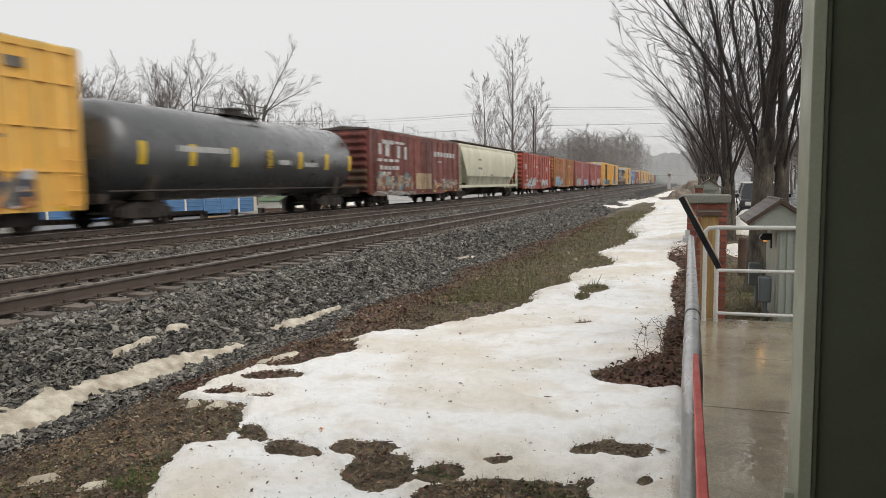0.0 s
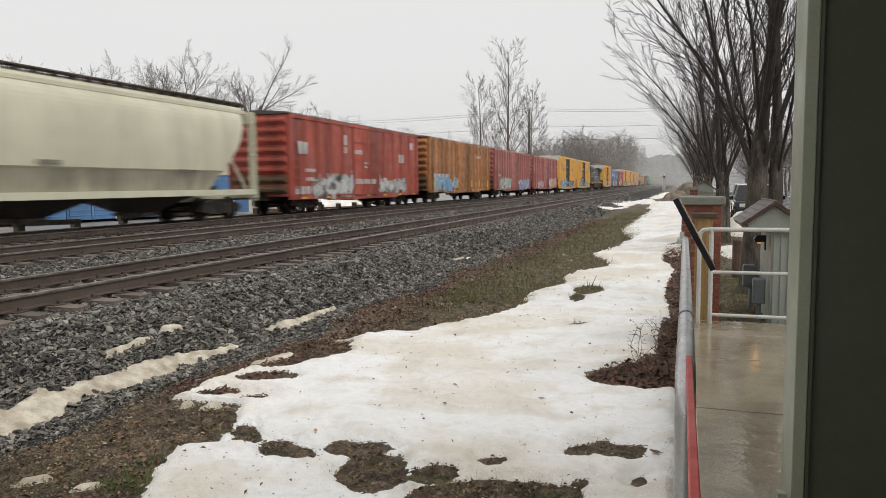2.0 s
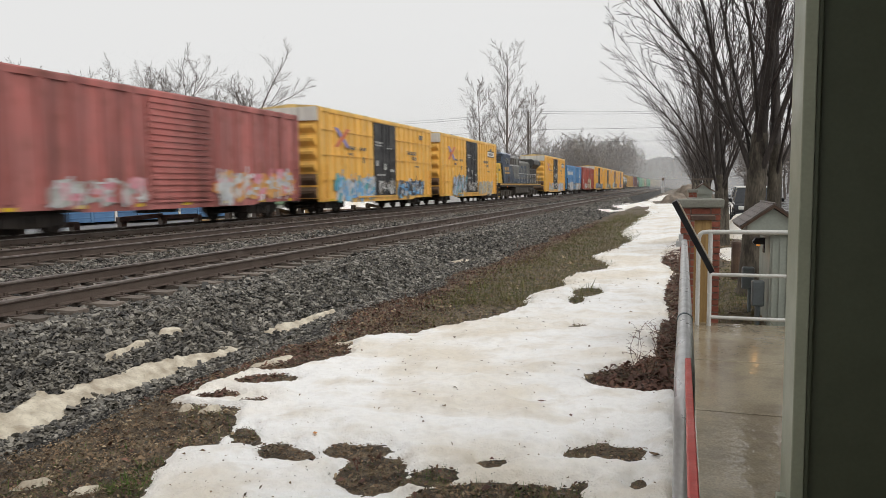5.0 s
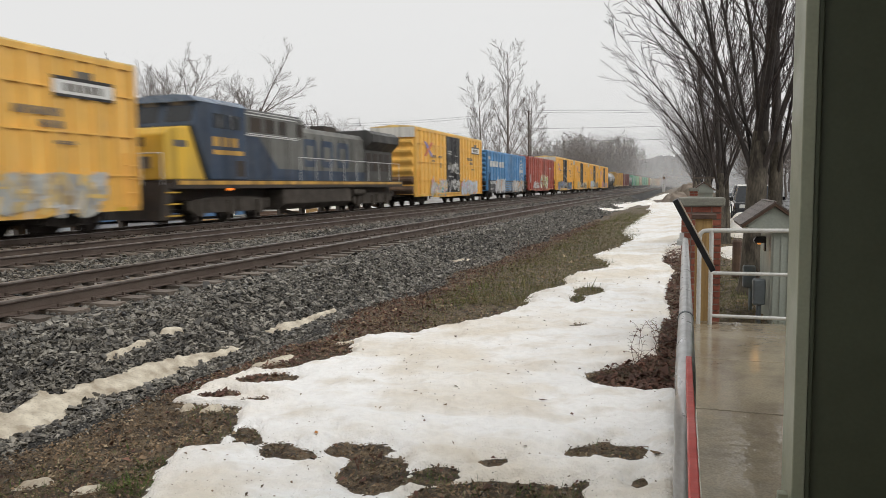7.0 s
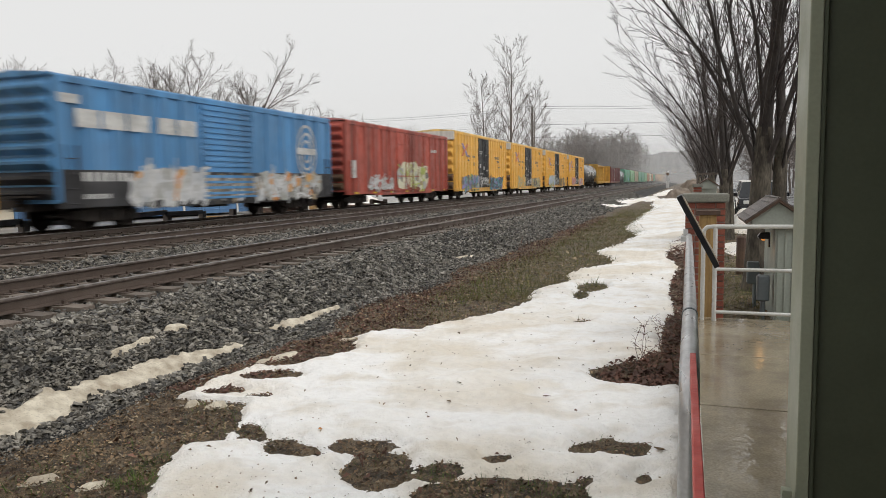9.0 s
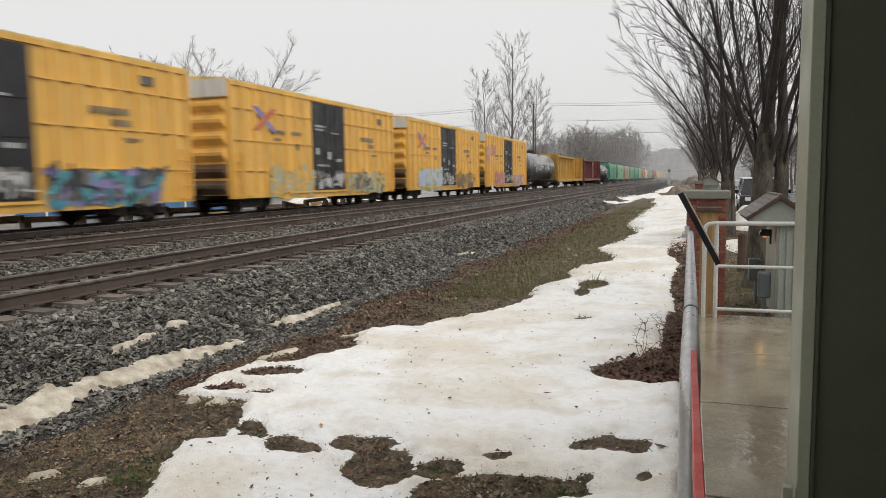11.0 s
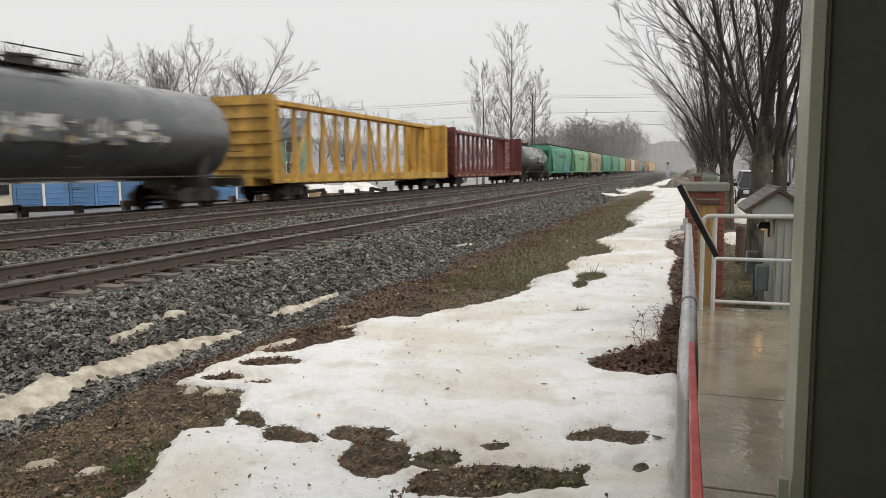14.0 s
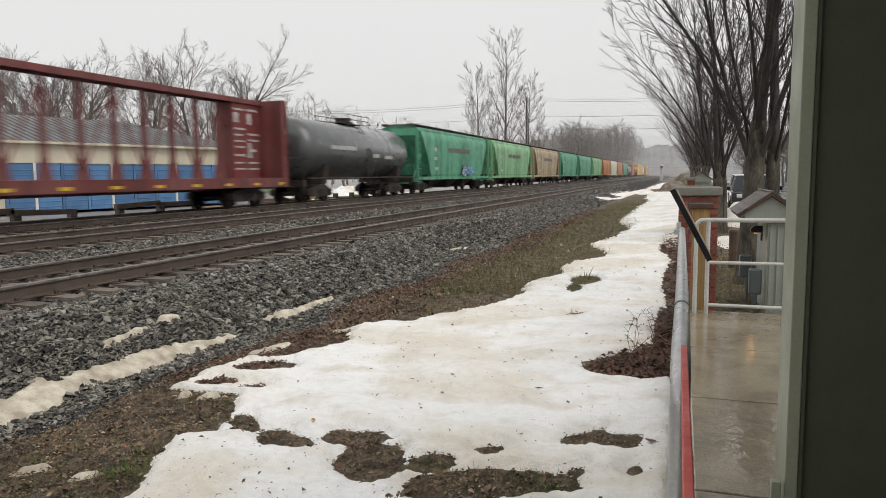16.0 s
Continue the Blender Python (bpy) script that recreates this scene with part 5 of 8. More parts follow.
def centerbeam(s0, s1, colour, label, top=4.5, panels=1.8, brace=0.04):
    """A centre-beam flat car: deck, end bulkheads, a middle truss of posts and braces under a top chord."""
    car, h = new_car("centerbeam_flatcar", s0, s1, label, "flat car")
    g = Geo().box(-1.45, 1.45, -h, h, 1.08, 1.2).box(-0.4, 0.4, -h, h, 0.7, 1.1)
    part("deck", g, [colour], car)
    for sx in (-1, 1):
        part("side_sill", Geo().box(min(sx * 1.4, sx * 1.53), max(sx * 1.4, sx * 1.53), -h, h, 0.82, 1.2), [colour], car)
    part("top_chord", Geo().along_y([(-0.40, top - 0.20), (-0.34, top - 0.20), (-0.32, top - 0.10), (0.32, top - 0.10), (0.34, top - 0.20), (0.40, top - 0.20), (0.40, top), (-0.40, top)], -h + 0.2, h - 0.2), [colour], car)
    n = 16
    bot, wide, deep = 1.2, 0.06, 0.10
    post = Geo().add([(-deep * 2, -0.13, bot), (deep * 2, -0.13, bot), (deep * 2, 0.13, bot), (-deep * 2, 0.13, bot), (-deep, -wide, bot + 0.7), (deep, -wide, bot + 0.7), (deep, wide, bot + 0.7), (-deep, wide, bot + 0.7),
                      (-deep, -wide, top - 0.2), (deep, -wide, top - 0.2), (deep, wide, top - 0.2), (-deep, wide, top - 0.2)],
                     [(3, 2, 1, 0), (0, 1, 5, 4), (1, 2, 6, 5), (2, 3, 7, 6), (3, 0, 4, 7), (4, 5, 9, 8), (5, 6, 10, 9), (6, 7, 11, 10), (7, 4, 8, 11), (8, 9, 10, 11)]).mesh("post", colour)
    for i in range(1, n):
        part("post", post, None, car, at=(0, -h + 2 * h * i / n, 0))
    for i in range(1, n - 1, 2 if brace > 0.05 else 1):
        y0, y1 = -h + 2 * h * i / n, -h + 2 * h * (i + 1) / n
        a, b = (1.3, top - 0.35) if (i // 2 if brace > 0.05 else i) % 2 else (top - 0.35, 1.3)
        part("brace", Geo().tube([(0, y0, a), (0, y1, b)], brace, 4), [colour], car)
    for sy in (-1, 1):
        y0, y1 = sorted((sy * h, sy * (h - 0.35)))
        part("bulkhead", Geo().slab([(-1.5, y0), (-1.32, y0), (-1.32, y0 + 0.1), (1.32, y0 + 0.1), (1.32, y0), (1.5, y0), (1.5, y1), (1.32, y1), (1.32, y1 - 0.1), (-1.32, y1 - 0.1), (-1.32, y1), (-1.5, y1)], 1.0, top), [colour], car)
        g = Geo()
        for k in range(6):
            z = 1.5 + k * (top - 1.8) / 5
            g.box(-1.4, 1.4, min(sy * (h - 0.1), sy * (h + 0.04)), max(sy * (h - 0.1), sy * (h + 0.04)), z - 0.1, z + 0.1)
        part("bulkhead_rib", g, [colour], car)
        a, b = sorted((sy * (h - 0.3), sy * (h - 0.3 - (panels if sy > 0 else 0.35))))
        part("web_panel", Geo().box(-0.32, 0.32, a, b, 1.2, top - 0.2), [colour], car)
        ladder(car, colour, 1.5, sy * (h - 0.25), 0.9, 8)
    for i in range(12):
        part("reflector", REFLECTOR, None, car, at=(1.532, -h + 0.8 + (2 * h - 1.6) * i / 11, 0.9))
    running_gear(car, h, h - 2.4)
    return car, h


def locomotive(s0, s1):
    """A six-axle road locomotive, its cab towards -y."""
    car, h = new_car("locomotive", s0, s1, "blue, grey and yellow six-axle diesel locomotive in the train", "locomotive")
    Y = lambda d: -h + d   # distance from the front
    part("frame", Geo().box(-1.5, 1.5, Y(0.9), h - 0.6, 1.3, 1.62).box(-0.5, 0.5, Y(0.3), h - 0.3, 0.85, 1.3), ["under"], car)
    part("stripe", Geo().box(1.502, 1.51, Y(1.2), h - 0.8, 1.44, 1.58).box(-1.51, -1.502, Y(1.2), h - 0.8, 1.44, 1.58), ["gold"], car, "gold stripe along the frame")
    part("pilot", Geo().along_x([(Y(0.35), 0.25), (Y(0.9), 0.25), (Y(1.0), 1.5), (Y(0.6), 1.5)], -1.4, 1.4), ["under"], car)
    # nose, cab
    nose = part("nose", Geo().along_x([(Y(0.85), 1.6), (Y(2.95), 1.6), (Y(2.15), 3.52), (Y(1.0), 3.36), (Y(0.82), 3.15)], -1.30, 1.30), ["loco_yellow"], car, "bright yellow nose", bevel=0.06)
    part("nose_lights", Geo().box(-0.45, 0.45, Y(0.78), Y(0.84), 2.75, 3.05), ["door_black"], nose)
    part("nose_number", Geo().box(1.302, 1.308, Y(1.25), Y(1.95), 2.75, 2.98), ["dark_mark"], nose)
    part("nose_emblem", Geo().box(-0.7, 0.7, Y(0.80), Y(0.84), 2.0, 2.4), ["dark_mark"], nose)
    cab = part("cab", Geo().along_x([(Y(2.96), 1.62), (Y(5.3), 1.62), (Y(5.3), 4.42), (Y(2.5), 4.42), (Y(2.16), 3.54)], -1.46, 1.46), ["loco_blue"], car, "dark blue cab", bevel=0.04)
    part("cab_roof", Geo().along_y([(-1.48, 4.40), (1.48, 4.40), (1.2, 4.60), (0.6, 4.66), (-0.6, 4.66), (-1.2, 4.60)], Y(2.3), Y(5.4)), ["loco_roof"], cab, "rounded cab roof, blue paled by painted-in sky reflection")
    for sx in (-1, 1):
        x0, x1 = sorted((sx * 1.462, sx * 1.475))
        for a, b in ((3.25, 3.95), (4.15, 4.95)):
            part("side_window", Geo().box(x0, x1, Y(a), Y(b), 3.52, 4.05), ["window_dark"], cab)
        x0, x1 = sorted((sx * 0.15, sx * 1.3))
        part("windscreen", Geo().add([(x0, Y(2.20), 3.68), (x1, Y(2.20), 3.68), (x1, Y(2.40), 4.24), (x0, Y(2.40), 4.24), (x0, Y(2.30), 3.68), (x1, Y(2.30), 3.68), (x1, Y(2.5), 4.24), (x0, Y(2.5), 4.24)],
                                     [(0, 1, 2, 3), (7, 6, 5, 4), (0, 4, 5, 1), (1, 5, 6, 2), (2, 6, 7, 3), (3, 7, 4, 0)]), ["window_dark"], cab)
        part("number_board", Geo().box(min(sx * 0.3, sx * 0.95), max(sx * 0.3, sx * 0.95), Y(2.42), Y(2.52), 4.27, 4.41), ["dark_mark"], cab)
    # grey equipment body, with the blue running low along it
    part("equipment_body", Geo().along_y([(-1.38, 1.62), (1.38, 1.62), (1.38, 4.25), (1.15, 4.46), (-1.15, 4.46), (-1.38, 4.25)], Y(5.3), Y(9.9)), ["loco_grey"], car, "dull grey equipment body")
    for sx in (-1, 1):
        part("blue_wedge", Geo().along_x([(Y(5.31), 1.64), (Y(9.9), 1.64), (Y(9.9), 2.1), (Y(7.7), 2.1), (Y(6.3), 3.35), (Y(5.31), 3.35)], min(sx * 1.382, sx * 1.388), max(sx * 1.382, sx * 1.388)), ["loco_blue"], car)
        part("blue_band", Geo().box(min(sx * 1.014, sx * 1.02), max(sx * 1.014, sx * 1.02), Y(9.91), h - 4.7, 1.64, 2.1), ["loco_blue"], car)
        for i, (a, b) in enumerate(((5.7, 6.5), (6.8, 7.5), (7.8, 8.4), (9.3, 9.8))):
            part("grille", Geo().box(min(sx * 1.381, sx * 1.39), max(sx * 1.381, sx * 1.39), Y(a), Y(b), 3.55, 4.12), ["under"], car, "black ventilation grille")
        part("rain_strip", Geo().box(min(sx * 1.38, sx * 1.41), max(sx * 1.38, sx * 1.41), Y(5.4), Y(9.3), 3.38, 3.42).box(min(sx * 1.38, sx * 1.41), max(sx * 1.38, sx * 1.41), Y(5.4), Y(9.3), 4.2, 4.24), ["white_trim"], car)
    part("hood", Geo().along_y([(-0.98, 1.62), (0.98, 1.62), (0.98, 3.85), (0.75, 4.1), (-0.75, 4.1), (-0.98, 3.85)], Y(9.9), h - 5.0), ["loco_grey"], car)
    for i in range(9):
        y = Y(10.0 + i * 0.80)
        part("hood_door", Geo().box(0.98, 1.0, y, y + 0.74, 2.1, 3.7).box(0.985, 1.012, y + 0.32, y + 0.42, 2.6, 2.8), ["loco_grey"], car)
    part("roof_cap", Geo().along_y([(-1.39, 4.24), (1.39, 4.24), (1.16, 4.475), (-1.16, 4.475)], Y(5.45), Y(9.92)), ["loco_sooty"], car, "sooty dark roof edge")
    for sx in (-1, 1):
        part("roof_rail", Geo().tube([(sx * 1.42, Y(5.5), 4.33), (sx * 1.42, Y(9.4), 4.33)], 0.02, 6).tube([(sx * 1.42, Y(5.5), 3.46), (sx * 1.42, Y(9.4), 3.46)], 0.02, 6), ["white_trim"], car, "thin pale handrails along the body")
        part("air_reservoir", Geo().tube([(sx * 1.2, Y(15.0), 1.05), (sx * 1.2, Y(16.4), 1.05)], 0.2, 12), ["gear_dust"], car)
        part("side_light", Geo().box(min(sx * 1.51, sx * 1.53), max(sx * 1.51, sx * 1.53), Y(3.9), Y(4.2), 1.22, 1.3), ["beacon"], car, "small amber walkway light")
        for a in (5.35, 7.0, 8.6):
            part("body_seam", Geo().box(min(sx * 1.389, sx * 1.395), max(sx * 1.389, sx * 1.395), Y(a), Y(a) + 0.03, 1.64, 3.4), ["under"], car)
    part("exhaust", Geo().box(-0.4, 0.4, Y(13.6), Y(15.0), 4.05, 4.42), ["under"], car, "sooty exhaust stack")
    part("fan", Geo().tube([(0, Y(11.6), 4.05), (0, Y(11.6), 4.3)], 0.5, 16), ["under"], car)
    part("radiator", Geo().along_y([(-1.02, 1.62), (1.02, 1.62), (1.02, 3.35), (1.5, 3.8), (1.52, 4.2), (1.2, 4.42), (-1.2, 4.42), (-1.52, 4.2), (-1.5, 3.8), (-1.02, 3.35)], h - 5.0, h - 1.1), ["loco_sooty"], car, "sooty dark radiator section")
    for i in range(4):
        part("radiator_screen", Geo().box(1.022, 1.035, h - 4.7 + i * 0.85, h - 4.1 + i * 0.85, 2.2, 3.2), ["under"], car)
    # brand field as plain shapes
    for a in (10.4, 12.1, 13.8):
        g, n = Geo(), 20
        for q0, q1 in ((1.0, 0.55),):
            v = [(1.016, Y(a + 0.7) + 0.72 * q * max(-0.9, min(0.9, 1.25 * math.cos(2 * math.pi * k / n))), 2.92 + 0.68 * q * max(-0.95, min(0.95, 1.2 * math.sin(2 * math.pi * k / n)))) for q in (q0, q1) for k in range(n)]
            g.add(v, [(k, (k + 1) % n, n + (k + 1) % n, n + k) for k in range(n)])
        part("side_emblem", g, ["loco_blue"], car, "large faded blue emblem shape")
    for a, b in ((3.2, 3.6), (3.75, 4.15), (4.3, 4.7)):
        part("cab_number", Geo().box(1.463, 1.467, Y(a), Y(b), 2.85, 3.2), ["gold"], car, "number drawn as a plain yellow bar")
    part("cab_marking", Geo().box(1.463, 1.467, Y(3.2), Y(5.1), 2.55, 2.72), ["gold"], car)
    part("cab_door", Geo().box(1.462, 1.47, Y(4.6), Y(5.15), 1.75, 2.35), ["under"], car)
    # handrails
    for sx in (1, -1):
        g = Geo().tube([(sx * 1.46, Y(9.3), 2.65), (sx * 1.46, h - 1.0, 2.65)], 0.018, 6)
        for i in range(9):
            y = Y(9.4) + (2 * h - 10.5) * i / 8
            g.tube([(sx * 1.46, y, 1.6), (sx * 1.46, y, 2.65)], 0.014, 6)
        part("handrail", g, ["white_trim" if sx > 0 else "under"], car, "pale handrail")
        part("front_steps", Geo().box(min(sx * 1.05, sx * 1.45), max(sx * 1.05, sx * 1.45), Y(0.7), Y(1.3), 0.35, 0.4).box(min(sx * 1.05, sx * 1.45), max(sx * 1.05, sx * 1.45), Y(0.7), Y(1.3), 0.75, 0.8).box(min(sx * 1.05, sx * 1.45), max(sx * 1.05, sx * 1.45), Y(0.7), Y(1.3), 1.15, 1.2), ["loco_yellow"], car)
    g = Geo()
    for x in (-1.35, -0.5, 0.5, 1.35):
        g.tube([(x, Y(0.6), 1.4), (x, Y(0.6), 2.5)], 0.018, 6)
    g.tube([(-1.35, Y(0.6), 2.5), (1.35, Y(0.6), 2.5)], 0.018, 6)
    part("front_railing", g, ["white_trim"], car)
    part("fuel_tank", Geo().along_y([(-1.1, 0.35), (1.1, 0.35), (1.42, 0.6), (1.42, 1.25), (-1.42, 1.25), (-1.42, 0.6)], Y(8.0), Y(14.6)), ["gear_dust"], car, "dirty brown-grey fuel tank", bevel=0.05)
    for c in (4.6, 2 * h - 4.3):
        t = Geo()
        for sx in (-1, 1):
            x0, x1 = sorted((sx * 0.95, sx * 1.15))
            t.along_x([(-2.5, 0.55), (-2.2, 0.4), (2.2, 0.4), (2.5, 0.55), (2.5, 0.85), (1.2, 0.98), (-1.2, 0.98), (-2.5, 0.85)], x0, x1)
            for a in (-1.9, 0, 1.9):
                t.box(min(sx * 1.05, sx * 1.24), max(sx * 1.05, sx * 1.24), a - 0.2, a + 0.2, 0.3, 0.85)
                t.tube([(sx * 1.2, a + 0.45, 0.5), (sx * 1.2, a + 0.45, 0.9)], 0.11, 8)
        tr = part("truck", t, ["gear_dust"], car, "dusty six-wheel truck", at=(0, Y(c), 0))
        for a in (-1.9, 0, 1.9):
            part("wheelset", WHEELS, None, tr, at=(0, a, 0.47))
    for sy in (-1, 1):
        part("coupler", COUPLER, None, car, at=pose(0, sy * (h - 0.35), 0, 0, 0, 0 if sy > 0 else 180))
    return car


W_, B_, K_ = "paint_white", "paint_blue", "paint_black"
YELLOW = "tall yellow boxcar with a black plug door and graffiti"


def yellow_boxcar(s0, s1, paints, seed, door=(0.40, 0.60), label=YELLOW, cross=False, board=False, z_top=2.0, second=None):
    car, h = boxcar(s0, s1, 5.08, "yellow", label, ribs=20, door=door, door_mat="door_black", door_kind="plug", roof="yellow_pale", sill=0.62, seams=(1.72, 2.9, 4.1), end_ribs=7, rib_w=0.1, end_top="end_pale")
    at = lambda f: -h + 2 * h * f
    graffiti(car, at(0.10 if seed % 2 else 0.17), at(0.395), 0.62, z_top, paints, seed, 5)
    graffiti(car, at(0.62), at(0.90), 0.64, 1.85, second or (paints[1], "dark_mark", paints[0], K_), seed + 1, 5)
    if seed == 82:
        graffiti(car, at(door[0]) + 0.5, at(door[1]) - 0.6, 2.25, 3.1, ("door_black", "dark_mark", "white_mark"), seed + 5, 4).location.x += 0.035
    graffiti(car, at(door[0]) + 0.2, at(door[1]) - 0.3, 0.95, 1.8, ("door_black", "dark_mark", "white_mark"), seed + 2, 3).location.x += 0.035
    marks(car, [(at(0.19), 3.25, 0.9, 0.16, 4), (at(0.28), 3.25, 0.8, 0.16, 4), (at(0.19), 2.95, 0.6, 0.13, 3), (at(0.3), 2.6, 0.3, 0.3, 1), (at(0.72), 3.3, 1.5, 0.22, 9), (at(0.77), 2.98, 0.8, 0.2, 5), (at(0.8), 2.55, 0.7, 0.1, 6)], "dark_mark")
    marks(car, [(at(door[0]) + 0.15, 3.75, 1.0, 0.1, 8), (at(door[0]) + 0.15, 3.6, 0.8, 0.08, 8), (at(door[0]) + 1.7, 3.5, 0.7, 0.07, 6), (at(door[0]) + 0.2, 2.5, 0.35, 0.3, 1), (at(door[0]) + 1.3, 2.3, 0.5, 0.35, 1), (at(door[0]) + 2.1, 2.2, 0.6, 0.14, 4), (at(door[0]) + 0.3, 1.95, 1.1, 0.1, 7)], "white_mark", HALF + 0.085)
    part("placard", Geo().box(HALF + 0.062, HALF + 0.07, at(0.85), at(0.89), 4.35, 4.62), ["dark_mark"], car)
    if cross:
        painted_cross(car, at(0.15), 3.3, 0.95)
    if board:
        board_ = part("board", Geo().box(HALF + 0.070, HALF + 0.074, at(0.80), at(0.94), 3.86, 4.42), ["door_black"], car, "black-framed white board with dark lettering")
        part("board_face", Geo().box(HALF + 0.075, HALF + 0.078, at(0.802), at(0.938), 3.94, 4.32), ["white_trim"], board_)
        marks(car, [(at(0.825), 4.02, 1.4, 0.22, 5)], "dark_mark", HALF + 0.079)
    return car, h


G_, P_, O_, T_, L_G = "paint_pale", "paint_pink", "paint_orange", "paint_teal", "paint_lime"
yellow_boxcar(0.1, 15.6, (W_, O_, "yellow_pale", K_), 3)
tank_car(16.3, 33.5, "black tank car with yellow reflective strips along its side", radius=1.64, mid=2.43)
c, h = boxcar(34.75, 50.2, 4.25, "redbrown", "dark red-brown boxcar with faded lettering and graffiti", ribs=14, door=(0.42, 0.62), door_kind="plug", sill=0.7)
at = lambda f: -h + 2 * h * f
marks(c, [(at(0.10), 3.55, 1.9, 0.22, 2), (at(0.07), 2.95, 0.5, 0.6, 1), (at(0.13), 2.85, 0.75, 0.85, 1), (at(0.24), 2.8, 0.6, 0.7, 1), (at(0.31), 2.75, 0.55, 0.75, 1), (at(0.22), 3.6, 2.0, 0.14, 1), (at(0.06), 2.55, 3.2, 0.16, 4), (at(0.65), 3.1, 4.5, 0.32, 7), (at(0.7), 2.7, 0.8, 0.12, 3),
          (at(0.08), 2.1, 2.8, 0.22, 5), (at(0.07), 1.8, 1.7, 0.18, 3)], "white_mark")
graffiti(c, at(0.05), at(0.40), 0.95, 1.95, ("redbrown", "dark_mark", G_, T_, "redbrown", "tan"), 21, 7)
graffiti(c, at(0.02), at(0.42), 0.62, 0.95, ("dark_mark", "tan", "redbrown", G_), 23, 8)
graffiti(c, at(0.64), at(0.97), 0.9, 1.7, ("redbrown", "dark_mark", "tan", O_, "redbrown", G_), 22, 6)
part("rust_panel", Geo().box(HALF + 0.085, HALF + 0.09, at(0.43), at(0.61), 0.95, 1.95), ["tan"], c, "tan repaired lower door panel")
c, h = hopper(50.3, 69.7, "grey_hopper", "pale grey-green covered hopper car with rounded sides", top=4.52, sill_mat="grey_hopper")
marks(c, [(-h + 5.2, 3.0, 1.0, 0.28, 3), (-h + 5.2, 2.4, 1.2, 0.22, 5), (-h + 9, 1.9, 0.8, 0.14, 5), (h - 5, 1.75, 1.2, 0.12, 8)], "dark_mark", 1.57)
c, h = boxcar(72.1, 87.6, 4.42, "red", "weathered bright red boxcar with graffiti along the sill", ribs=12, door=(0.40, 0.60), door_kind="plug", sill=0.65)
at = lambda f: -h + 2 * h * f
graffiti(c, at(0.12), at(0.385), 0.72, 1.9, (G_, W_, "dark_mark", K_, W_), 31, 5)
graffiti(c, at(0.61), at(0.86), 0.85, 1.75, (G_, W_, "dark_mark", W_), 32, 4)
marks(c, [(at(0.91), 3.45, 0.7, 0.42, 1), (at(0.79), 2.6, 0.9, 0.5, 2), (at(0.41), 2.9, 0.9, 0.22, 3), (at(0.47), 2.4, 0.7, 0.14, 3), (at(0.48), 2.2, 0.5, 0.12, 3), (at(0.33), 2.9, 0.35, 0.3, 1), (at(0.33), 3.3, 0.4, 0.5, 1), (at(0.08), 1.9, 0.9, 0.16, 3), (at(0.08), 1.5, 0.8, 0.16, 3),
          (at(0.04), 2.7, 0.9, 0.55, 2), (at(0.02), 0.9, 1.4, 0.35, 3), (at(0.41), 1.35, 2.6, 0.3, 7)], "white_mark")
c, h = boxcar(89.85, 105.5, 4.48, "brown", "rusty brown boxcar with ribbed sides and blue graffiti", ribs=16, door=(0.40, 0.60), sill=0.74, roof="redbrown")
at = lambda f: -h + 2 * h * f
graffiti(c, at(0.05), at(0.40), 0.82, 1.9, (G_, B_, B_, W_, "brown", B_), 41, 6)
marks(c, [(at(0.05), 1.75, 3.4, 0.3, 4), (at(0.72), 3.4, 1.2, 0.2, 7)], "white_mark")
for f in (0.055, 0.385, 0.62, 0.76, 0.93):
    part("reflector", Geo().box(HALF + 0.09, HALF + 0.094, at(f), at(f) + 0.26, 1.05, 1.6), ["reflector"], c)
c, h = boxcar(107.3, 123.0, 4.48, "red_faded", "faded red boxcar with pale green and white graffiti", ribs=16, door=(0.40, 0.60), sill=0.72, roof="red_faded")
at = lambda f: -h + 2 * h * f
graffiti(c, at(0.10), at(0.39), 0.75, 1.95, (G_, "red_faded", T_, L_G, W_), 51, 5)
graffiti(c, at(0.61), at(0.93), 0.75, 1.9, (W_, B_, "red_faded", P_, B_), 52, 5)
marks(c, [(at(0.08), 2.0, 0.9, 0.2, 3), (at(0.1), 1.3, 0.9, 0.2, 3)], "white_mark")
c, h = boxcar(124.8, 140.3, 4.45, "red_faded", "dusty red boxcar with pale graffiti at both ends", ribs=14, door=(0.40, 0.60), sill=0.72, roof="red_faded")
at = lambda f: -h + 2 * h * f
graffiti(c, at(0.15), at(0.38), 0.8, 1.7, (G_, "red_faded", P_, W_), 61, 4)
graffiti(c, at(0.62), at(0.97), 0.8, 2.1, (O_, W_, G_, P_, W_), 62, 5)
yellow_boxcar(142.3, 157.8, (W_, B_, G_, T_, B_), 71, cross=True)
yellow_boxcar(160.0, 175.5, ("paint_pale_blue", T_, "paint_pale_blue", G_, "dark_mark"), 76, board=True, cross=True, z_top=2.25, second=(G_, "tan", "white_mark", G_, "yellow_pale"))
locomotive(176.2, 198.3)
c, h = yellow_boxcar(199.86, 215.4, ("yellow_pale", P_, G_, T_, W_), 82, second=("paint_pale_blue", W_, P_, G_, "white_mark"), cross=True, board=True, z_top=1.85)
part("marker_light", Geo().tube([(0.02, -h - 0.17, 4.12), (0.02, -h - 0.2, 4.12)], 0.17, 16), ["beacon"], c, "round glowing orange marker light")
c, h = boxcar(217.36, 232.9, 4.34, "blue", "sky-blue boxcar with white lettering and a grimy lower side", ribs=15, door=(0.39, 0.59), sill=0.68, roof="blue", lower=("door_black", 1.78))
at = lambda f: -h + 2 * h * f
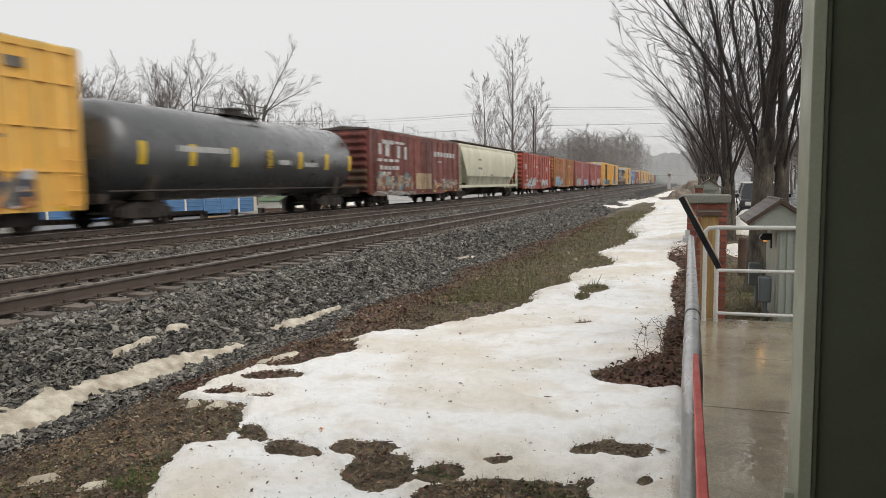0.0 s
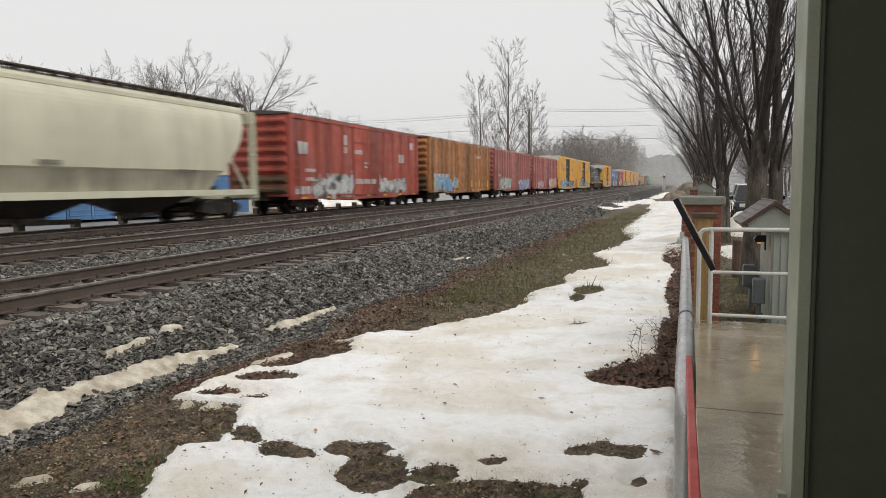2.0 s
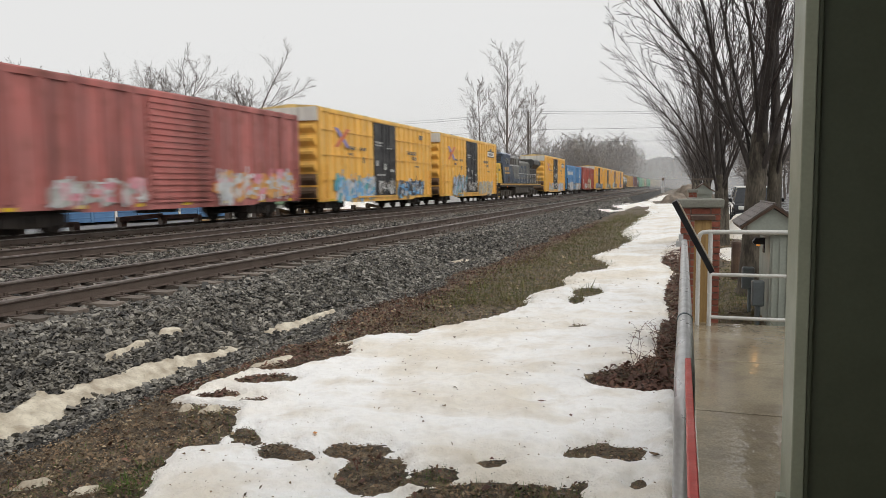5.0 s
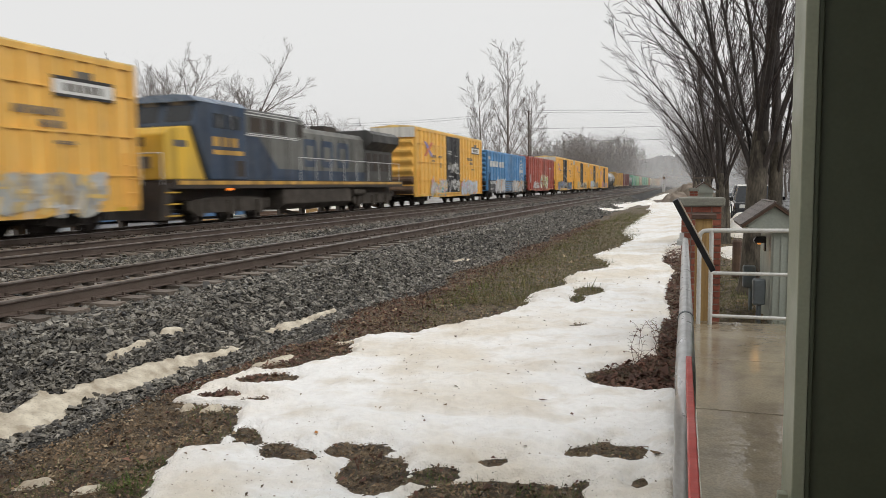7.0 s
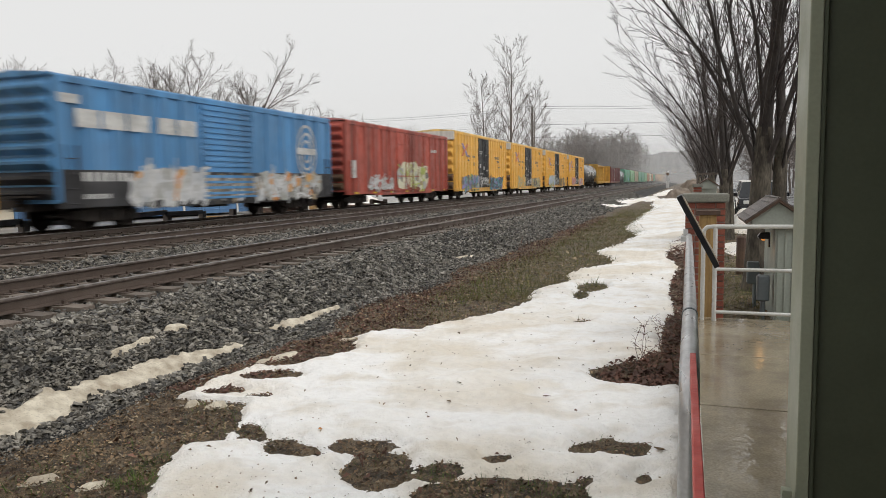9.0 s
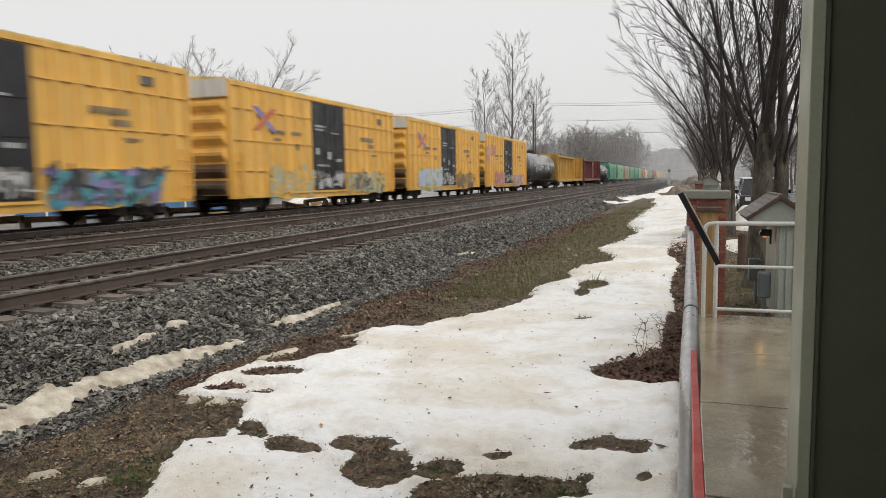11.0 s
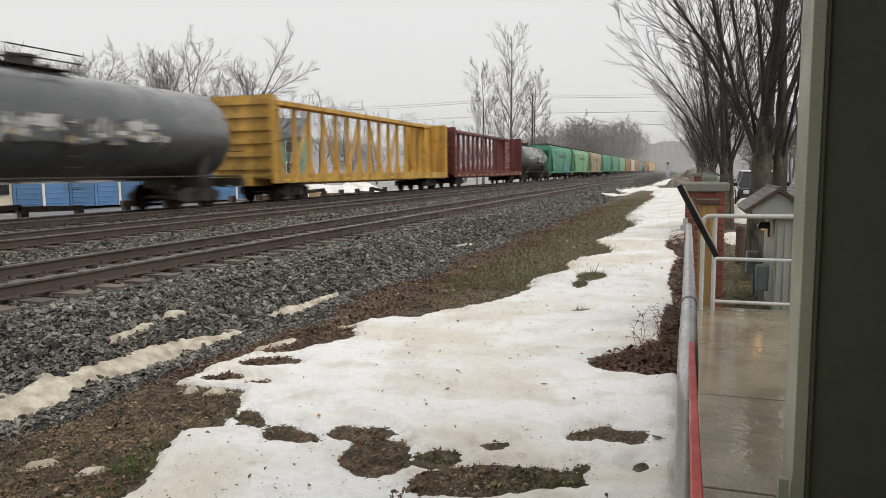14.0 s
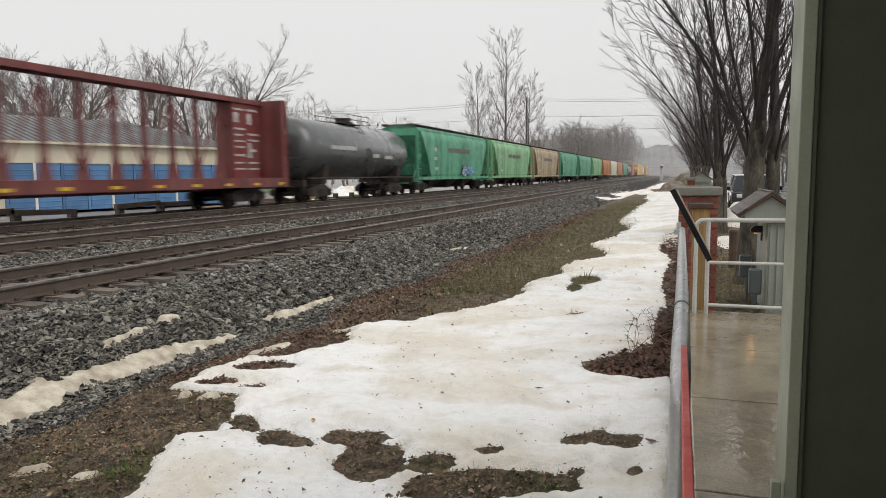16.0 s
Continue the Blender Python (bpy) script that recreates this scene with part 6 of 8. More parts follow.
for f0, f1 in ((0.040, 0.095), (0.102, 0.160), (0.167, 0.225), (0.250, 0.305), (0.312, 0.370)):
    part("letter_bar", Geo().box(HALF + 0.072, HALF + 0.077, at(f0), at(f1), 2.98, 3.50), ["white_mark"], c, "white brand lettering drawn as plain bars")
g = Geo()
for k, rr in ((0, 0.95), (1, 0.68), (2, 0.42)):
    n = 28
    v = [(HALF + 0.074 + 0.0005 * k, at(0.855) + q * math.cos(2 * math.pi * i / n) * 0.9, 2.75 + q * 1.25 * math.sin(2 * math.pi * i / n)) for q in (rr, rr - 0.09) for i in range(n)]
    g.add(v, [(i, (i + 1) % n, n + (i + 1) % n, n + i) for i in range(n)])
g.box(HALF + 0.072, HALF + 0.077, at(0.80), at(0.91), 2.62, 2.9)
part("emblem", g, ["white_mark"], c, "pale round emblem of rings and a bar")
part("plate", Geo().box(HALF + 0.072, HALF + 0.077, at(0.005), at(0.05), 3.62, 3.88), ["white_mark"], c)
graffiti(c, at(0.165), at(0.40), 0.62, 2.05, (W_, W_, G_, "white_mark", O_, W_), 91, 5)
graffiti(c, at(0.40), at(0.60), 0.72, 1.75, (G_, W_, "tan", "dark_mark"), 93, 5)
graffiti(c, at(0.60), at(0.93), 0.62, 1.95, (G_, O_, "tan", "dark_mark", W_), 92, 6)
marks(c, [(at(0.05), 1.45, 1.1, 0.26, 4), (at(0.125), 1.45, 0.7, 0.26, 3), (at(0.05), 0.95, 1.0, 0.14, 5)], "white_mark")
c, h = boxcar(234.6, 250.4, 4.48, "red", "red boxcar with a pale graffiti figure by its door", ribs=14, door=(0.42, 0.64), door_kind="plug", sill=0.72, roof="red_faded")
at = lambda f: -h + 2 * h * f
graffiti(c, at(0.16), at(0.37), 0.85, 1.8, (G_, W_, "red", W_), 95, 4)
graffiti(c, at(0.42), at(0.73), 0.9, 2.7, ("grey_hopper", "tan", G_, "dark_mark", L_G), 96, 3)
marks(c, [(at(0.03), 1.6, 0.8, 0.9, 1), (at(0.78), 3.3, 1.2, 0.2, 6)], "white_mark")
yellow_boxcar(252.3, 267.8, ("paint_purple", T_, G_, L_G, "dark_mark"), 101, cross=True)
yellow_boxcar(270.0, 285.5, ("paint_mint", G_, "yellow_pale", "paint_mint", "yellow"), 106, cross=True, second=("paint_mint", "yellow_pale", G_, "dark_mark"))
yellow_boxcar(287.8, 303.3, ("paint_pale_blue", L_G, "paint_pale_blue", W_), 111, cross=True, z_top=2.2, second=("yellow_dull", "dark_mark", "yellow_dull", "dark_mark"))
c, h = yellow_boxcar(305.5, 321.0, (P_, B_, O_, W_, "paint_red"), 116, cross=True, second=(G_, "paint_red", W_, "yellow_pale", P_))
graffiti(c, -h + 0.1, -h + 1.0, 2.5, 4.2, (P_, W_, P_, G_), 118, 1)
tank_car(321.9, 338.6, "black tank car with pale graffiti along its side", radius=1.62, mid=2.62, strips=False)
graffiti(TRAIN[-1][0], -4.5, 3.5, 2.1, 2.9, ("black_tank", "dark_mark", "black_tank", "tan", "white_mark"), 121, 6).location.x += 0.02
centerbeam(340.6, 363.1, "yellow_dull", "empty yellow centerbeam flatcar", brace=0.075, panels=1.0)
c, h = centerbeam(364.9, 387.2, "maroon", "empty maroon centerbeam flatcar with white lettering", panels=2.0)
marks(c, [(h - 2.15, z, w_, hh_, n_) for z, w_, hh_, n_ in ((4.0, 0.7, 0.08, 6), (3.5, 0.35, 0.4, 1), (3.2, 0.75, 0.08, 6), (2.95, 0.6, 0.08, 5), (2.7, 0.75, 0.07, 7), (2.45, 0.7, 0.08, 5), (2.1, 0.75, 0.1, 6), (1.8, 0.6, 0.07, 5), (1.55, 0.7, 0.07, 6))], "white_mark", 0.325)
marks(c, [(h - 1.2, z, w_, hh_, n_) for z, w_, hh_, n_ in ((4.0, 0.75, 0.1, 5), (3.45, 0.3, 0.45, 1), (3.0, 0.8, 0.08, 7), (2.75, 0.8, 0.08, 6), (2.05, 0.28, 0.62, 1), (2.3, 0.75, 0.12, 1), (1.8, 0.75, 0.08, 7), (1.55, 0.7, 0.07, 6))], "white_mark", 0.325)
tank_car(388.6, 402.6, "short black tank car with a dull grimy shell", radius=1.5, mid=2.55, strips=False)
far_cars = [("hopper", "green", 19.0), ("hopper", "green_light", 19.2), ("hopper", "tan", 19.2), ("hopper", "green", 19.0), ("hopper", "green", 19.0), ("hopper", "green_light", 19.0), ("hopper", "orange", 19.0), ("hopper", "grey_hopper", 19.0),
            ("hopper", "orange", 19.0), ("hopper", "green", 19.0), ("tank", "", 17.5), ("boxcar", "orange", 17.8), ("tank", "", 17.5), ("boxcar", "yellow", 17.8), ("boxcar", "yellow", 17.8), ("hopper", "grey_hopper", 19.0), ("boxcar", "brown", 17.8), ("boxcar", "yellow", 17.8)]
NAMES = {"green": "green", "green_light": "light green", "tan": "tan", "orange": "dull orange", "grey_hopper": "pale grey", "yellow": "yellow", "brown": "rusty brown"}
s = 403.2
for kind, colour, pitch in far_cars:
    if kind == "hopper":
        c, h = hopper(s, s + pitch - 0.8, colour, NAMES[colour] + " covered hopper car in a long row of hoppers", top=4.6, rounded=False)
        if s < 410:
            graffiti(c, 0.6, 3.4, 1.2, 2.1, (B_, W_, B_, K_), 131, 3)
        marks(c, [(-h + 3.2, 2.9, 0.6, 0.25, 3), (-h + 3.2, 2.3, 0.7, 0.2, 4), (-h + 3.4, 1.6, 0.6, 0.2, 4)], "white_mark", 1.56)
        marks(c, [(-h + 6.5, 2.9, 5.5, 0.35, 9)], colour if colour == "grey_hopper" else "dark_mark", 1.56) if s < 450 else None
    elif kind == "tank":
        tank_car(s + 0.4, s + pitch - 0.4, "black tank car with a dull grimy shell", strips=False)
    else:
        boxcar(s + 0.9, s + pitch - 1.0, 4.8 if colour == "yellow" else 4.4, colour, NAMES[colour] + " boxcar far along the train", ribs=12, roof="roof_metal")
    s += pitch


# ---- the shelter, its walkway and railing ----
shelter = thing("shelter", 0.428, 3.02, WALK_Z, "sage-green painted shelter wall with a shade-darkened olive panel", "shelter")
part("wall_panel", Geo().box(0.0465, 2.6, 0.03, 0.25, 0.0, 3.0), ["olive"], shelter, "olive-green wall panel, its shade painted into the colour")
part("end_post", Geo().box(0.0, 0.0465, 0.0, 0.29, 0.0, 3.0), ["sage"], shelter, "sage-green corner post", bevel=0.004)
# the post's shaded front edge, darkened by its colour
part("edge_trim", Geo().box(0.0468, 0.064, 0.006, 0.03, 0.0, 3.0), ["olive"], shelter, "olive edge strip darkened as the shaded face of the post", bevel=0.003)
part("foot_plate", Geo().box(-0.05, -0.014, -0.015, 0.03, 0.0, 0.115), ["sage"], shelter, "short sage-green plate beside the post foot", bevel=0.003)
# side wall, back wall and roof are out of view, added to shade the panel
part("side_wall", Geo().box(2.6, 2.75, -5.5, 0.27, 0.0, 3.0), ["olive"], shelter)
part("unseen_back_wall", Geo().box(0.0, 2.6, -5.6, -5.45, 0.0, 3.0), ["olive"], shelter)
part("roof", Geo().box(-0.12, 3.0, -5.9, 0.6, 3.0, 3.14), ["olive"], shelter, "unseen flat roof added to shade the wall panel")

walkway = thing("walkway", 0, 0, 0, "wet concrete walkway with shallow joints and thin puddles", "walkway")
walkway["kind"] = "structure"
for a, b in ((-3.0, 0.42), (0.43, 1.76), (1.77, 3.1), (3.11, 4.44), (4.45, 5.76), (5.77, 7.36)):
    part("slab", Geo().box(0.09, 2.55, a + 0.004, b - 0.004, -0.42, WALK_Z), ["walk"], walkway, bevel=0.006)
part("slab_base", Geo().box(0.105, 2.5, -3.0, 7.34, -0.9, -0.16), ["concrete"], walkway)

railing = thing("handrail", 0.012, 1.78, WALK_Z, "galvanised pipe handrail along the walkway with a collar joint", "handrail")
rz = 0.885
bend = [(0, 0.10 - 0.10 * math.sin(a), rz - 0.10 + 0.10 * math.cos(a)) for a in (0, 0.4, 0.8, 1.2, math.pi / 2)]
part("top_pipe", Geo().tube([(0.008, 4.47, rz)] + [(0.004, 1.0, rz)] + bend + [(0, 0, 0.3), (0, 0, -0.75)], 0.025, 16), ["galv"], railing, "wet galvanised pipe bent down at its end", smooth=True)
part("collar", Geo().spun_y([(0.80, 0.0245), (0.80, 0.0275), (0.822, 0.0275), (0.822, 0.0245)], 0.003, rz, 18), ["meter_grey"], railing, "dark collar joint", smooth=True)
for y in (1.9, 3.3):
    part("post", Geo().tube([(0.006, y, -0.75), (0.006, y, rz - 0.02)], 0.021, 12), ["galv"], railing, smooth=True)

gate = thing("guard_rail", 0.0, 7.2, WALK_Z, "pale grey pipe guard rail with three bars across the walkway end", "guard rail")
part("top_bar", Geo().tube([(0.155, 0, 0.0), (0.155, 0, 0.84), (0.163, 0, 0.88), (0.19, 0, 0.905), (0.25, 0, 0.91), (1.6, 0, 0.91)], 0.021, 12), ["white_pipe"], gate, "bent pipe that is post and top bar", smooth=True)
part("post", Geo().tube([(0.262, 0, 0.0), (0.262, 0, 0.905)], 0.021, 12), ["white_pipe"], gate, smooth=True)
for z in (0.50, 0.085):
    part("bar", Geo().tube([(0.265, 0.0, z), (1.6, 0.0, z)], 0.017, 12), ["white_pipe"], gate, smooth=True)
part("post", Geo().tube([(1.6, 0, 0.0), (1.6, 0, 0.91)], 0.021, 12), ["white_pipe"], gate, smooth=True)

strip = thing("red_strip", 0.0, 0.4, 0.0, "red painted flat bar beside the handrail", "barrier")
part("bar", Geo().add([(0.013, 1.48, 0.790), (0.027, 1.48, 0.790), (0.031, 0.0, 0.80), (0.0155, 0.0, 0.80), (0.013, 1.48, 0.75), (0.027, 1.48, 0.75), (0.031, 0.0, 0.75), (0.0155, 0.0, 0.75)],
                      [(3, 2, 1, 0), (4, 5, 6, 7), (0, 1, 5, 4), (1, 2, 6, 5), (2, 3, 7, 6), (3, 0, 4, 7)]), ["red_tape"], strip, bevel=0.002)
part("bracket", Geo().box(0.017, 0.023, 1.36, 1.40, 0.70, 0.75), ["galv"], strip)

# sloping information panel at the end of the handrail
panel = thing("information_panel", 0.0, 6.2, 0.0, "black-framed information panel tilted over the handrail end", "sign")
dx, dz = 0.31, -0.59
ln = math.hypot(dx, dz)
ux, uz = dx / ln, dz / ln
nx, nz = -uz, ux
def slope(u, n):
    return (-0.085 + ux * u + nx * n, 1.085 + uz * u + nz * n)
part("frame", Geo().along_y([slope(0, 0), slope(ln, 0), slope(ln, 0.045), slope(0, 0.045)], 0.0, 0.62), ["black_plastic"], panel, bevel=0.004)
part("face", Geo().along_y([slope(0.03, 0.046), slope(ln - 0.03, 0.046), slope(ln - 0.03, 0.05), slope(0.03, 0.05)], 0.03, 0.59), ["panel_face"], panel, "printed tan panel face")
part("bracket", Geo().box(-0.045, 0.03, -0.03, 0.10, 0.72, 0.76).box(-0.025, 0.012, 0.0, 0.04, 0.76, 0.82), ["galv"], panel, "white metal bracket")

# ---- brick pier with a stone cap, and the lumber post before it ----
BRICKS = {}


def brick_mesh(length):
    if length not in BRICKS:
        BRICKS[length] = Geo().box(-length / 2, length / 2, -0.045, 0.045, -0.028, 0.028, 0, 0.004).mesh("brick", "brick")
    return BRICKS[length]


def brick_pier(x, y, base, top, w, label):
    p = thing("brick_pier", x, y, base, label, "pier")
    hh = top - base
    part("core", Geo().box(-w / 2 + 0.012, w / 2 - 0.012, -w / 2 + 0.012, w / 2 - 0.012, 0, hh), ["mortar"], p, "recessed grey mortar")
    n = int(hh / 0.067)
    r = random.Random(5)
    for i in range(n):
        z = 0.033 + i * hh / n
        run = w - 0.10          # each side runs from one corner to the back of the next side's bricks
        cuts = [run] if run < 0.2 else [round(run * 0.64, 4), round(run * 0.36 - 0.01, 4)]
        if i % 2:
            cuts = cuts[::-1]
        for side in range(4):
            u = -w / 2
            for length in cuts:
                mid = (u + length / 2) * (1 if i % 2 else -1)
                m = pose(0, 0, 0, 0, 0, 90 * side) @ pose(mid, -w / 2 + 0.045 + r.uniform(-0.002, 0.002), z)
                part("brick", brick_mesh(length), None, p, at=m)
                u += length + 0.01
    part("cap", Geo().box(-w / 2 - 0.035, w / 2 + 0.035, -w / 2 - 0.035, w / 2 + 0.035, hh, hh + 0.09), ["capstone"], p, "grey stone cap", bevel=0.012)
    return p


brick_pier(0.185, 8.2, -0.55, 0.99, 0.40, "red brick pier with a grey stone cap by the walkway")
brick_pier(0.32, 20.2, -0.55, 0.80, 0.34, "low red brick pier with a grey cap beside the lawn")
brick_pier(0.28, 21.6, -0.55, 1.02, 0.22, "narrow red brick pier farther along the lawn")
lp = thing("lumber_post", 0.20, 7.55, -0.45, "yellow treated lumber post with a dark cap", "post")
part("shaft", Geo().box(-0.08, 0.08, -0.07, 0.07, 0, 1.33), ["lumber"], lp, bevel=0.006)
part("cap", Geo().box(-0.115, 0.115, -0.10, 0.10, 1.33, 1.375), ["lumber_dark"], lp, "dark brown cap", bevel=0.005)

# ---- small gabled kiosks ----
SHINGLE = Geo().box(-0.058, 0.058, -0.07, 0.07, -0.006, 0.006).mesh("shingle", "shingle")


def kiosk(x, y, base, peak, half, depth, body0, body1, label, shingles=True):
    k = thing("kiosk", x, y, base, label, "kiosk")
    eave, top = peak - 0.235 - base, peak - base
    part("body", Geo().box(body0, body1, 0.06, depth - 0.06, 0, eave - 0.06), ["shed_grey"], k, "pale grey-green siding", bevel=0.004)
    for i in range(3):
        xx = body0 + (body1 - body0) * (i + 0.5) / 3
        part("groove_batten", Geo().box(xx - 0.012, xx + 0.012, 0.048, 0.06, 0, eave - 0.06), ["shed_grey"], k)
    part("gable_head", Geo().along_y([(-half + 0.06, eave - 0.07), (half - 0.06, eave - 0.07), (half - 0.06, eave + 0.02), (0, top - 0.03), (-half + 0.06, eave + 0.02)], 0.0, depth), ["shed_grey"], k, "pale grey-green gable")
    ang = math.atan2(top - eave, half)
    for sx in (-1, 1):
        roof = part("roof_slope", Geo().along_y([(0, top - 0.02), (0, top + 0.012), (sx * half, eave + 0.012), (sx * half, eave - 0.02)][::sx], -0.05, depth + 0.05), ["lumber_dark"], k, "brown fascia and roof deck")
        if shingles:
            rows_, cols = 5, int((depth + 0.1) / 0.12)
            L = math.hypot(half, top - eave)
            for i in range(rows_):
                for j in range(cols):
                    u = (i + 0.5) / rows_
                    part("shingle", SHINGLE, None, roof, at=pose(sx * half * u, -0.05 + (j + 0.5) * (depth + 0.1) / cols, top + 0.022 - (top - eave) * u, 0, 0, 0) @ pose(0, 0, 0, 0, sx * math.degrees(ang) - sx * 4, 0) @ pose(0, 0, 0, 0, 0, 0))
    return k


k = kiosk(0.93, 8.3, -0.4, 1.0, 0.32, 1.2, -0.02, 0.2, "pale grey-green kiosk with a brown shingled gable roof")
lamp = thing("wall_lamp", 0.855, 8.5, 0.55, "black wall lamp glowing orange on the kiosk side", "lamp")
part("hood", Geo().along_y([(-0.10, 0.02), (0.015, 0.02), (0.015, 0.09), (-0.08, 0.09), (-0.11, 0.05)], -0.06, 0.06), ["black_plastic"], lamp, bevel=0.006)
part("back_plate", Geo().box(0.0, 0.015, -0.05, 0.05, -0.07, 0.09), ["black_plastic"], lamp)
part("bulb", Geo().box(-0.07, -0.03, -0.025, 0.025, 0.0, 0.018), ["lamp_bulb"], lamp, "glowing orange bulb", bevel=0.008)
glow = bpy.data.lights.new("lamp_glow", "POINT")
glow.energy, glow.color, glow.shadow_soft_size = 0.16, (1.0, 0.52, 0.16), 0.04
new("lamp_glow", glow).location = (0.80, 8.52, 0.48)
mb = thing("meter_box", 0.80, 8.46, -0.4, "grey electrical meter box on a conduit", "meter box")
part("box", Geo().box(-0.055, 0.075, -0.05, 0.06, 0.28, 0.57), ["meter_grey"], mb, bevel=0.02)
part("conduit", Geo().tube([(0.01, 0, 0.0), (0.01, 0, 0.3)], 0.028, 10), ["meter_grey"], mb, smooth=True)
mb2 = thing("meter_box", 0.80, 9.35, -0.4, "small grey electrical box behind the meter", "meter box")
part("box", Geo().box(-0.09, 0.05, -0.05, 0.06, 0.35, 0.62), ["meter_grey"], mb2, bevel=0.015)
part("conduit", Geo().tube([(0, 0, 0.0), (0, 0, 0.36)], 0.022, 10), ["meter_grey"], mb2, smooth=True)
kiosk(0.56, 22.0, -0.45, 1.27, 0.33, 1.2, -0.25, 0.25, "pale grey-green kiosk far along the row of trees", shingles=False)
st = thing("bollard", 0.86, 12.6, -0.36, "short weathered wooden bollard on the lawn", "bollard")
part("shaft", Geo().tube([(0, 0, 0), (0, 0, 0.62), (0, 0, 0.65)], [0.075, 0.075, 0.06], 10), ["lumber_dark"], st)
gatebar = thing("gate_arm", 0.30, 24.0, -0.5, "dark thin signal arm on a post", "post")
part("post", Geo().tube([(0, 0, 0), (0, 0, 2.0)], 0.025, 6), ["pole_wood"], gatebar)
part("arm", Geo().box(0, 0.7, -0.02, 0.02, 1.88, 1.94), ["pole_wood"], gatebar)


# snow banks beyond the walkway
def heap(name, x, y, w, l, hgt, seed, material="snow", label="low bank of old snow on the lawn", category="snow", base=None):
    xs, ys = np.linspace(-1.15, 1.15, 40), np.linspace(-1.15, 1.15, 60)
    def df(u, v):
        return (1 - np.hypot(u, v)) * min(w, l) + 0.16 * min(w, l) * wobble(u * 4, v * 4, 1.2, seed)
    v, f = sheet(xs, ys, lambda u, q: 0 * u)
    d = df(v[:, 0], v[:, 1])
    f = f[(d[f] > -0.05).any(1)]
    p = v.copy()
    p[:, 0], p[:, 1] = x + v[:, 0] * w, y + v[:, 1] * l
    b = ground_z(p[:, 0], p[:, 1]) if base is None else base
    p[:, 2] = b + np.where(d < 0, -0.05, hgt * soft(d / (0.6 * min(w, l))) * (1 + 0.22 * wobble(v[:, 0] * 6, v[:, 1] * 6, 1.0, seed + 1)) - 0.01)
    ob = part(name, array_mesh(name, p, f, [material], None, True), None)
    return tagged(ob, label, category, kind="stuff")


heap("snow_bank", 1.35, 17.0, 0.75, 2.0, 0.10, 3.0)
heap("snow_bank", 2.1, 25.0, 1.1, 4.0, 0.55, 4.0)
heap("snow_bank", 1.55, 10.6, 0.25, 0.9, 0.12, 5.0)
heap("snow_bank", -0.4, 44.0, 2.2, 26.0, 0.18, 6.0)
heap("snow_bank", 3.0, 60.0, 3.0, 22.0, 0.3, 7.0)
heap("snow_bank", -3.2, 104.0, 1.3, 12.0, 0.2, 11.0)
heap("snow_bank", -2.2, 128.0, 2.0, 14.0, 0.25, 12.0)
heap("snow_bank", -3.4, 76.0, 0.8, 8.0, 0.15, 13.0)
heap("spoil_heap", -0.8, 82.0, 1.5, 8.0, 0.9, 8.0, "dirt", "heap of sandy brown spoil beside the tracks", "spoil heap")
heap("spoil_heap", 0.6, 90.0, 2.2, 9.0, 1.5, 9.0, "dirt", "heap of sandy brown spoil beside the tracks", "spoil heap")
scatter("grass", 15000, (0.3, 4.5, 7.4, 30), 0.055, 18, lambda x, y, r: (wobble(x, y, 1.0, 2.0) + r.normal(0, 0.3, len(x)) > -0.5), "grass", "short winter grass and moss beyond the walkway", "grass", True)
scatter("grass", 15000, (0.3, 1.7, 7.4, 14), 0.036, 38, lambda x, y, r: y > 7.45, "grass", "short wet winter grass behind the guard rail", "grass", True)
scatter("dead_leaves", 3500, (0.12, 4.5, 7.4, 22), 0.042, 19, lambda x, y, r: np.ones(len(x), bool), "leaf", "wet dead leaves beyond the walkway", "leaves")


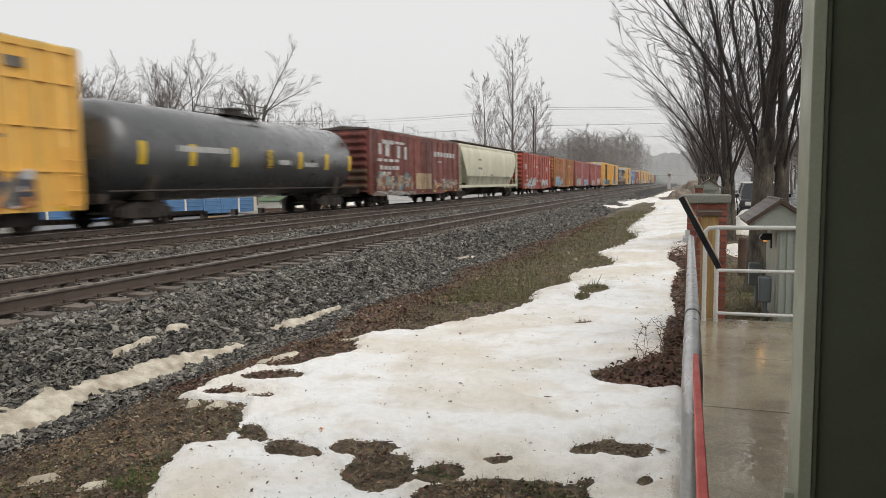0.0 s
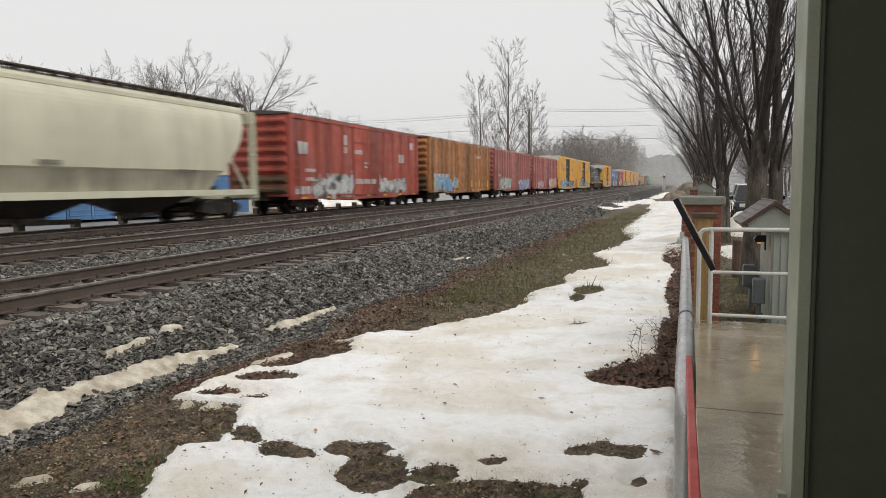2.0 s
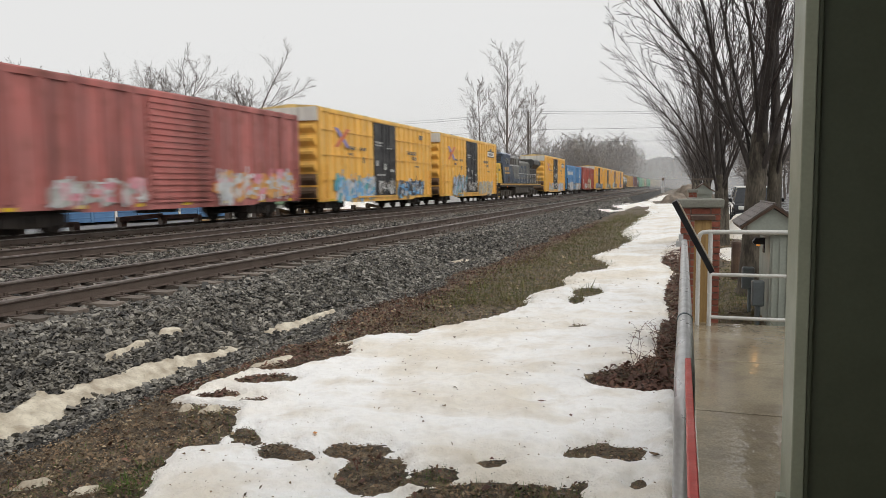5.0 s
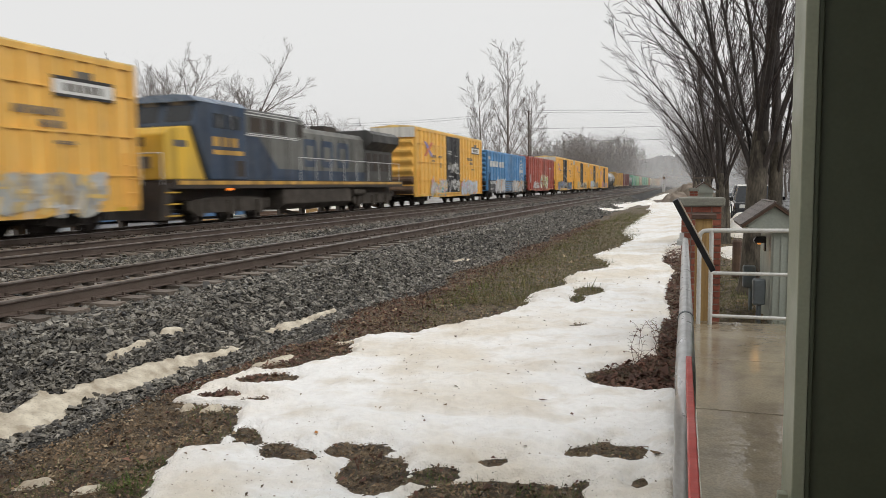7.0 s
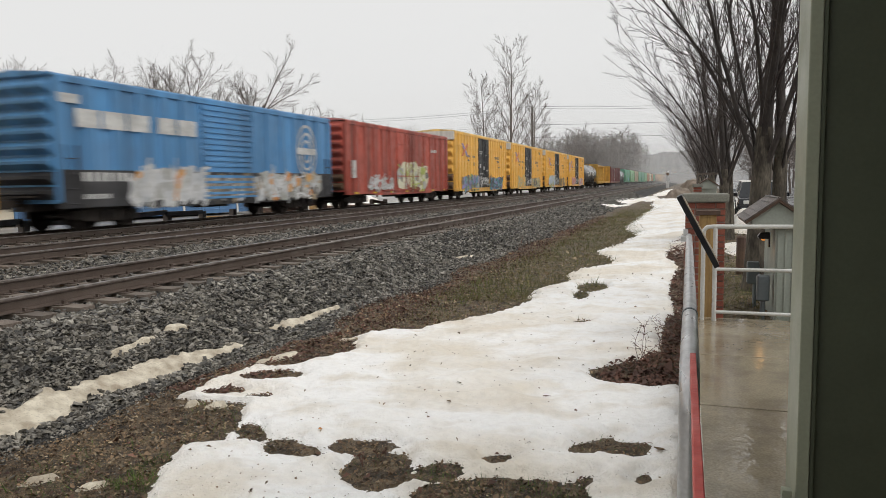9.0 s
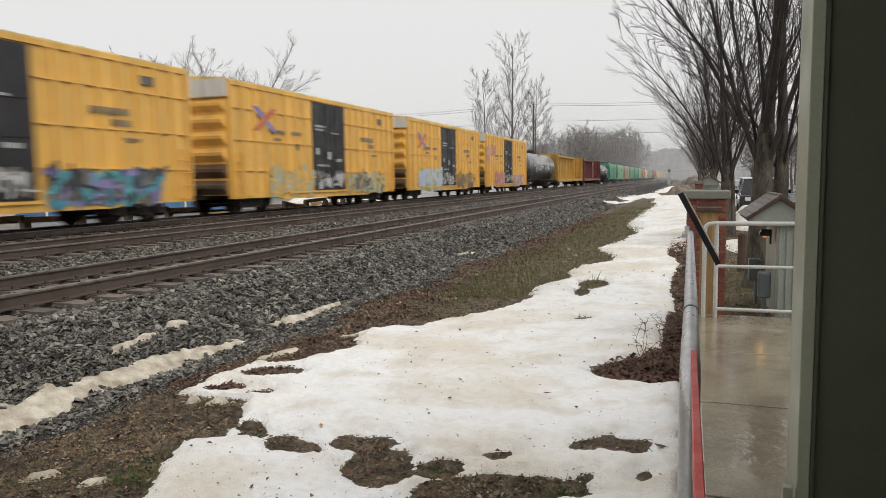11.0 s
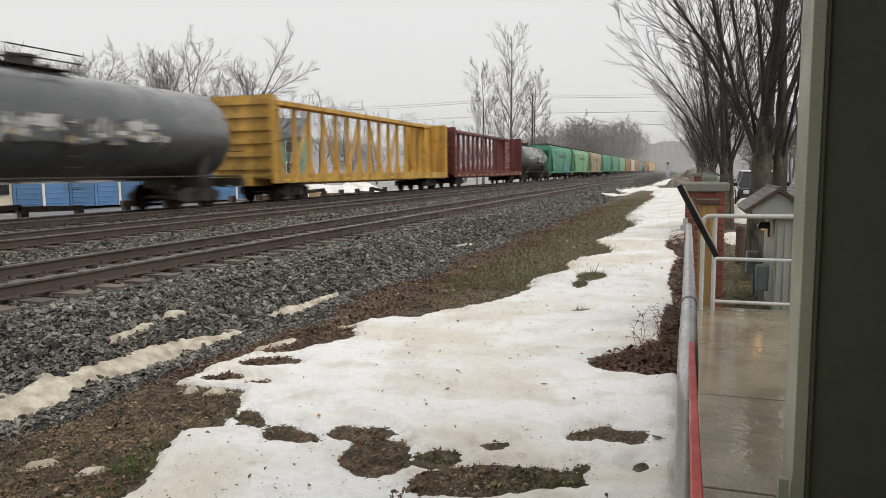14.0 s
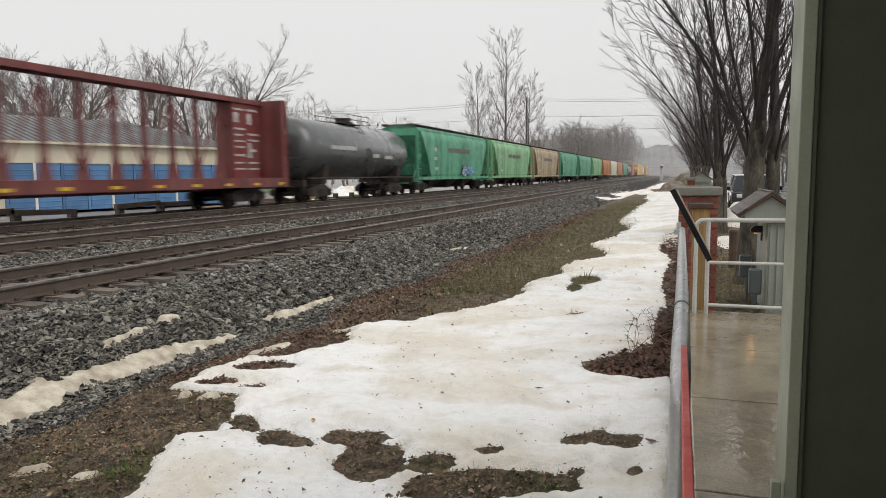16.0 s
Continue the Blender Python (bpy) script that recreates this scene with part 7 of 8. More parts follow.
# ---- parked vehicles beyond the trees ----
def parked_car(x, y, z, turn, paint, label, kind="car", tall=1.45, length=4.5, width=1.8, snowy=False):
    c = thing(kind, x, y, z, label, kind.replace("_", " "), turn=turn)
    hl, hw = length / 2, width / 2
    low = tall * 0.55
    side = [(-hl, 0.32), (hl, 0.32), (hl + 0.02, low * 0.75), (hl - 0.12, low), (hl * 0.35, low + 0.05), (-hl * 0.75, low + 0.06), (-hl + 0.03, low * 0.95)]
    part("body", Geo().along_x(side, -hw, hw), [paint], c, bevel=0.07)
    part("cabin", Geo().add([(sx * (hw - 0.05 - 0.16 * (i > 1)), yy, zz) for sx in (-1, 1) for i, (yy, zz) in enumerate(((-hl * 0.82, low), (hl * 0.42, low), (hl * 0.12, tall), (-hl * 0.68, tall)))],
                            [(0, 1, 2, 3), (7, 6, 5, 4), (0, 4, 5, 1), (1, 5, 6, 2), (2, 6, 7, 3), (3, 7, 4, 0)]), ["window_dark"], c, "dark windows", bevel=0.04)
    part("roof", Geo().box(-hw + 0.2, hw - 0.2, -hl * 0.7, hl * 0.14, tall - 0.02, tall + 0.03), ["snow" if snowy else paint], c, "snow lying on the roof" if snowy else "", bevel=0.02)
    for sx in (-1, 1):
        for yy in (-hl * 0.62, hl * 0.64):
            wh = part("wheel", Geo().spun_x([(sx * (hw - 0.22), 0.2), (sx * (hw - 0.22), 0.31), (sx * (hw - 0.2), 0.33), (sx * (hw + 0.0), 0.33), (sx * (hw + 0.02), 0.31), (sx * (hw + 0.02), 0.2)][::sx], yy, 0.33, 20), ["rubber"], c)
            part("rim", Geo().spun_x([(sx * (hw - 0.02), 0.02), (sx * (hw - 0.02), 0.2), (sx * (hw + 0.022), 0.2), (sx * (hw + 0.012), 0.1), (sx * (hw + 0.015), 0.02)][::sx], yy, 0.33, 14), ["car_silver"], wh)
        part("headlight", Geo().box(sx * (hw - 0.35) - 0.16, sx * (hw - 0.35) + 0.16, hl - 0.06, hl + 0.03, low * 0.72, low * 0.9), ["white_trim"], c, "clear headlight", bevel=0.02)
        part("mirror", Geo().box(min(sx * hw, sx * (hw + 0.16)), max(sx * hw, sx * (hw + 0.16)), hl * 0.28, hl * 0.36, low + 0.05, low + 0.2), [paint], c, bevel=0.02)
    part("grille", Geo().box(-0.45, 0.45, hl, hl + 0.035, low * 0.55, low * 0.85), ["black_plastic"], c)
    part("bumper", Geo().box(-hw + 0.05, hw - 0.05, hl - 0.05, hl + 0.06, 0.3, 0.5), [paint], c, bevel=0.03)
    return c


parked_car(2.9, 32.5, -0.34, 178, "car_black", "black parked car with snow on its roof", snowy=True)
parked_car(4.6, 24.2, -0.34, 176, "car_navy", "dark parked sport utility vehicle", "sport_utility_vehicle", tall=1.85, length=4.7, width=1.95)
parked_car(3.6, 45.0, -0.34, 178, "car_silver", "silver-grey parked car in the lot", snowy=True)


# ---- bare winter trees ----
def grow(out, start, way, length, radius, level, cfg, r):
    """One branch and, below it, its side branches; out collects (points, radii, level)."""
    n = (6, 6, 4, 2, 1)[level]
    p, d, pts, rad = Vector(start), Vector(way).normalized(), [Vector(start)], [radius]
    tip = radius * cfg["taper"][level]
    for i in range(1, n + 1):
        d = (d + Vector((r.gauss(0, 1), r.gauss(0, 1), r.gauss(0, 0.6))) * cfg["crook"][level] + Vector((0, 0, cfg["lift"][level]))).normalized()
        p = p + d * (length / n)
        pts.append(p.copy())
        rad.append(radius + (tip - radius) * i / n)
    out.append((pts, rad, level))
    if level + 1 >= len(cfg["count"]) + 1 or level >= cfg["levels"]:
        return
    k = cfg["count"][level]
    for j in range(k):
        t = cfg["from"][level] + (1 - cfg["from"][level]) * (j + r.random()) / k
        i = min(int(t * n), n - 1)
        q = pts[i].lerp(pts[i + 1], t * n - i)
        a = cfg["angle"][level] * r.uniform(*cfg.get("spread", (0.65, 1.3)))
        axis = (pts[i + 1] - pts[i]).normalized()
        side = axis.orthogonal().normalized()
        side.rotate(Matrix.Rotation(r.uniform(0, 2 * math.pi) if level else 2 * math.pi * (j + r.random() * 0.6) / k * cfg.get("turns", 1), 3, axis))
        w = axis * math.cos(a) + side * math.sin(a)
        ln = length * cfg["share"][level] * (1 - cfg["fade"][level] * t) * r.uniform(0.7, 1.15)
        rr = max(cfg["least"], ln * cfg.get("stout", 0), min((radius + (tip - radius) * t) * cfg["thin"][level], ln * 0.03))
        grow(out, q, w, ln, rr, level + 1, cfg, r)


def tubes(branches, name, material, fine=True):
    V, F, base = [], [], 0
    for pts, rad, level in branches:
        k = (10 if level == 0 else 6 if level == 1 else 3) if rad[0] > 0.02 and fine else (5 if level == 0 else 3)
        P = np.array([tuple(p) for p in pts])
        T = np.gradient(P, axis=0)
        T /= np.linalg.norm(T, axis=1)[:, None] + 1e-9
        ref = np.array([1.0, 0, 0]) if abs(T[0, 0]) < 0.8 else np.array([0, 1.0, 0])
        A = np.cross(T, ref)
        A /= np.linalg.norm(A, axis=1)[:, None] + 1e-9
        B = np.cross(T, A)
        ang = np.arange(k) * 2 * np.pi / k
        ring = P[:, None] + (A[:, None] * np.cos(ang)[None, :, None] + B[:, None] * np.sin(ang)[None, :, None]) * np.array(rad)[:, None, None]
        V.append(ring.reshape(-1, 3))
        n = len(pts)
        i = (np.arange(n - 1)[:, None] * k + np.arange(k)[None])
        j = (np.arange(n - 1)[:, None] * k + (np.arange(k)[None] + 1) % k)
        F.append(np.stack([i, j, j + k, i + k], -1).reshape(-1, 4) + base)
        base += n * k
    return array_mesh(name, np.concatenate(V), np.concatenate(F), [material], None, True)


SPREAD = dict(levels=4, count=(9, 9, 8, 4), spread=(0.55, 1.25), angle=(0.72, 0.62, 0.55, 0.5), share=(0.86, 0.46, 0.5, 0.55), fade=(0.3, 0.45, 0.4, 0.3), thin=(0.55, 0.5, 0.5, 0.6), taper=(0.4, 0.12, 0.2, 0.4, 0.5),
              crook=(0.05, 0.10, 0.11, 0.12, 0.1), lift=(0.0, 0.05, 0.03, 0.02, 0.0), **{"from": (0.36, 0.2, 0.2, 0.2)}, least=0.0125)
DENSE_FORM = dict(SPREAD, count=(12, 8, 7, 3), angle=(0.85, 0.62, 0.55, 0.5), **{"from": (0.2, 0.15, 0.2, 0.2)}, share=(0.95, 0.46, 0.5, 0.55), least=0.014)
SPIRE = dict(levels=4, count=(22, 8, 6, 3), spread=(0.7, 1.2), angle=(0.72, 0.55, 0.5, 0.5), share=(0.44, 0.46, 0.5, 0.5), fade=(0.66, 0.4, 0.4, 0.4), thin=(0.45, 0.5, 0.5, 0.5), taper=(0.10, 0.12, 0.3, 0.5, 0.5), crook=(0.02, 0.07, 0.09, 0.1, 0.1), lift=(0.0, 0.07, 0.04, 0.02, 0.0),
             **{"from": (0.18, 0.12, 0.15, 0.15)}, least=0.013, turns=7)


def arc(start, az, tilt0, tilt1, length, n, crook, r):
    """A limb that leaves at tilt0 from the upright and arches out to tilt1."""
    p, pts = Vector(start), [Vector(start)]
    for i in range(n):
        a = az + r.gauss(0, crook)
        t = tilt0 + (tilt1 - tilt0) * ((i + 0.5) / n) ** 0.7 + r.gauss(0, crook * 0.5)
        p = p + Vector((math.cos(a) * math.sin(t), math.sin(a) * math.sin(t), math.cos(t))) * (length / n)
        pts.append(p.copy())
    return pts


def shoot(out, pts, rad, count, start, angle, length, level, least, depth, r):
    """Side shoots along a branch, each bending back towards the light, with finer ones on them."""
    n = len(pts) - 1
    for j in range(count):
        t = start + (1 - start) * (j + r.random()) / count
        i = min(int(t * n), n - 1)
        q, axis = pts[i].lerp(pts[i + 1], t * n - i), (pts[i + 1] - pts[i]).normalized()
        side = axis.orthogonal().normalized()
        side.rotate(Matrix.Rotation(r.uniform(0, 2 * math.pi), 3, axis))
        a = angle * r.uniform(0.6, 1.35)
        d = (axis * math.cos(a) + side * math.sin(a)).normalized()
        ln = length * (1 - 0.5 * t) * r.uniform(0.55, 1.3)
        k = 6 if level == 2 else 3 if level == 3 else 1
        r0 = max(least, min((rad[i] + (rad[i + 1] - rad[i]) * (t * n - i)) * 0.55, ln * 0.0062))
        p, own, rr = q, [q], [r0]
        for s_ in range(k):
            d = (d + Vector((r.gauss(0, 0.09), r.gauss(0, 0.09), r.gauss(0, 0.06) + 0.035)) + axis * 0.05).normalized()
            p = p + d * (ln / k)
            own.append(p)
            rr.append(r0 + (least * 0.7 - r0) * (s_ + 1) / k)
        out.append((own, rr, level))
        if level < depth:
            shoot(out, own, rr, (0, 0, 11, 5)[level], 0.12, 0.5, (0, 0, 0.34, 0.42)[level] * ln, level + 1, least, depth, r)


def vase_tree(x, y, z, label, seed, stems, group, boughs=13, least=0.0028, depth=4, near=True, turn=0):
    """A vase-shaped street tree. stems: foot x, y, azimuth, tilt, length, radius, limbs."""
    t, r, limbs, fine = thing("tree", x, y, z, label, "tree", group, turn), random.Random(seed), [], []
    for fx, fy, az, tilt, length, radius, count in stems:
        pts = arc((fx, fy, -0.15), radians(az), tilt * 0.6, tilt, length, 7, 0.05, r)
        rad = [radius * (1.3, 1.06, 1.0, 0.97, 0.93, 0.88, 0.82, 0.7)[i] for i in range(8)]
        trunk = tubes([(pts, rad, 0)], "trunk", "bark")
        part("trunk", trunk, None, t)
        for k in range(count):
            a = radians(az) + 2 * math.pi * (k + 0.5 * r.random()) / count
            outer = (0.12, 0.88, 0.5, 0.76, 0.3, 0.66, 0.84, 0.42)[k % 8] * r.uniform(0.85, 1.1)
            u = r.uniform(0.68, 0.99) if k else 1.0
            i = min(int(u * 7), 6)
            q = pts[i].lerp(pts[i + 1], u * 7 - i)
            ln, r0 = r.uniform(4.2, 5.6), radius * (0.66 if k == 0 else r.uniform(0.16, 0.32))
            lp_ = arc(q, a, min(0.32, outer), outer, ln, 10, 0.06, r)
            lr = [max(0.006, r0 * (1 - i_ / 10) ** 0.8) for i_ in range(11)]
            limbs.append((lp_, lr, 1))
            shoot(fine, lp_, lr, boughs, 0.1, 0.42, 2.3, 2, least, depth, r)
    if near:
        for limb in limbs:
            part("limb", tubes([limb], "limb", "limb"), None, t)
    else:
        part("limb", tubes(limbs, "limb", "limb"), None, t)
    part("crown", tubes(fine, "crown", "twig"), None, t, "bare twigs")
    return t


def colonise(seed, trunk, crown, count, step, up=0.1, reach=7.0, bare=0.0):
    """Branches that grow towards points spread evenly through a crown: crown = (centre z, half-width, half-height, lowest z)."""
    r = np.random.RandomState(seed)
    cz, rx, rz, low = crown
    q = r.uniform(-1, 1, (count * 6, 3))
    d = np.linalg.norm(q, axis=1)
    lobes = 1 + 0.16 * np.sin(3 * np.arctan2(q[:, 1], q[:, 0]) + seed) + 0.13 * np.sin(5 * q[:, 2] + 2 * np.arctan2(q[:, 1], q[:, 0]) + 2 * seed)
    q = q[(d < lobes * 0.95) & (d > bare)] * (rx, rx, rz) + (0, 0, cz)
    goals = q[q[:, 2] > low][:count]
    pts, par = [np.array((0.0, 0.0, -0.2))], [-1]
    way = np.array((r.normal(0, 0.06), r.normal(0, 0.06), 1.0))
    while pts[-1][2] < trunk:
        way = way + np.array((r.normal(0, 0.05), r.normal(0, 0.05), 0.05))
        pts.append(pts[-1] + way / np.linalg.norm(way) * step)
        par.append(len(pts) - 2)
    P = np.array(pts)
    par = list(par)
    dist = np.full(len(goals), 1e9)
    near = np.zeros(len(goals), int)
    fresh = 0
    for _ in range(90):
        if fresh == len(P):
            break
        new_d = np.linalg.norm(goals[:, None] - P[None, fresh:], axis=2)
        k = new_d.argmin(1)
        m = new_d[np.arange(len(goals)), k]
        better = m < dist
        near[better], dist[better] = k[better] + fresh, m[better]
        keep = dist > 1.5 * step
        goals, dist, near = goals[keep], dist[keep], near[keep]
        fresh = len(P)
        if not len(goals) or len(P) > 9000:
            break
        act = dist < reach
        if not act.any():
            act = dist < dist.min() + 0.5
        src, inv = np.unique(near[act], return_inverse=True)
        aim = (goals[act] - P[near[act]]) / dist[act][:, None]
        acc = np.zeros((len(src), 3))
        np.add.at(acc, inv, aim)
        acc /= np.linalg.norm(acc, axis=1)[:, None] + 1e-9
        run = P[src] - P[np.maximum(0, np.array(par)[src])]
        run /= np.linalg.norm(run, axis=1)[:, None] + 1e-9
        acc += 0.45 * run + r.normal(0, 0.09, acc.shape) + np.array((0, 0, up))
        acc /= np.linalg.norm(acc, axis=1)[:, None] + 1e-9
        tip = P[src] + acc * step
        free = np.array([np.min(np.linalg.norm(P - q, axis=1)) > 0.55 * step for q in tip])
        stuck = np.isin(near, src[~free])
        goals, dist, near = goals[~stuck], dist[~stuck], near[~stuck]
        P = np.concatenate([P, tip[free]])
        par += list(src[free])
    return P, np.array(par), r


def branches_of(P, par, r, thick, least, twig, spray):
    """Chains of points with pipe-model radii, and short fine twigs on the outer shoots."""
    n = len(P)
    load = np.full(n, 0.12)
    has = np.zeros(n, bool)
    has[par[1:]] = True
    load[~has] += 1.0
    for i in range(n - 1, 0, -1):
        load[par[i]] += load[i]
    rad = np.maximum(least, thick * (load / load[0]) ** 0.62)
    kids = [[] for _ in range(n)]
    for i in range(1, n):
        kids[par[i]].append(i)
    out, stack = [], [(0, -1)]
    while stack:
        i, before = stack.pop()
        chain = [i] if before < 0 else [before, i]
        while kids[chain[-1]]:
            ks = sorted(kids[chain[-1]], key=lambda k: -load[k])
            stack += [(k, chain[-1]) for k in ks[1:]]
            chain.append(ks[0])
        if len(chain) > 1:
            big = max(rad[c] for c in chain[1:])
            rr = [min(rad[c], big) for c in chain]
            rr[-1] = least * 0.7
            out.append(([Vector(P[c]) for c in chain], rr, 0 if before < 0 else 1 if big > thick * 0.3 else 2))
    tips = np.nonzero(load < 3.0)[0]
    for i in tips:
        base = P[i] - P[par[i]]
        base /= np.linalg.norm(base) + 1e-9
        for _ in range(spray):
            w = base + r.normal(0, 0.5, 3)
            w *= twig * r.uniform(0.5, 1.2) / (np.linalg.norm(w) + 1e-9)
            bend = w * 0.5 + r.normal(0, 0.03, 3) * twig
            out.append(([Vector(P[i]), Vector(P[i] + bend), Vector(P[i] + w)], [least, least * 0.8, least * 0.6], 3))
    return out


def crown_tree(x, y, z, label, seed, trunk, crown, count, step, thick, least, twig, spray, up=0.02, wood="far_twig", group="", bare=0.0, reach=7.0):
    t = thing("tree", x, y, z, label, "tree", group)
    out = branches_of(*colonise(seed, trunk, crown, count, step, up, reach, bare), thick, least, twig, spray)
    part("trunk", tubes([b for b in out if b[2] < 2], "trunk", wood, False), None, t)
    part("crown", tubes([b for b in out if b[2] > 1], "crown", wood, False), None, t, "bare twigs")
    return t


def tree(x, y, z, cfg, length, radius, seed, label, wood="bark", twig="twig", lean=(0, 0), group="", turn=0, stems=1, near=False):
    t = thing("tree", x, y, z, label, "tree", group, turn)
    r, out = random.Random(seed), []
    for s_ in range(stems):
        off = Vector((0, 0, 0)) if stems == 1 else Vector((0.17 * math.cos(2.4 * s_ + 2.6), 0.17 * math.sin(2.4 * s_ + 2.6), 0))
        grow(out, Vector((0, 0, -0.15)) + off, Vector((lean[0] + 0.6 * off.x, lean[1] + 0.6 * off.y, 1)), length, radius * (1 if stems == 1 else 0.8), 0, cfg, r)
    trunk = [b for b in out if b[2] == 0]
    for pts, rad, _ in trunk:
        rad[0] *= 1.45
        rad[1] *= 1.08
    limbs = [b for b in out if b[2] == 1]
    if near:
        for stem in trunk:
            part("trunk", tubes([stem], "trunk", wood), None, t)
        for limb in limbs:
            part("limb", tubes([limb], "limb", wood), None, t)
    else:
        part("trunk", tubes(trunk + limbs, "trunk", wood), None, t)
    part("crown", tubes([b for b in out if b[2] > 1], "crown", twig), None, t, "bare twigs")
    return t


ROW = "row of vase-shaped trees beside the walkway"
LBL = "bare vase-shaped street tree with many upright branches"
first = vase_tree(0.93, 10.7, -0.36, LBL, 4, ((-0.03, 0.0, 30, 0.06, 2.45, 0.15, 9), (0.27, 0.15, 75, 0.07, 2.3, 0.11, 4)), ROW, boughs=12, least=0.0034)
second = vase_tree(0.95, 19.6, -0.36, LBL, 8, ((0, 0, 120, 0.05, 2.0, 0.14, 7), (0.16, 0.2, 110, 0.12, 2.0, 0.09, 3)), ROW, boughs=11, least=0.004)
third = vase_tree(0.92, 28.0, -0.36, LBL, 15, ((0, 0, 200, 0.05, 2.0, 0.14, 10),), ROW, boughs=11, least=0.005, depth=3)
fourth = vase_tree(0.95, 36.5, -0.36, LBL, 16, ((0, 0, 20, 0.05, 2.0, 0.14, 9),), ROW, boughs=10, least=0.006, depth=3, near=False)
for i, (y, src) in enumerate(((45.0, fourth), (54.0, third), (63.0, fourth), (74.0, fourth))):
    copy_thing(src, pose(0.9 + 0.1 * (i % 2), y, -0.36, 0, 0, 77 + 103 * i))

TALL_TREE = "tall bare spreading tree behind the storage building"
DENSE = "dense bare many-branched tree behind the storage building"
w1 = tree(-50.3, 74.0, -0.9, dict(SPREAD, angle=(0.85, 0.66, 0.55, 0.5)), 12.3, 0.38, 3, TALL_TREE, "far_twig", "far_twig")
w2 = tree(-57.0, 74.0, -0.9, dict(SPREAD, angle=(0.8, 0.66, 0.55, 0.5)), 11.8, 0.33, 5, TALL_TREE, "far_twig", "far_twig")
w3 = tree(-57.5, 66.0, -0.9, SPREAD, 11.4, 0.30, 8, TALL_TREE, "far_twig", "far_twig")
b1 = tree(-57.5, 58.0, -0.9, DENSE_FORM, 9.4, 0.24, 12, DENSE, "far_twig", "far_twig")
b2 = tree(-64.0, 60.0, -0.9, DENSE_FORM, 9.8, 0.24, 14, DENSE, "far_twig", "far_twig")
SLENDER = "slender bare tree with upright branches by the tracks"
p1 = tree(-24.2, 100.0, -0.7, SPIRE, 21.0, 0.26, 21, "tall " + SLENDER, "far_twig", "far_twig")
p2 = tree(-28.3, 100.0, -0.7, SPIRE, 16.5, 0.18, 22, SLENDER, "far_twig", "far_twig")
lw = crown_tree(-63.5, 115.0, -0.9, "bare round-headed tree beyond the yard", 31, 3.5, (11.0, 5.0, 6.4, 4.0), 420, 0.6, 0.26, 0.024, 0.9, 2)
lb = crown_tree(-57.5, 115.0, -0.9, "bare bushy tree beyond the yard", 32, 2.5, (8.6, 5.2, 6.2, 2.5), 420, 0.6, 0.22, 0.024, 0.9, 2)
for src, x, y, k, tn in ((b1, -68.0, 57.0, 1.12, 200), (w2, -63.5, 72.0, 0.96, 210), (w1, -66.0, 66.0, 0.95, 95), (w3, -54.0, 72.0, 0.9, 20), (b2, -54.0, 52.0, 0.9, 120), (b1, -60.5, 50.0, 1.0, 70), (w3, -66.0, 62.0, 0.95, 140), (b2, -50.0, 43.0, 0.85, 250), (b1, -51.0, 36.0, 0.8, 20), (b2, -62.0, 70.0, 1.0, 33), (b1, -53.0, 68.0, 0.75, 300),
                         (b2, -58.0, 82.0, 0.8, 190), (b1, -50.5, 84.0, 0.62, 60), (lw, -70.0, 112.0, 1.0, 220), (lb, -67.5, 124.0, 1.1, 300), (lb, -53.5, 118.0, 0.9, 10), (lw, -50.0, 124.0, 0.78, 140), (lb, -45.5, 126.0, 0.66, 40), (lb, -41.0, 132.0, 0.6, 77),
                         (lb, -74.0, 104.0, 1.0, 110), (p2, -20.9, 101.0, 0.92, 120), (p2, -26.0, 103.0, 0.66, 220), (p2, -31.0, 106.0, 0.5, 20)):
    copy_thing(src, pose(x, y, -0.9, 0, 0, tn) @ Matrix.Diagonal((k, k, k, 1)))

# woods along the far line
WOODS = "grey bare tree in the misty woods along the line"
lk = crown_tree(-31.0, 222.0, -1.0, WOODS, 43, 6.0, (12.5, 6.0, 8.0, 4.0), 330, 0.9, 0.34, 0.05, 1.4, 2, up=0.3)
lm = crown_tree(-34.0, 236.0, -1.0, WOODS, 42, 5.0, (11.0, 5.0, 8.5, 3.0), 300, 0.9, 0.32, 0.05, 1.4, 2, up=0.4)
r = random.Random(77)
for i in range(84):
    y = 190 + 430 * r.random() ** 1.3
    c = r.uniform(-0.235, -0.03)
    src = r.choice((lk, lm))
    high = y * np.interp(c, [-0.24, -0.19, -0.13, -0.075, -0.035, -0.01], [0.050, 0.064, 0.074, 0.072, 0.055, 0.042]) * r.uniform(0.72, 1.04) + 2.2
    k = high / 20.0
    copy_thing(src, pose(min(c * y, -25.0 - 4.0 * k), y, -1.0, 0, 0, r.uniform(0, 360)) @ Matrix.Diagonal((1.25 * k, 1.25 * k, k, 1)))
for i in range(26):
    y = r.uniform(150, 330)
    k = r.uniform(0.5, 0.8)
    copy_thing(lm, pose(-y * r.uniform(0.25, 0.5) - 8, y, -1.0, 0, 0, r.uniform(0, 360)) @ Matrix.Diagonal((k, k, k, 1)))
for i in range(14):
    y = r.uniform(130, 300)
    copy_thing(lm, pose(r.uniform(6, 30) + y * 0.05, y, -0.6, 0, 0, r.uniform(0, 360)) @ Matrix.Diagonal((0.6, 0.6, 0.6, 1)))

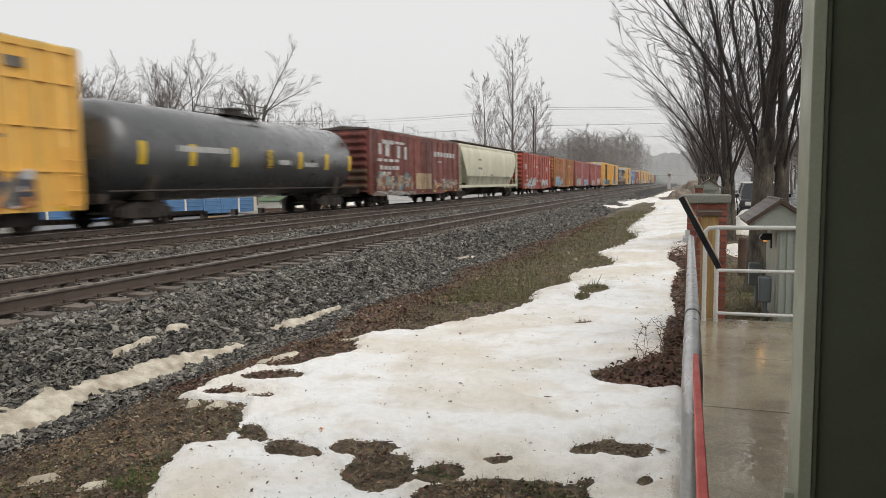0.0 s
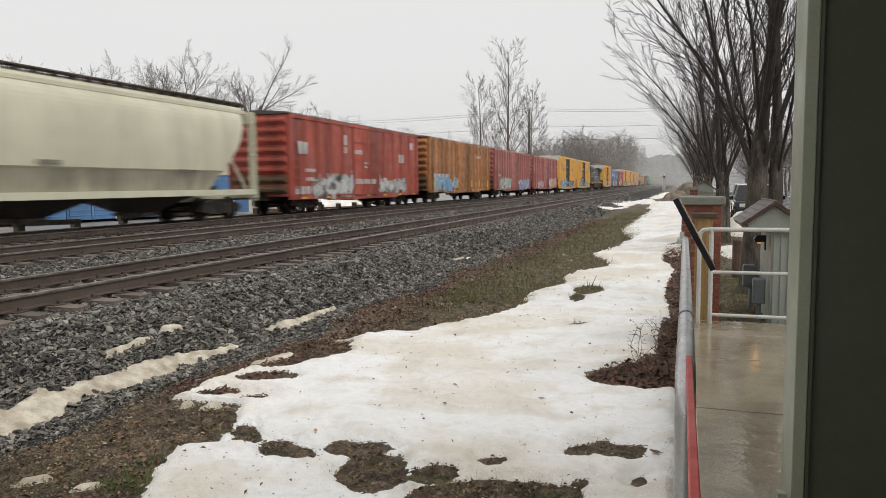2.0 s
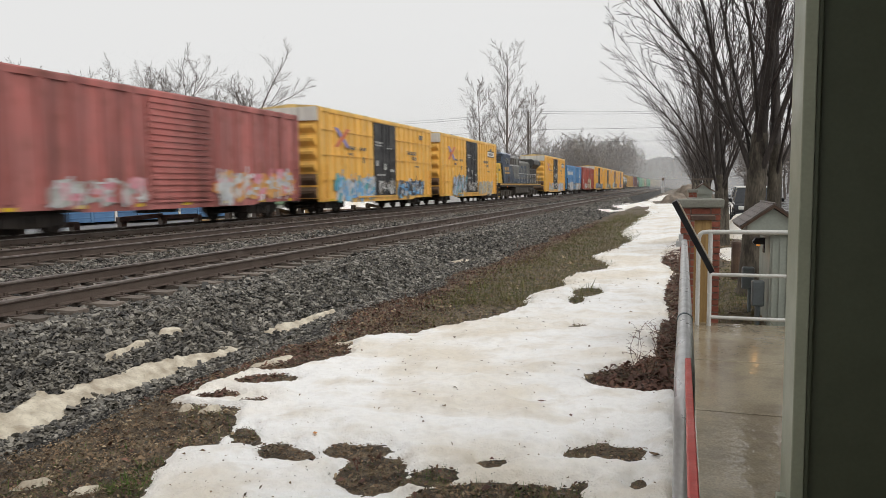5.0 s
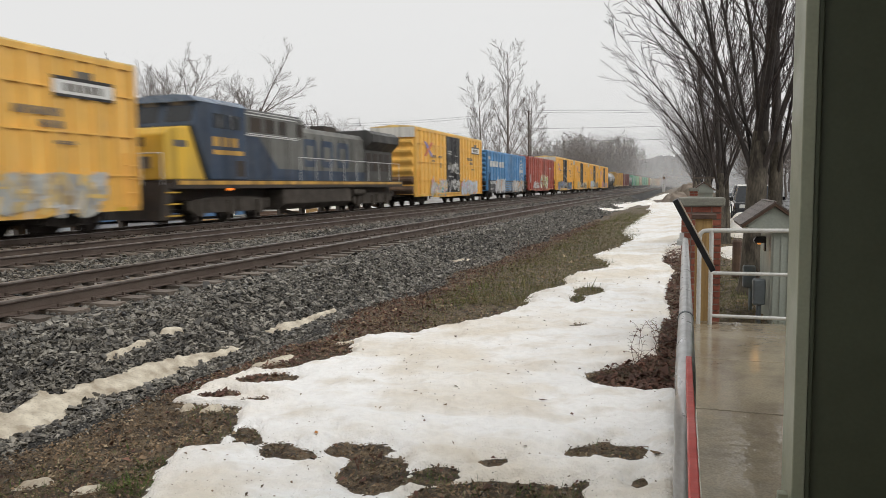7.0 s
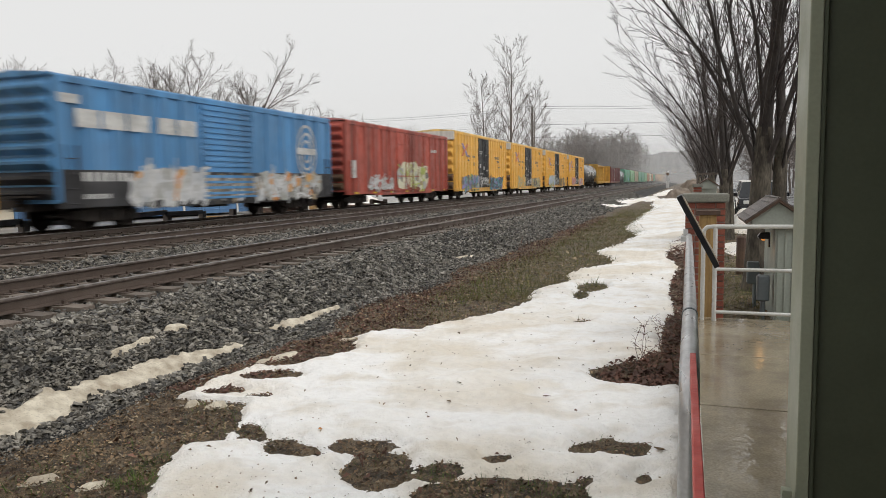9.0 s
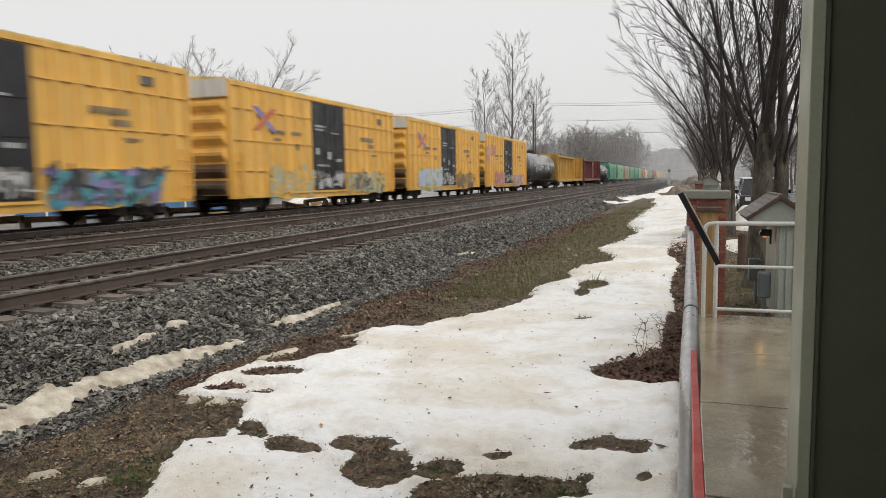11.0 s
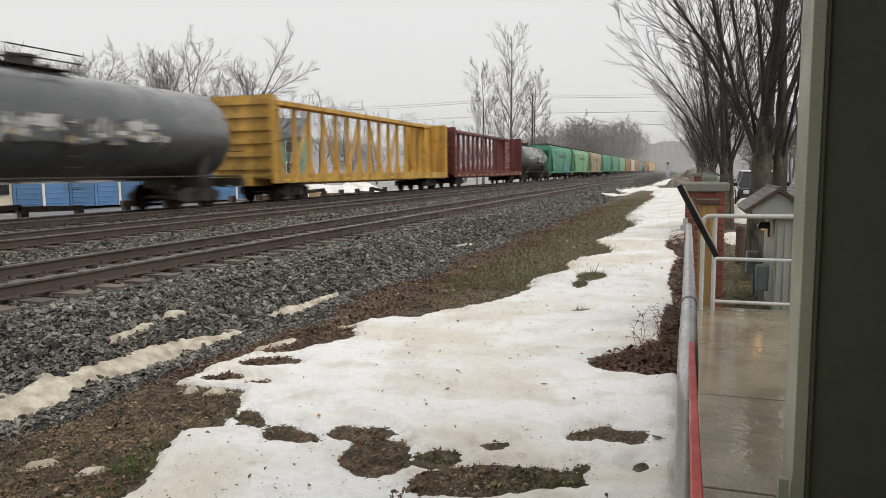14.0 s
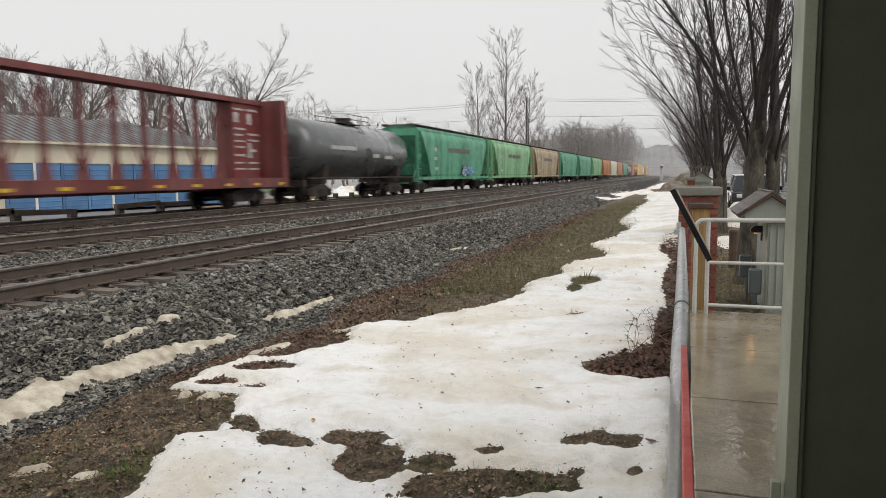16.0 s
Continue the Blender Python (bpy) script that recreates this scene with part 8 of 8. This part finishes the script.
for i in range(22):
    y = 62 + 78 * ((i * 0.618) % 1.0)
    k = r.uniform(0.35, 0.6)
    copy_thing(r.choice((lk, lm)), pose(4.5 + 0.03 * y + r.uniform(0, 16), y, -0.5, 0, 0, r.uniform(0, 360)) @ Matrix.Diagonal((1.15 * k, 1.15 * k, k, 1)))

# wooded hills in the distance
def hills(name, y, base, high, seed, x0, x1, depth):
    xs, us = np.linspace(x0, x1, 900), np.linspace(0, 1, 12)
    X, U = np.meshgrid(xs, us)
    top = high * (0.62 + 0.38 * wobble(X, 0 * X, 6.0 / (x1 - x0) * 3, seed)) + 0.05 * high * wobble(X, U * 9, 0.11, seed + 1) + 0.03 * high * wobble(X, U * 7, 0.4, seed + 2) + 0.03 * high * wobble(X, U * 5, 1.1, seed + 3)
    Z = base + top * np.sin(U * math.pi / 2)
    v = np.stack([X, y + U * depth, Z], -1).reshape(-1, 3)
    nx = len(xs)
    i = (np.arange(len(us) - 1)[:, None] * nx + np.arange(nx - 1)[None]).ravel()
    ob = part(name, array_mesh(name, v, np.stack([i, i + 1, i + nx + 1, i + nx], -1), ["far_wood"], None, True), None)
    return tagged(ob, "misty wooded hillside in the distance", "hill", kind="structure")


hills("backdrop_hill", 520, -2, 36, 1.0, -700, 420, 120)
hills("backdrop_ridge", 900, -2, 62, 2.4, -1400, 900, 200)


# ---- banks of mist ----
def mist(name, y, hgt, material):
    n = 14
    g = Geo()
    v = [(-900 + 1800 * i / n, y, z) for z in (-2, hgt) for i in range(n + 1)]
    g.add(v, [(i, i + 1, n + 2 + i, n + 1 + i) for i in range(n)])
    ob = part(name, g, [material])
    return tagged(ob, "thin bank of winter mist", "mist", kind="structure")


for i, (y, m) in enumerate(((165, "mist"), (235, "mist"), (300, "mist"), (390, "mist_far"), (500, "mist_far"), (760, "mist_far"))):
    mist("mist_%d" % (i + 1), y, 120, m)


# ---- storage building behind the tracks ----
sb = thing("storage_building", -33.3, 49.5, -0.75, "long cream storage building with blue doors and a grey metal roof", "building", turn=78)
L_, D_ = 34.0, 13.0
part("wall", Geo().box(-L_, 0, 0.12, D_, 0, 4.2), ["white_wall"], sb, "cream siding")
part("header_band", Geo().box(-L_, 0, -0.02, 0.115, 2.95, 4.15), ["white_wall"], sb, "deep cream band over the doors")
part("eave_board", Geo().box(-L_ - 0.4, 0.4, -0.45, -0.3, 4.1, 4.25), ["white_wall"], sb, "pale gutter board")
R_ = D_ / 2
roof = part("roof", Geo().add([(-L_ - 0.4, -0.4, 4.2), (0.4, -0.4, 4.2), (0.4, D_ + 0.4, 4.2), (-L_ - 0.4, D_ + 0.4, 4.2), (-R_, R_, 6.3), (-L_ + R_, R_, 6.3)], [(0, 1, 4, 5), (1, 2, 4), (2, 3, 5, 4), (3, 0, 5), (3, 2, 1, 0)]), ["metal_roof"], sb, "grey standing-seam metal roof")
seam = Geo()
n = 70
for i in range(n + 1):
    x = -L_ + L_ * i / n
    t = max(0.05, min(1.0, -x / R_, (x + L_) / R_))
    y1, z1 = -0.4 + t * (R_ + 0.4), 4.2 + t * 2.1
    seam.add([(x - 0.03, -0.4, 4.21), (x + 0.03, -0.4, 4.21), (x + 0.03, y1, z1 + 0.01), (x - 0.03, y1, z1 + 0.01), (x - 0.03, -0.4, 4.27), (x + 0.03, -0.4, 4.27), (x + 0.03, y1, z1 + 0.07), (x - 0.03, y1, z1 + 0.07)],
             [(4, 5, 6, 7), (0, 1, 5, 4), (1, 2, 6, 5), (2, 3, 7, 6), (3, 0, 4, 7)])
part("roof_seam", seam, ["metal_roof"], roof)["kind"] = "stuff"
prof = [(0.09, 0.0)]
for i in range(9):
    prof += [(-0.01, 0.02 + i * 0.32), (-0.01, 0.26 + i * 0.32), (-0.035, 0.28 + i * 0.32), (-0.035, 0.32 + i * 0.32)]
door = Geo().along_x((prof + [(0.09, 2.9)])[::-1], 0, 1.45)
DOOR = door.mesh("door", "blue_door")
for i in range(19):
    x = -1.9 - i * 1.7
    if i in (11, 14):
        part("window", Geo().box(x + 0.1, x + 1.3, 0.0, 0.1, 0.9, 2.4), ["window_dark"], sb, "dark window")
    else:
        part("door", DOOR, None, sb, at=(x, 0, 0))
    part("door_jamb", Geo().box(x - 0.2, x - 0.03, -0.02, 0.11, 0, 2.94), ["blue_door" if i % 3 else "white_trim"], sb)

# green house farther off
gh = thing("house", -57.5, 92.5, -0.9, "pale green house with a dark slate-grey roof and white windows", "house", turn=24)
part("wall", Geo().along_x([(-4, 0), (4, 0), (4, 7.4), (0, 10.0), (-4, 7.4)], -4.4, 3.6), ["green_wall"], gh, "pale green siding")
part("roof", Geo().along_x([(-4.5, 7.1), (0, 10.05), (4.5, 7.1), (4.5, 7.35), (0, 10.35), (-4.5, 7.35)], -4.8, 4.0), ["roof_slate"], gh, "dark slate-grey roof")
part("side_roof", Geo().add([(-8.0, -3.6, 4.6), (-4.4, -3.6, 7.0), (-4.4, 3.0, 7.0), (-8.0, 3.0, 4.6), (-8.0, -3.6, 4.8), (-4.4, -3.6, 7.2), (-4.4, 3.0, 7.2), (-8.0, 3.0, 4.8)], [(3, 2, 1, 0), (4, 5, 6, 7), (0, 1, 5, 4), (1, 2, 6, 5), (2, 3, 7, 6), (3, 0, 4, 7)]), ["roof_slate"], gh, "lower lean-to roof")
part("side_wall", Geo().box(-7.8, -4.41, -3.4, 2.8, 0, 4.7), ["green_wall"], gh)
for x, z in ((-2.6, 5.2), (1.8, 5.2), (-2.6, 2.2), (1.8, 2.2)):
    wdw = part("window", Geo().box(x - 0.65, x + 0.65, -4.06, -4.0, z - 0.1, z + 1.6), ["white_trim"], gh, "white window frame")
    part("pane", Geo().box(x - 0.48, x + 0.48, -4.075, -4.06, z, z + 1.45), ["window_dark"], wdw)

# ---- timber barrier and stacked timber behind the far track ----
for i in range(16):
    y = 12.9 + i * 2.28
    bar = thing("timber_barrier", -20.75, y, -0.62, "dark timber barrier rail on short posts", "barrier", "timber barrier along the yard")
    part("post", Geo().box(-0.13, 0.13, -0.13, 0.13, -0.2, 0.78, 0, 0.02), ["pole_wood"], bar)
    if i in (0, 1, 2, 4, 5, 9, 10, 14):
        dip = (0.0, 0.04, -0.1, 0.0, 0.05, -0.05, 0.0, 0.0, 0.0, -0.42, 0.05, 0, 0, 0, -0.3)[i]
        part("rail", Geo().along_x([(-0.3, 0.66), (2.1, 0.70 + dip), (2.1, 0.88 + dip), (-0.3, 0.86)], 0.0, 0.18), ["pole_wood"], bar)
r = random.Random(9)
for i in range(12):
    tb = thing("timber", -25.6 + r.uniform(-1.6, 1.6), 36.0 + i * 1.5 + r.uniform(-0.6, 0.6), -0.72 + 0.1 * (i % 3), "weathered square timber lying in the yard", "timber", "timber lying in the yard", turn=r.uniform(20, 150))
    part("beam", Geo().box(-1.6, 1.6, -0.13, 0.13, 0, 0.24, 0, 0.01), ["lumber_dark" if i % 4 else "lumber"], tb)
for x, y, w, l, hh, s_ in ((-22.6, 24, 1.3, 13, 0.1, 1.5), (-24.5, 47, 2.6, 11, 0.3, 2.5), (-33, 62, 5, 7, 0.9, 3.5), (-25, 44, 2.2, 5, 0.3, 1.0), (-27, 33, 2.5, 4, 0.12, 2.0), (-24.2, 56, 1.8, 9, 0.3, 3.0), (-26, 72, 3, 12, 0.3, 4.0), (-21.3, 27, 0.7, 5, 0.1, 5.0), (-21.2, 19, 0.6, 4, 0.08, 6.0), (-28, 24, 3, 4, 0.08, 7.5), (-25, 100, 4, 14, 0.3, 8.5), (-30, 60, 3, 5, 0.25, 9.5), (-23.5, 36, 1.5, 5, 0.22, 11.0), (-22.8, 52, 1.4, 10, 0.25, 12.0), (-22.6, 66, 1.2, 9, 0.25, 13.0), (-23.0, 84, 1.6, 14, 0.25, 14.0), (-21.7, 14.5, 0.6, 3, 0.08, 15.0), (-21.8, 33, 0.6, 3, 0.1, 16.0), (-29.5, 60.5, 2.4, 4.5, 1.1, 17.0)):
    heap("snow_bank", x, y, w, l, hh, s_, label="patch of old snow in the yard behind the tracks")

# ---- poles and wires ----
def utility_pole(x, y, hgt, label):
    p = thing("utility_pole", x, y, -0.8, label, "utility pole")
    part("shaft", Geo().tube([(0, 0, 0), (0, 0, hgt)], [0.17, 0.11], 10), ["pole_wood"], p, smooth=True)
    for zz in (hgt - 0.2, hgt - 0.5, hgt - 3.0, hgt - 5.0):
        part("insulator", Geo().tube([(0.1, 0, zz), (0.32, 0, zz)], 0.06, 8), ["capstone"], p)
    return p


utility_pole(-23.1, 110, 13.8, "tall wooden utility pole among slender trees")
utility_pole(24.0, 113, 13.8, "wooden utility pole behind the row of trees")
utility_pole(-70.0, 108, 13.8, "wooden utility pole far behind the yard")


def wire(z0, z1, x0, x1, sag, y0, y1):
    n = 24
    pts = [(x0 + (x1 - x0) * i / n, y0 + (y1 - y0) * i / n, z0 + (z1 - z0) * i / n - sag * 4 * (i / n) * (1 - i / n)) for i in range(n + 1)]
    w = thing("power_line", 0, 0, 0, "thin dark overhead power line", "power line", "overhead power lines")
    part("cable", Geo().tube(pts, 0.022, 4), ["wire"], w)


for z, sag in ((13.05, 0.75), (12.75, 0.8), (10.2, 0.35), (8.2, 0.3)):
    wire(z, z, -23.1, 24.0, sag, 110, 113)
    if z > 9:
        wire(z, z - 0.4, -23.1, -70.0, sag, 110, 108)

# ---- signal and low buildings far along the line ----
sg = thing("signal_mast", -3.7, 150.0, -0.3, "small railway signal mast beside the tracks", "signal")
part("mast", Geo().tube([(0, 0, 0), (0, 0, 3.4)], 0.07, 8), ["galv"], sg)
part("head", Geo().box(-0.35, 0.2, -0.2, 0.1, 2.5, 3.0), ["end_grime"], sg, bevel=0.03)
part("hut", Geo().box(-0.4, 0.2, 0.5, 1.1, 0, 1.3), ["galv"], sg)


# ---- what moves ----
def motions():
    for car, s in TRAIN:
        walk(car, [(t, pose(FAR, s - SPEED * t, 0)) for t in (0, 4, 8, 12, 16)])


motions()
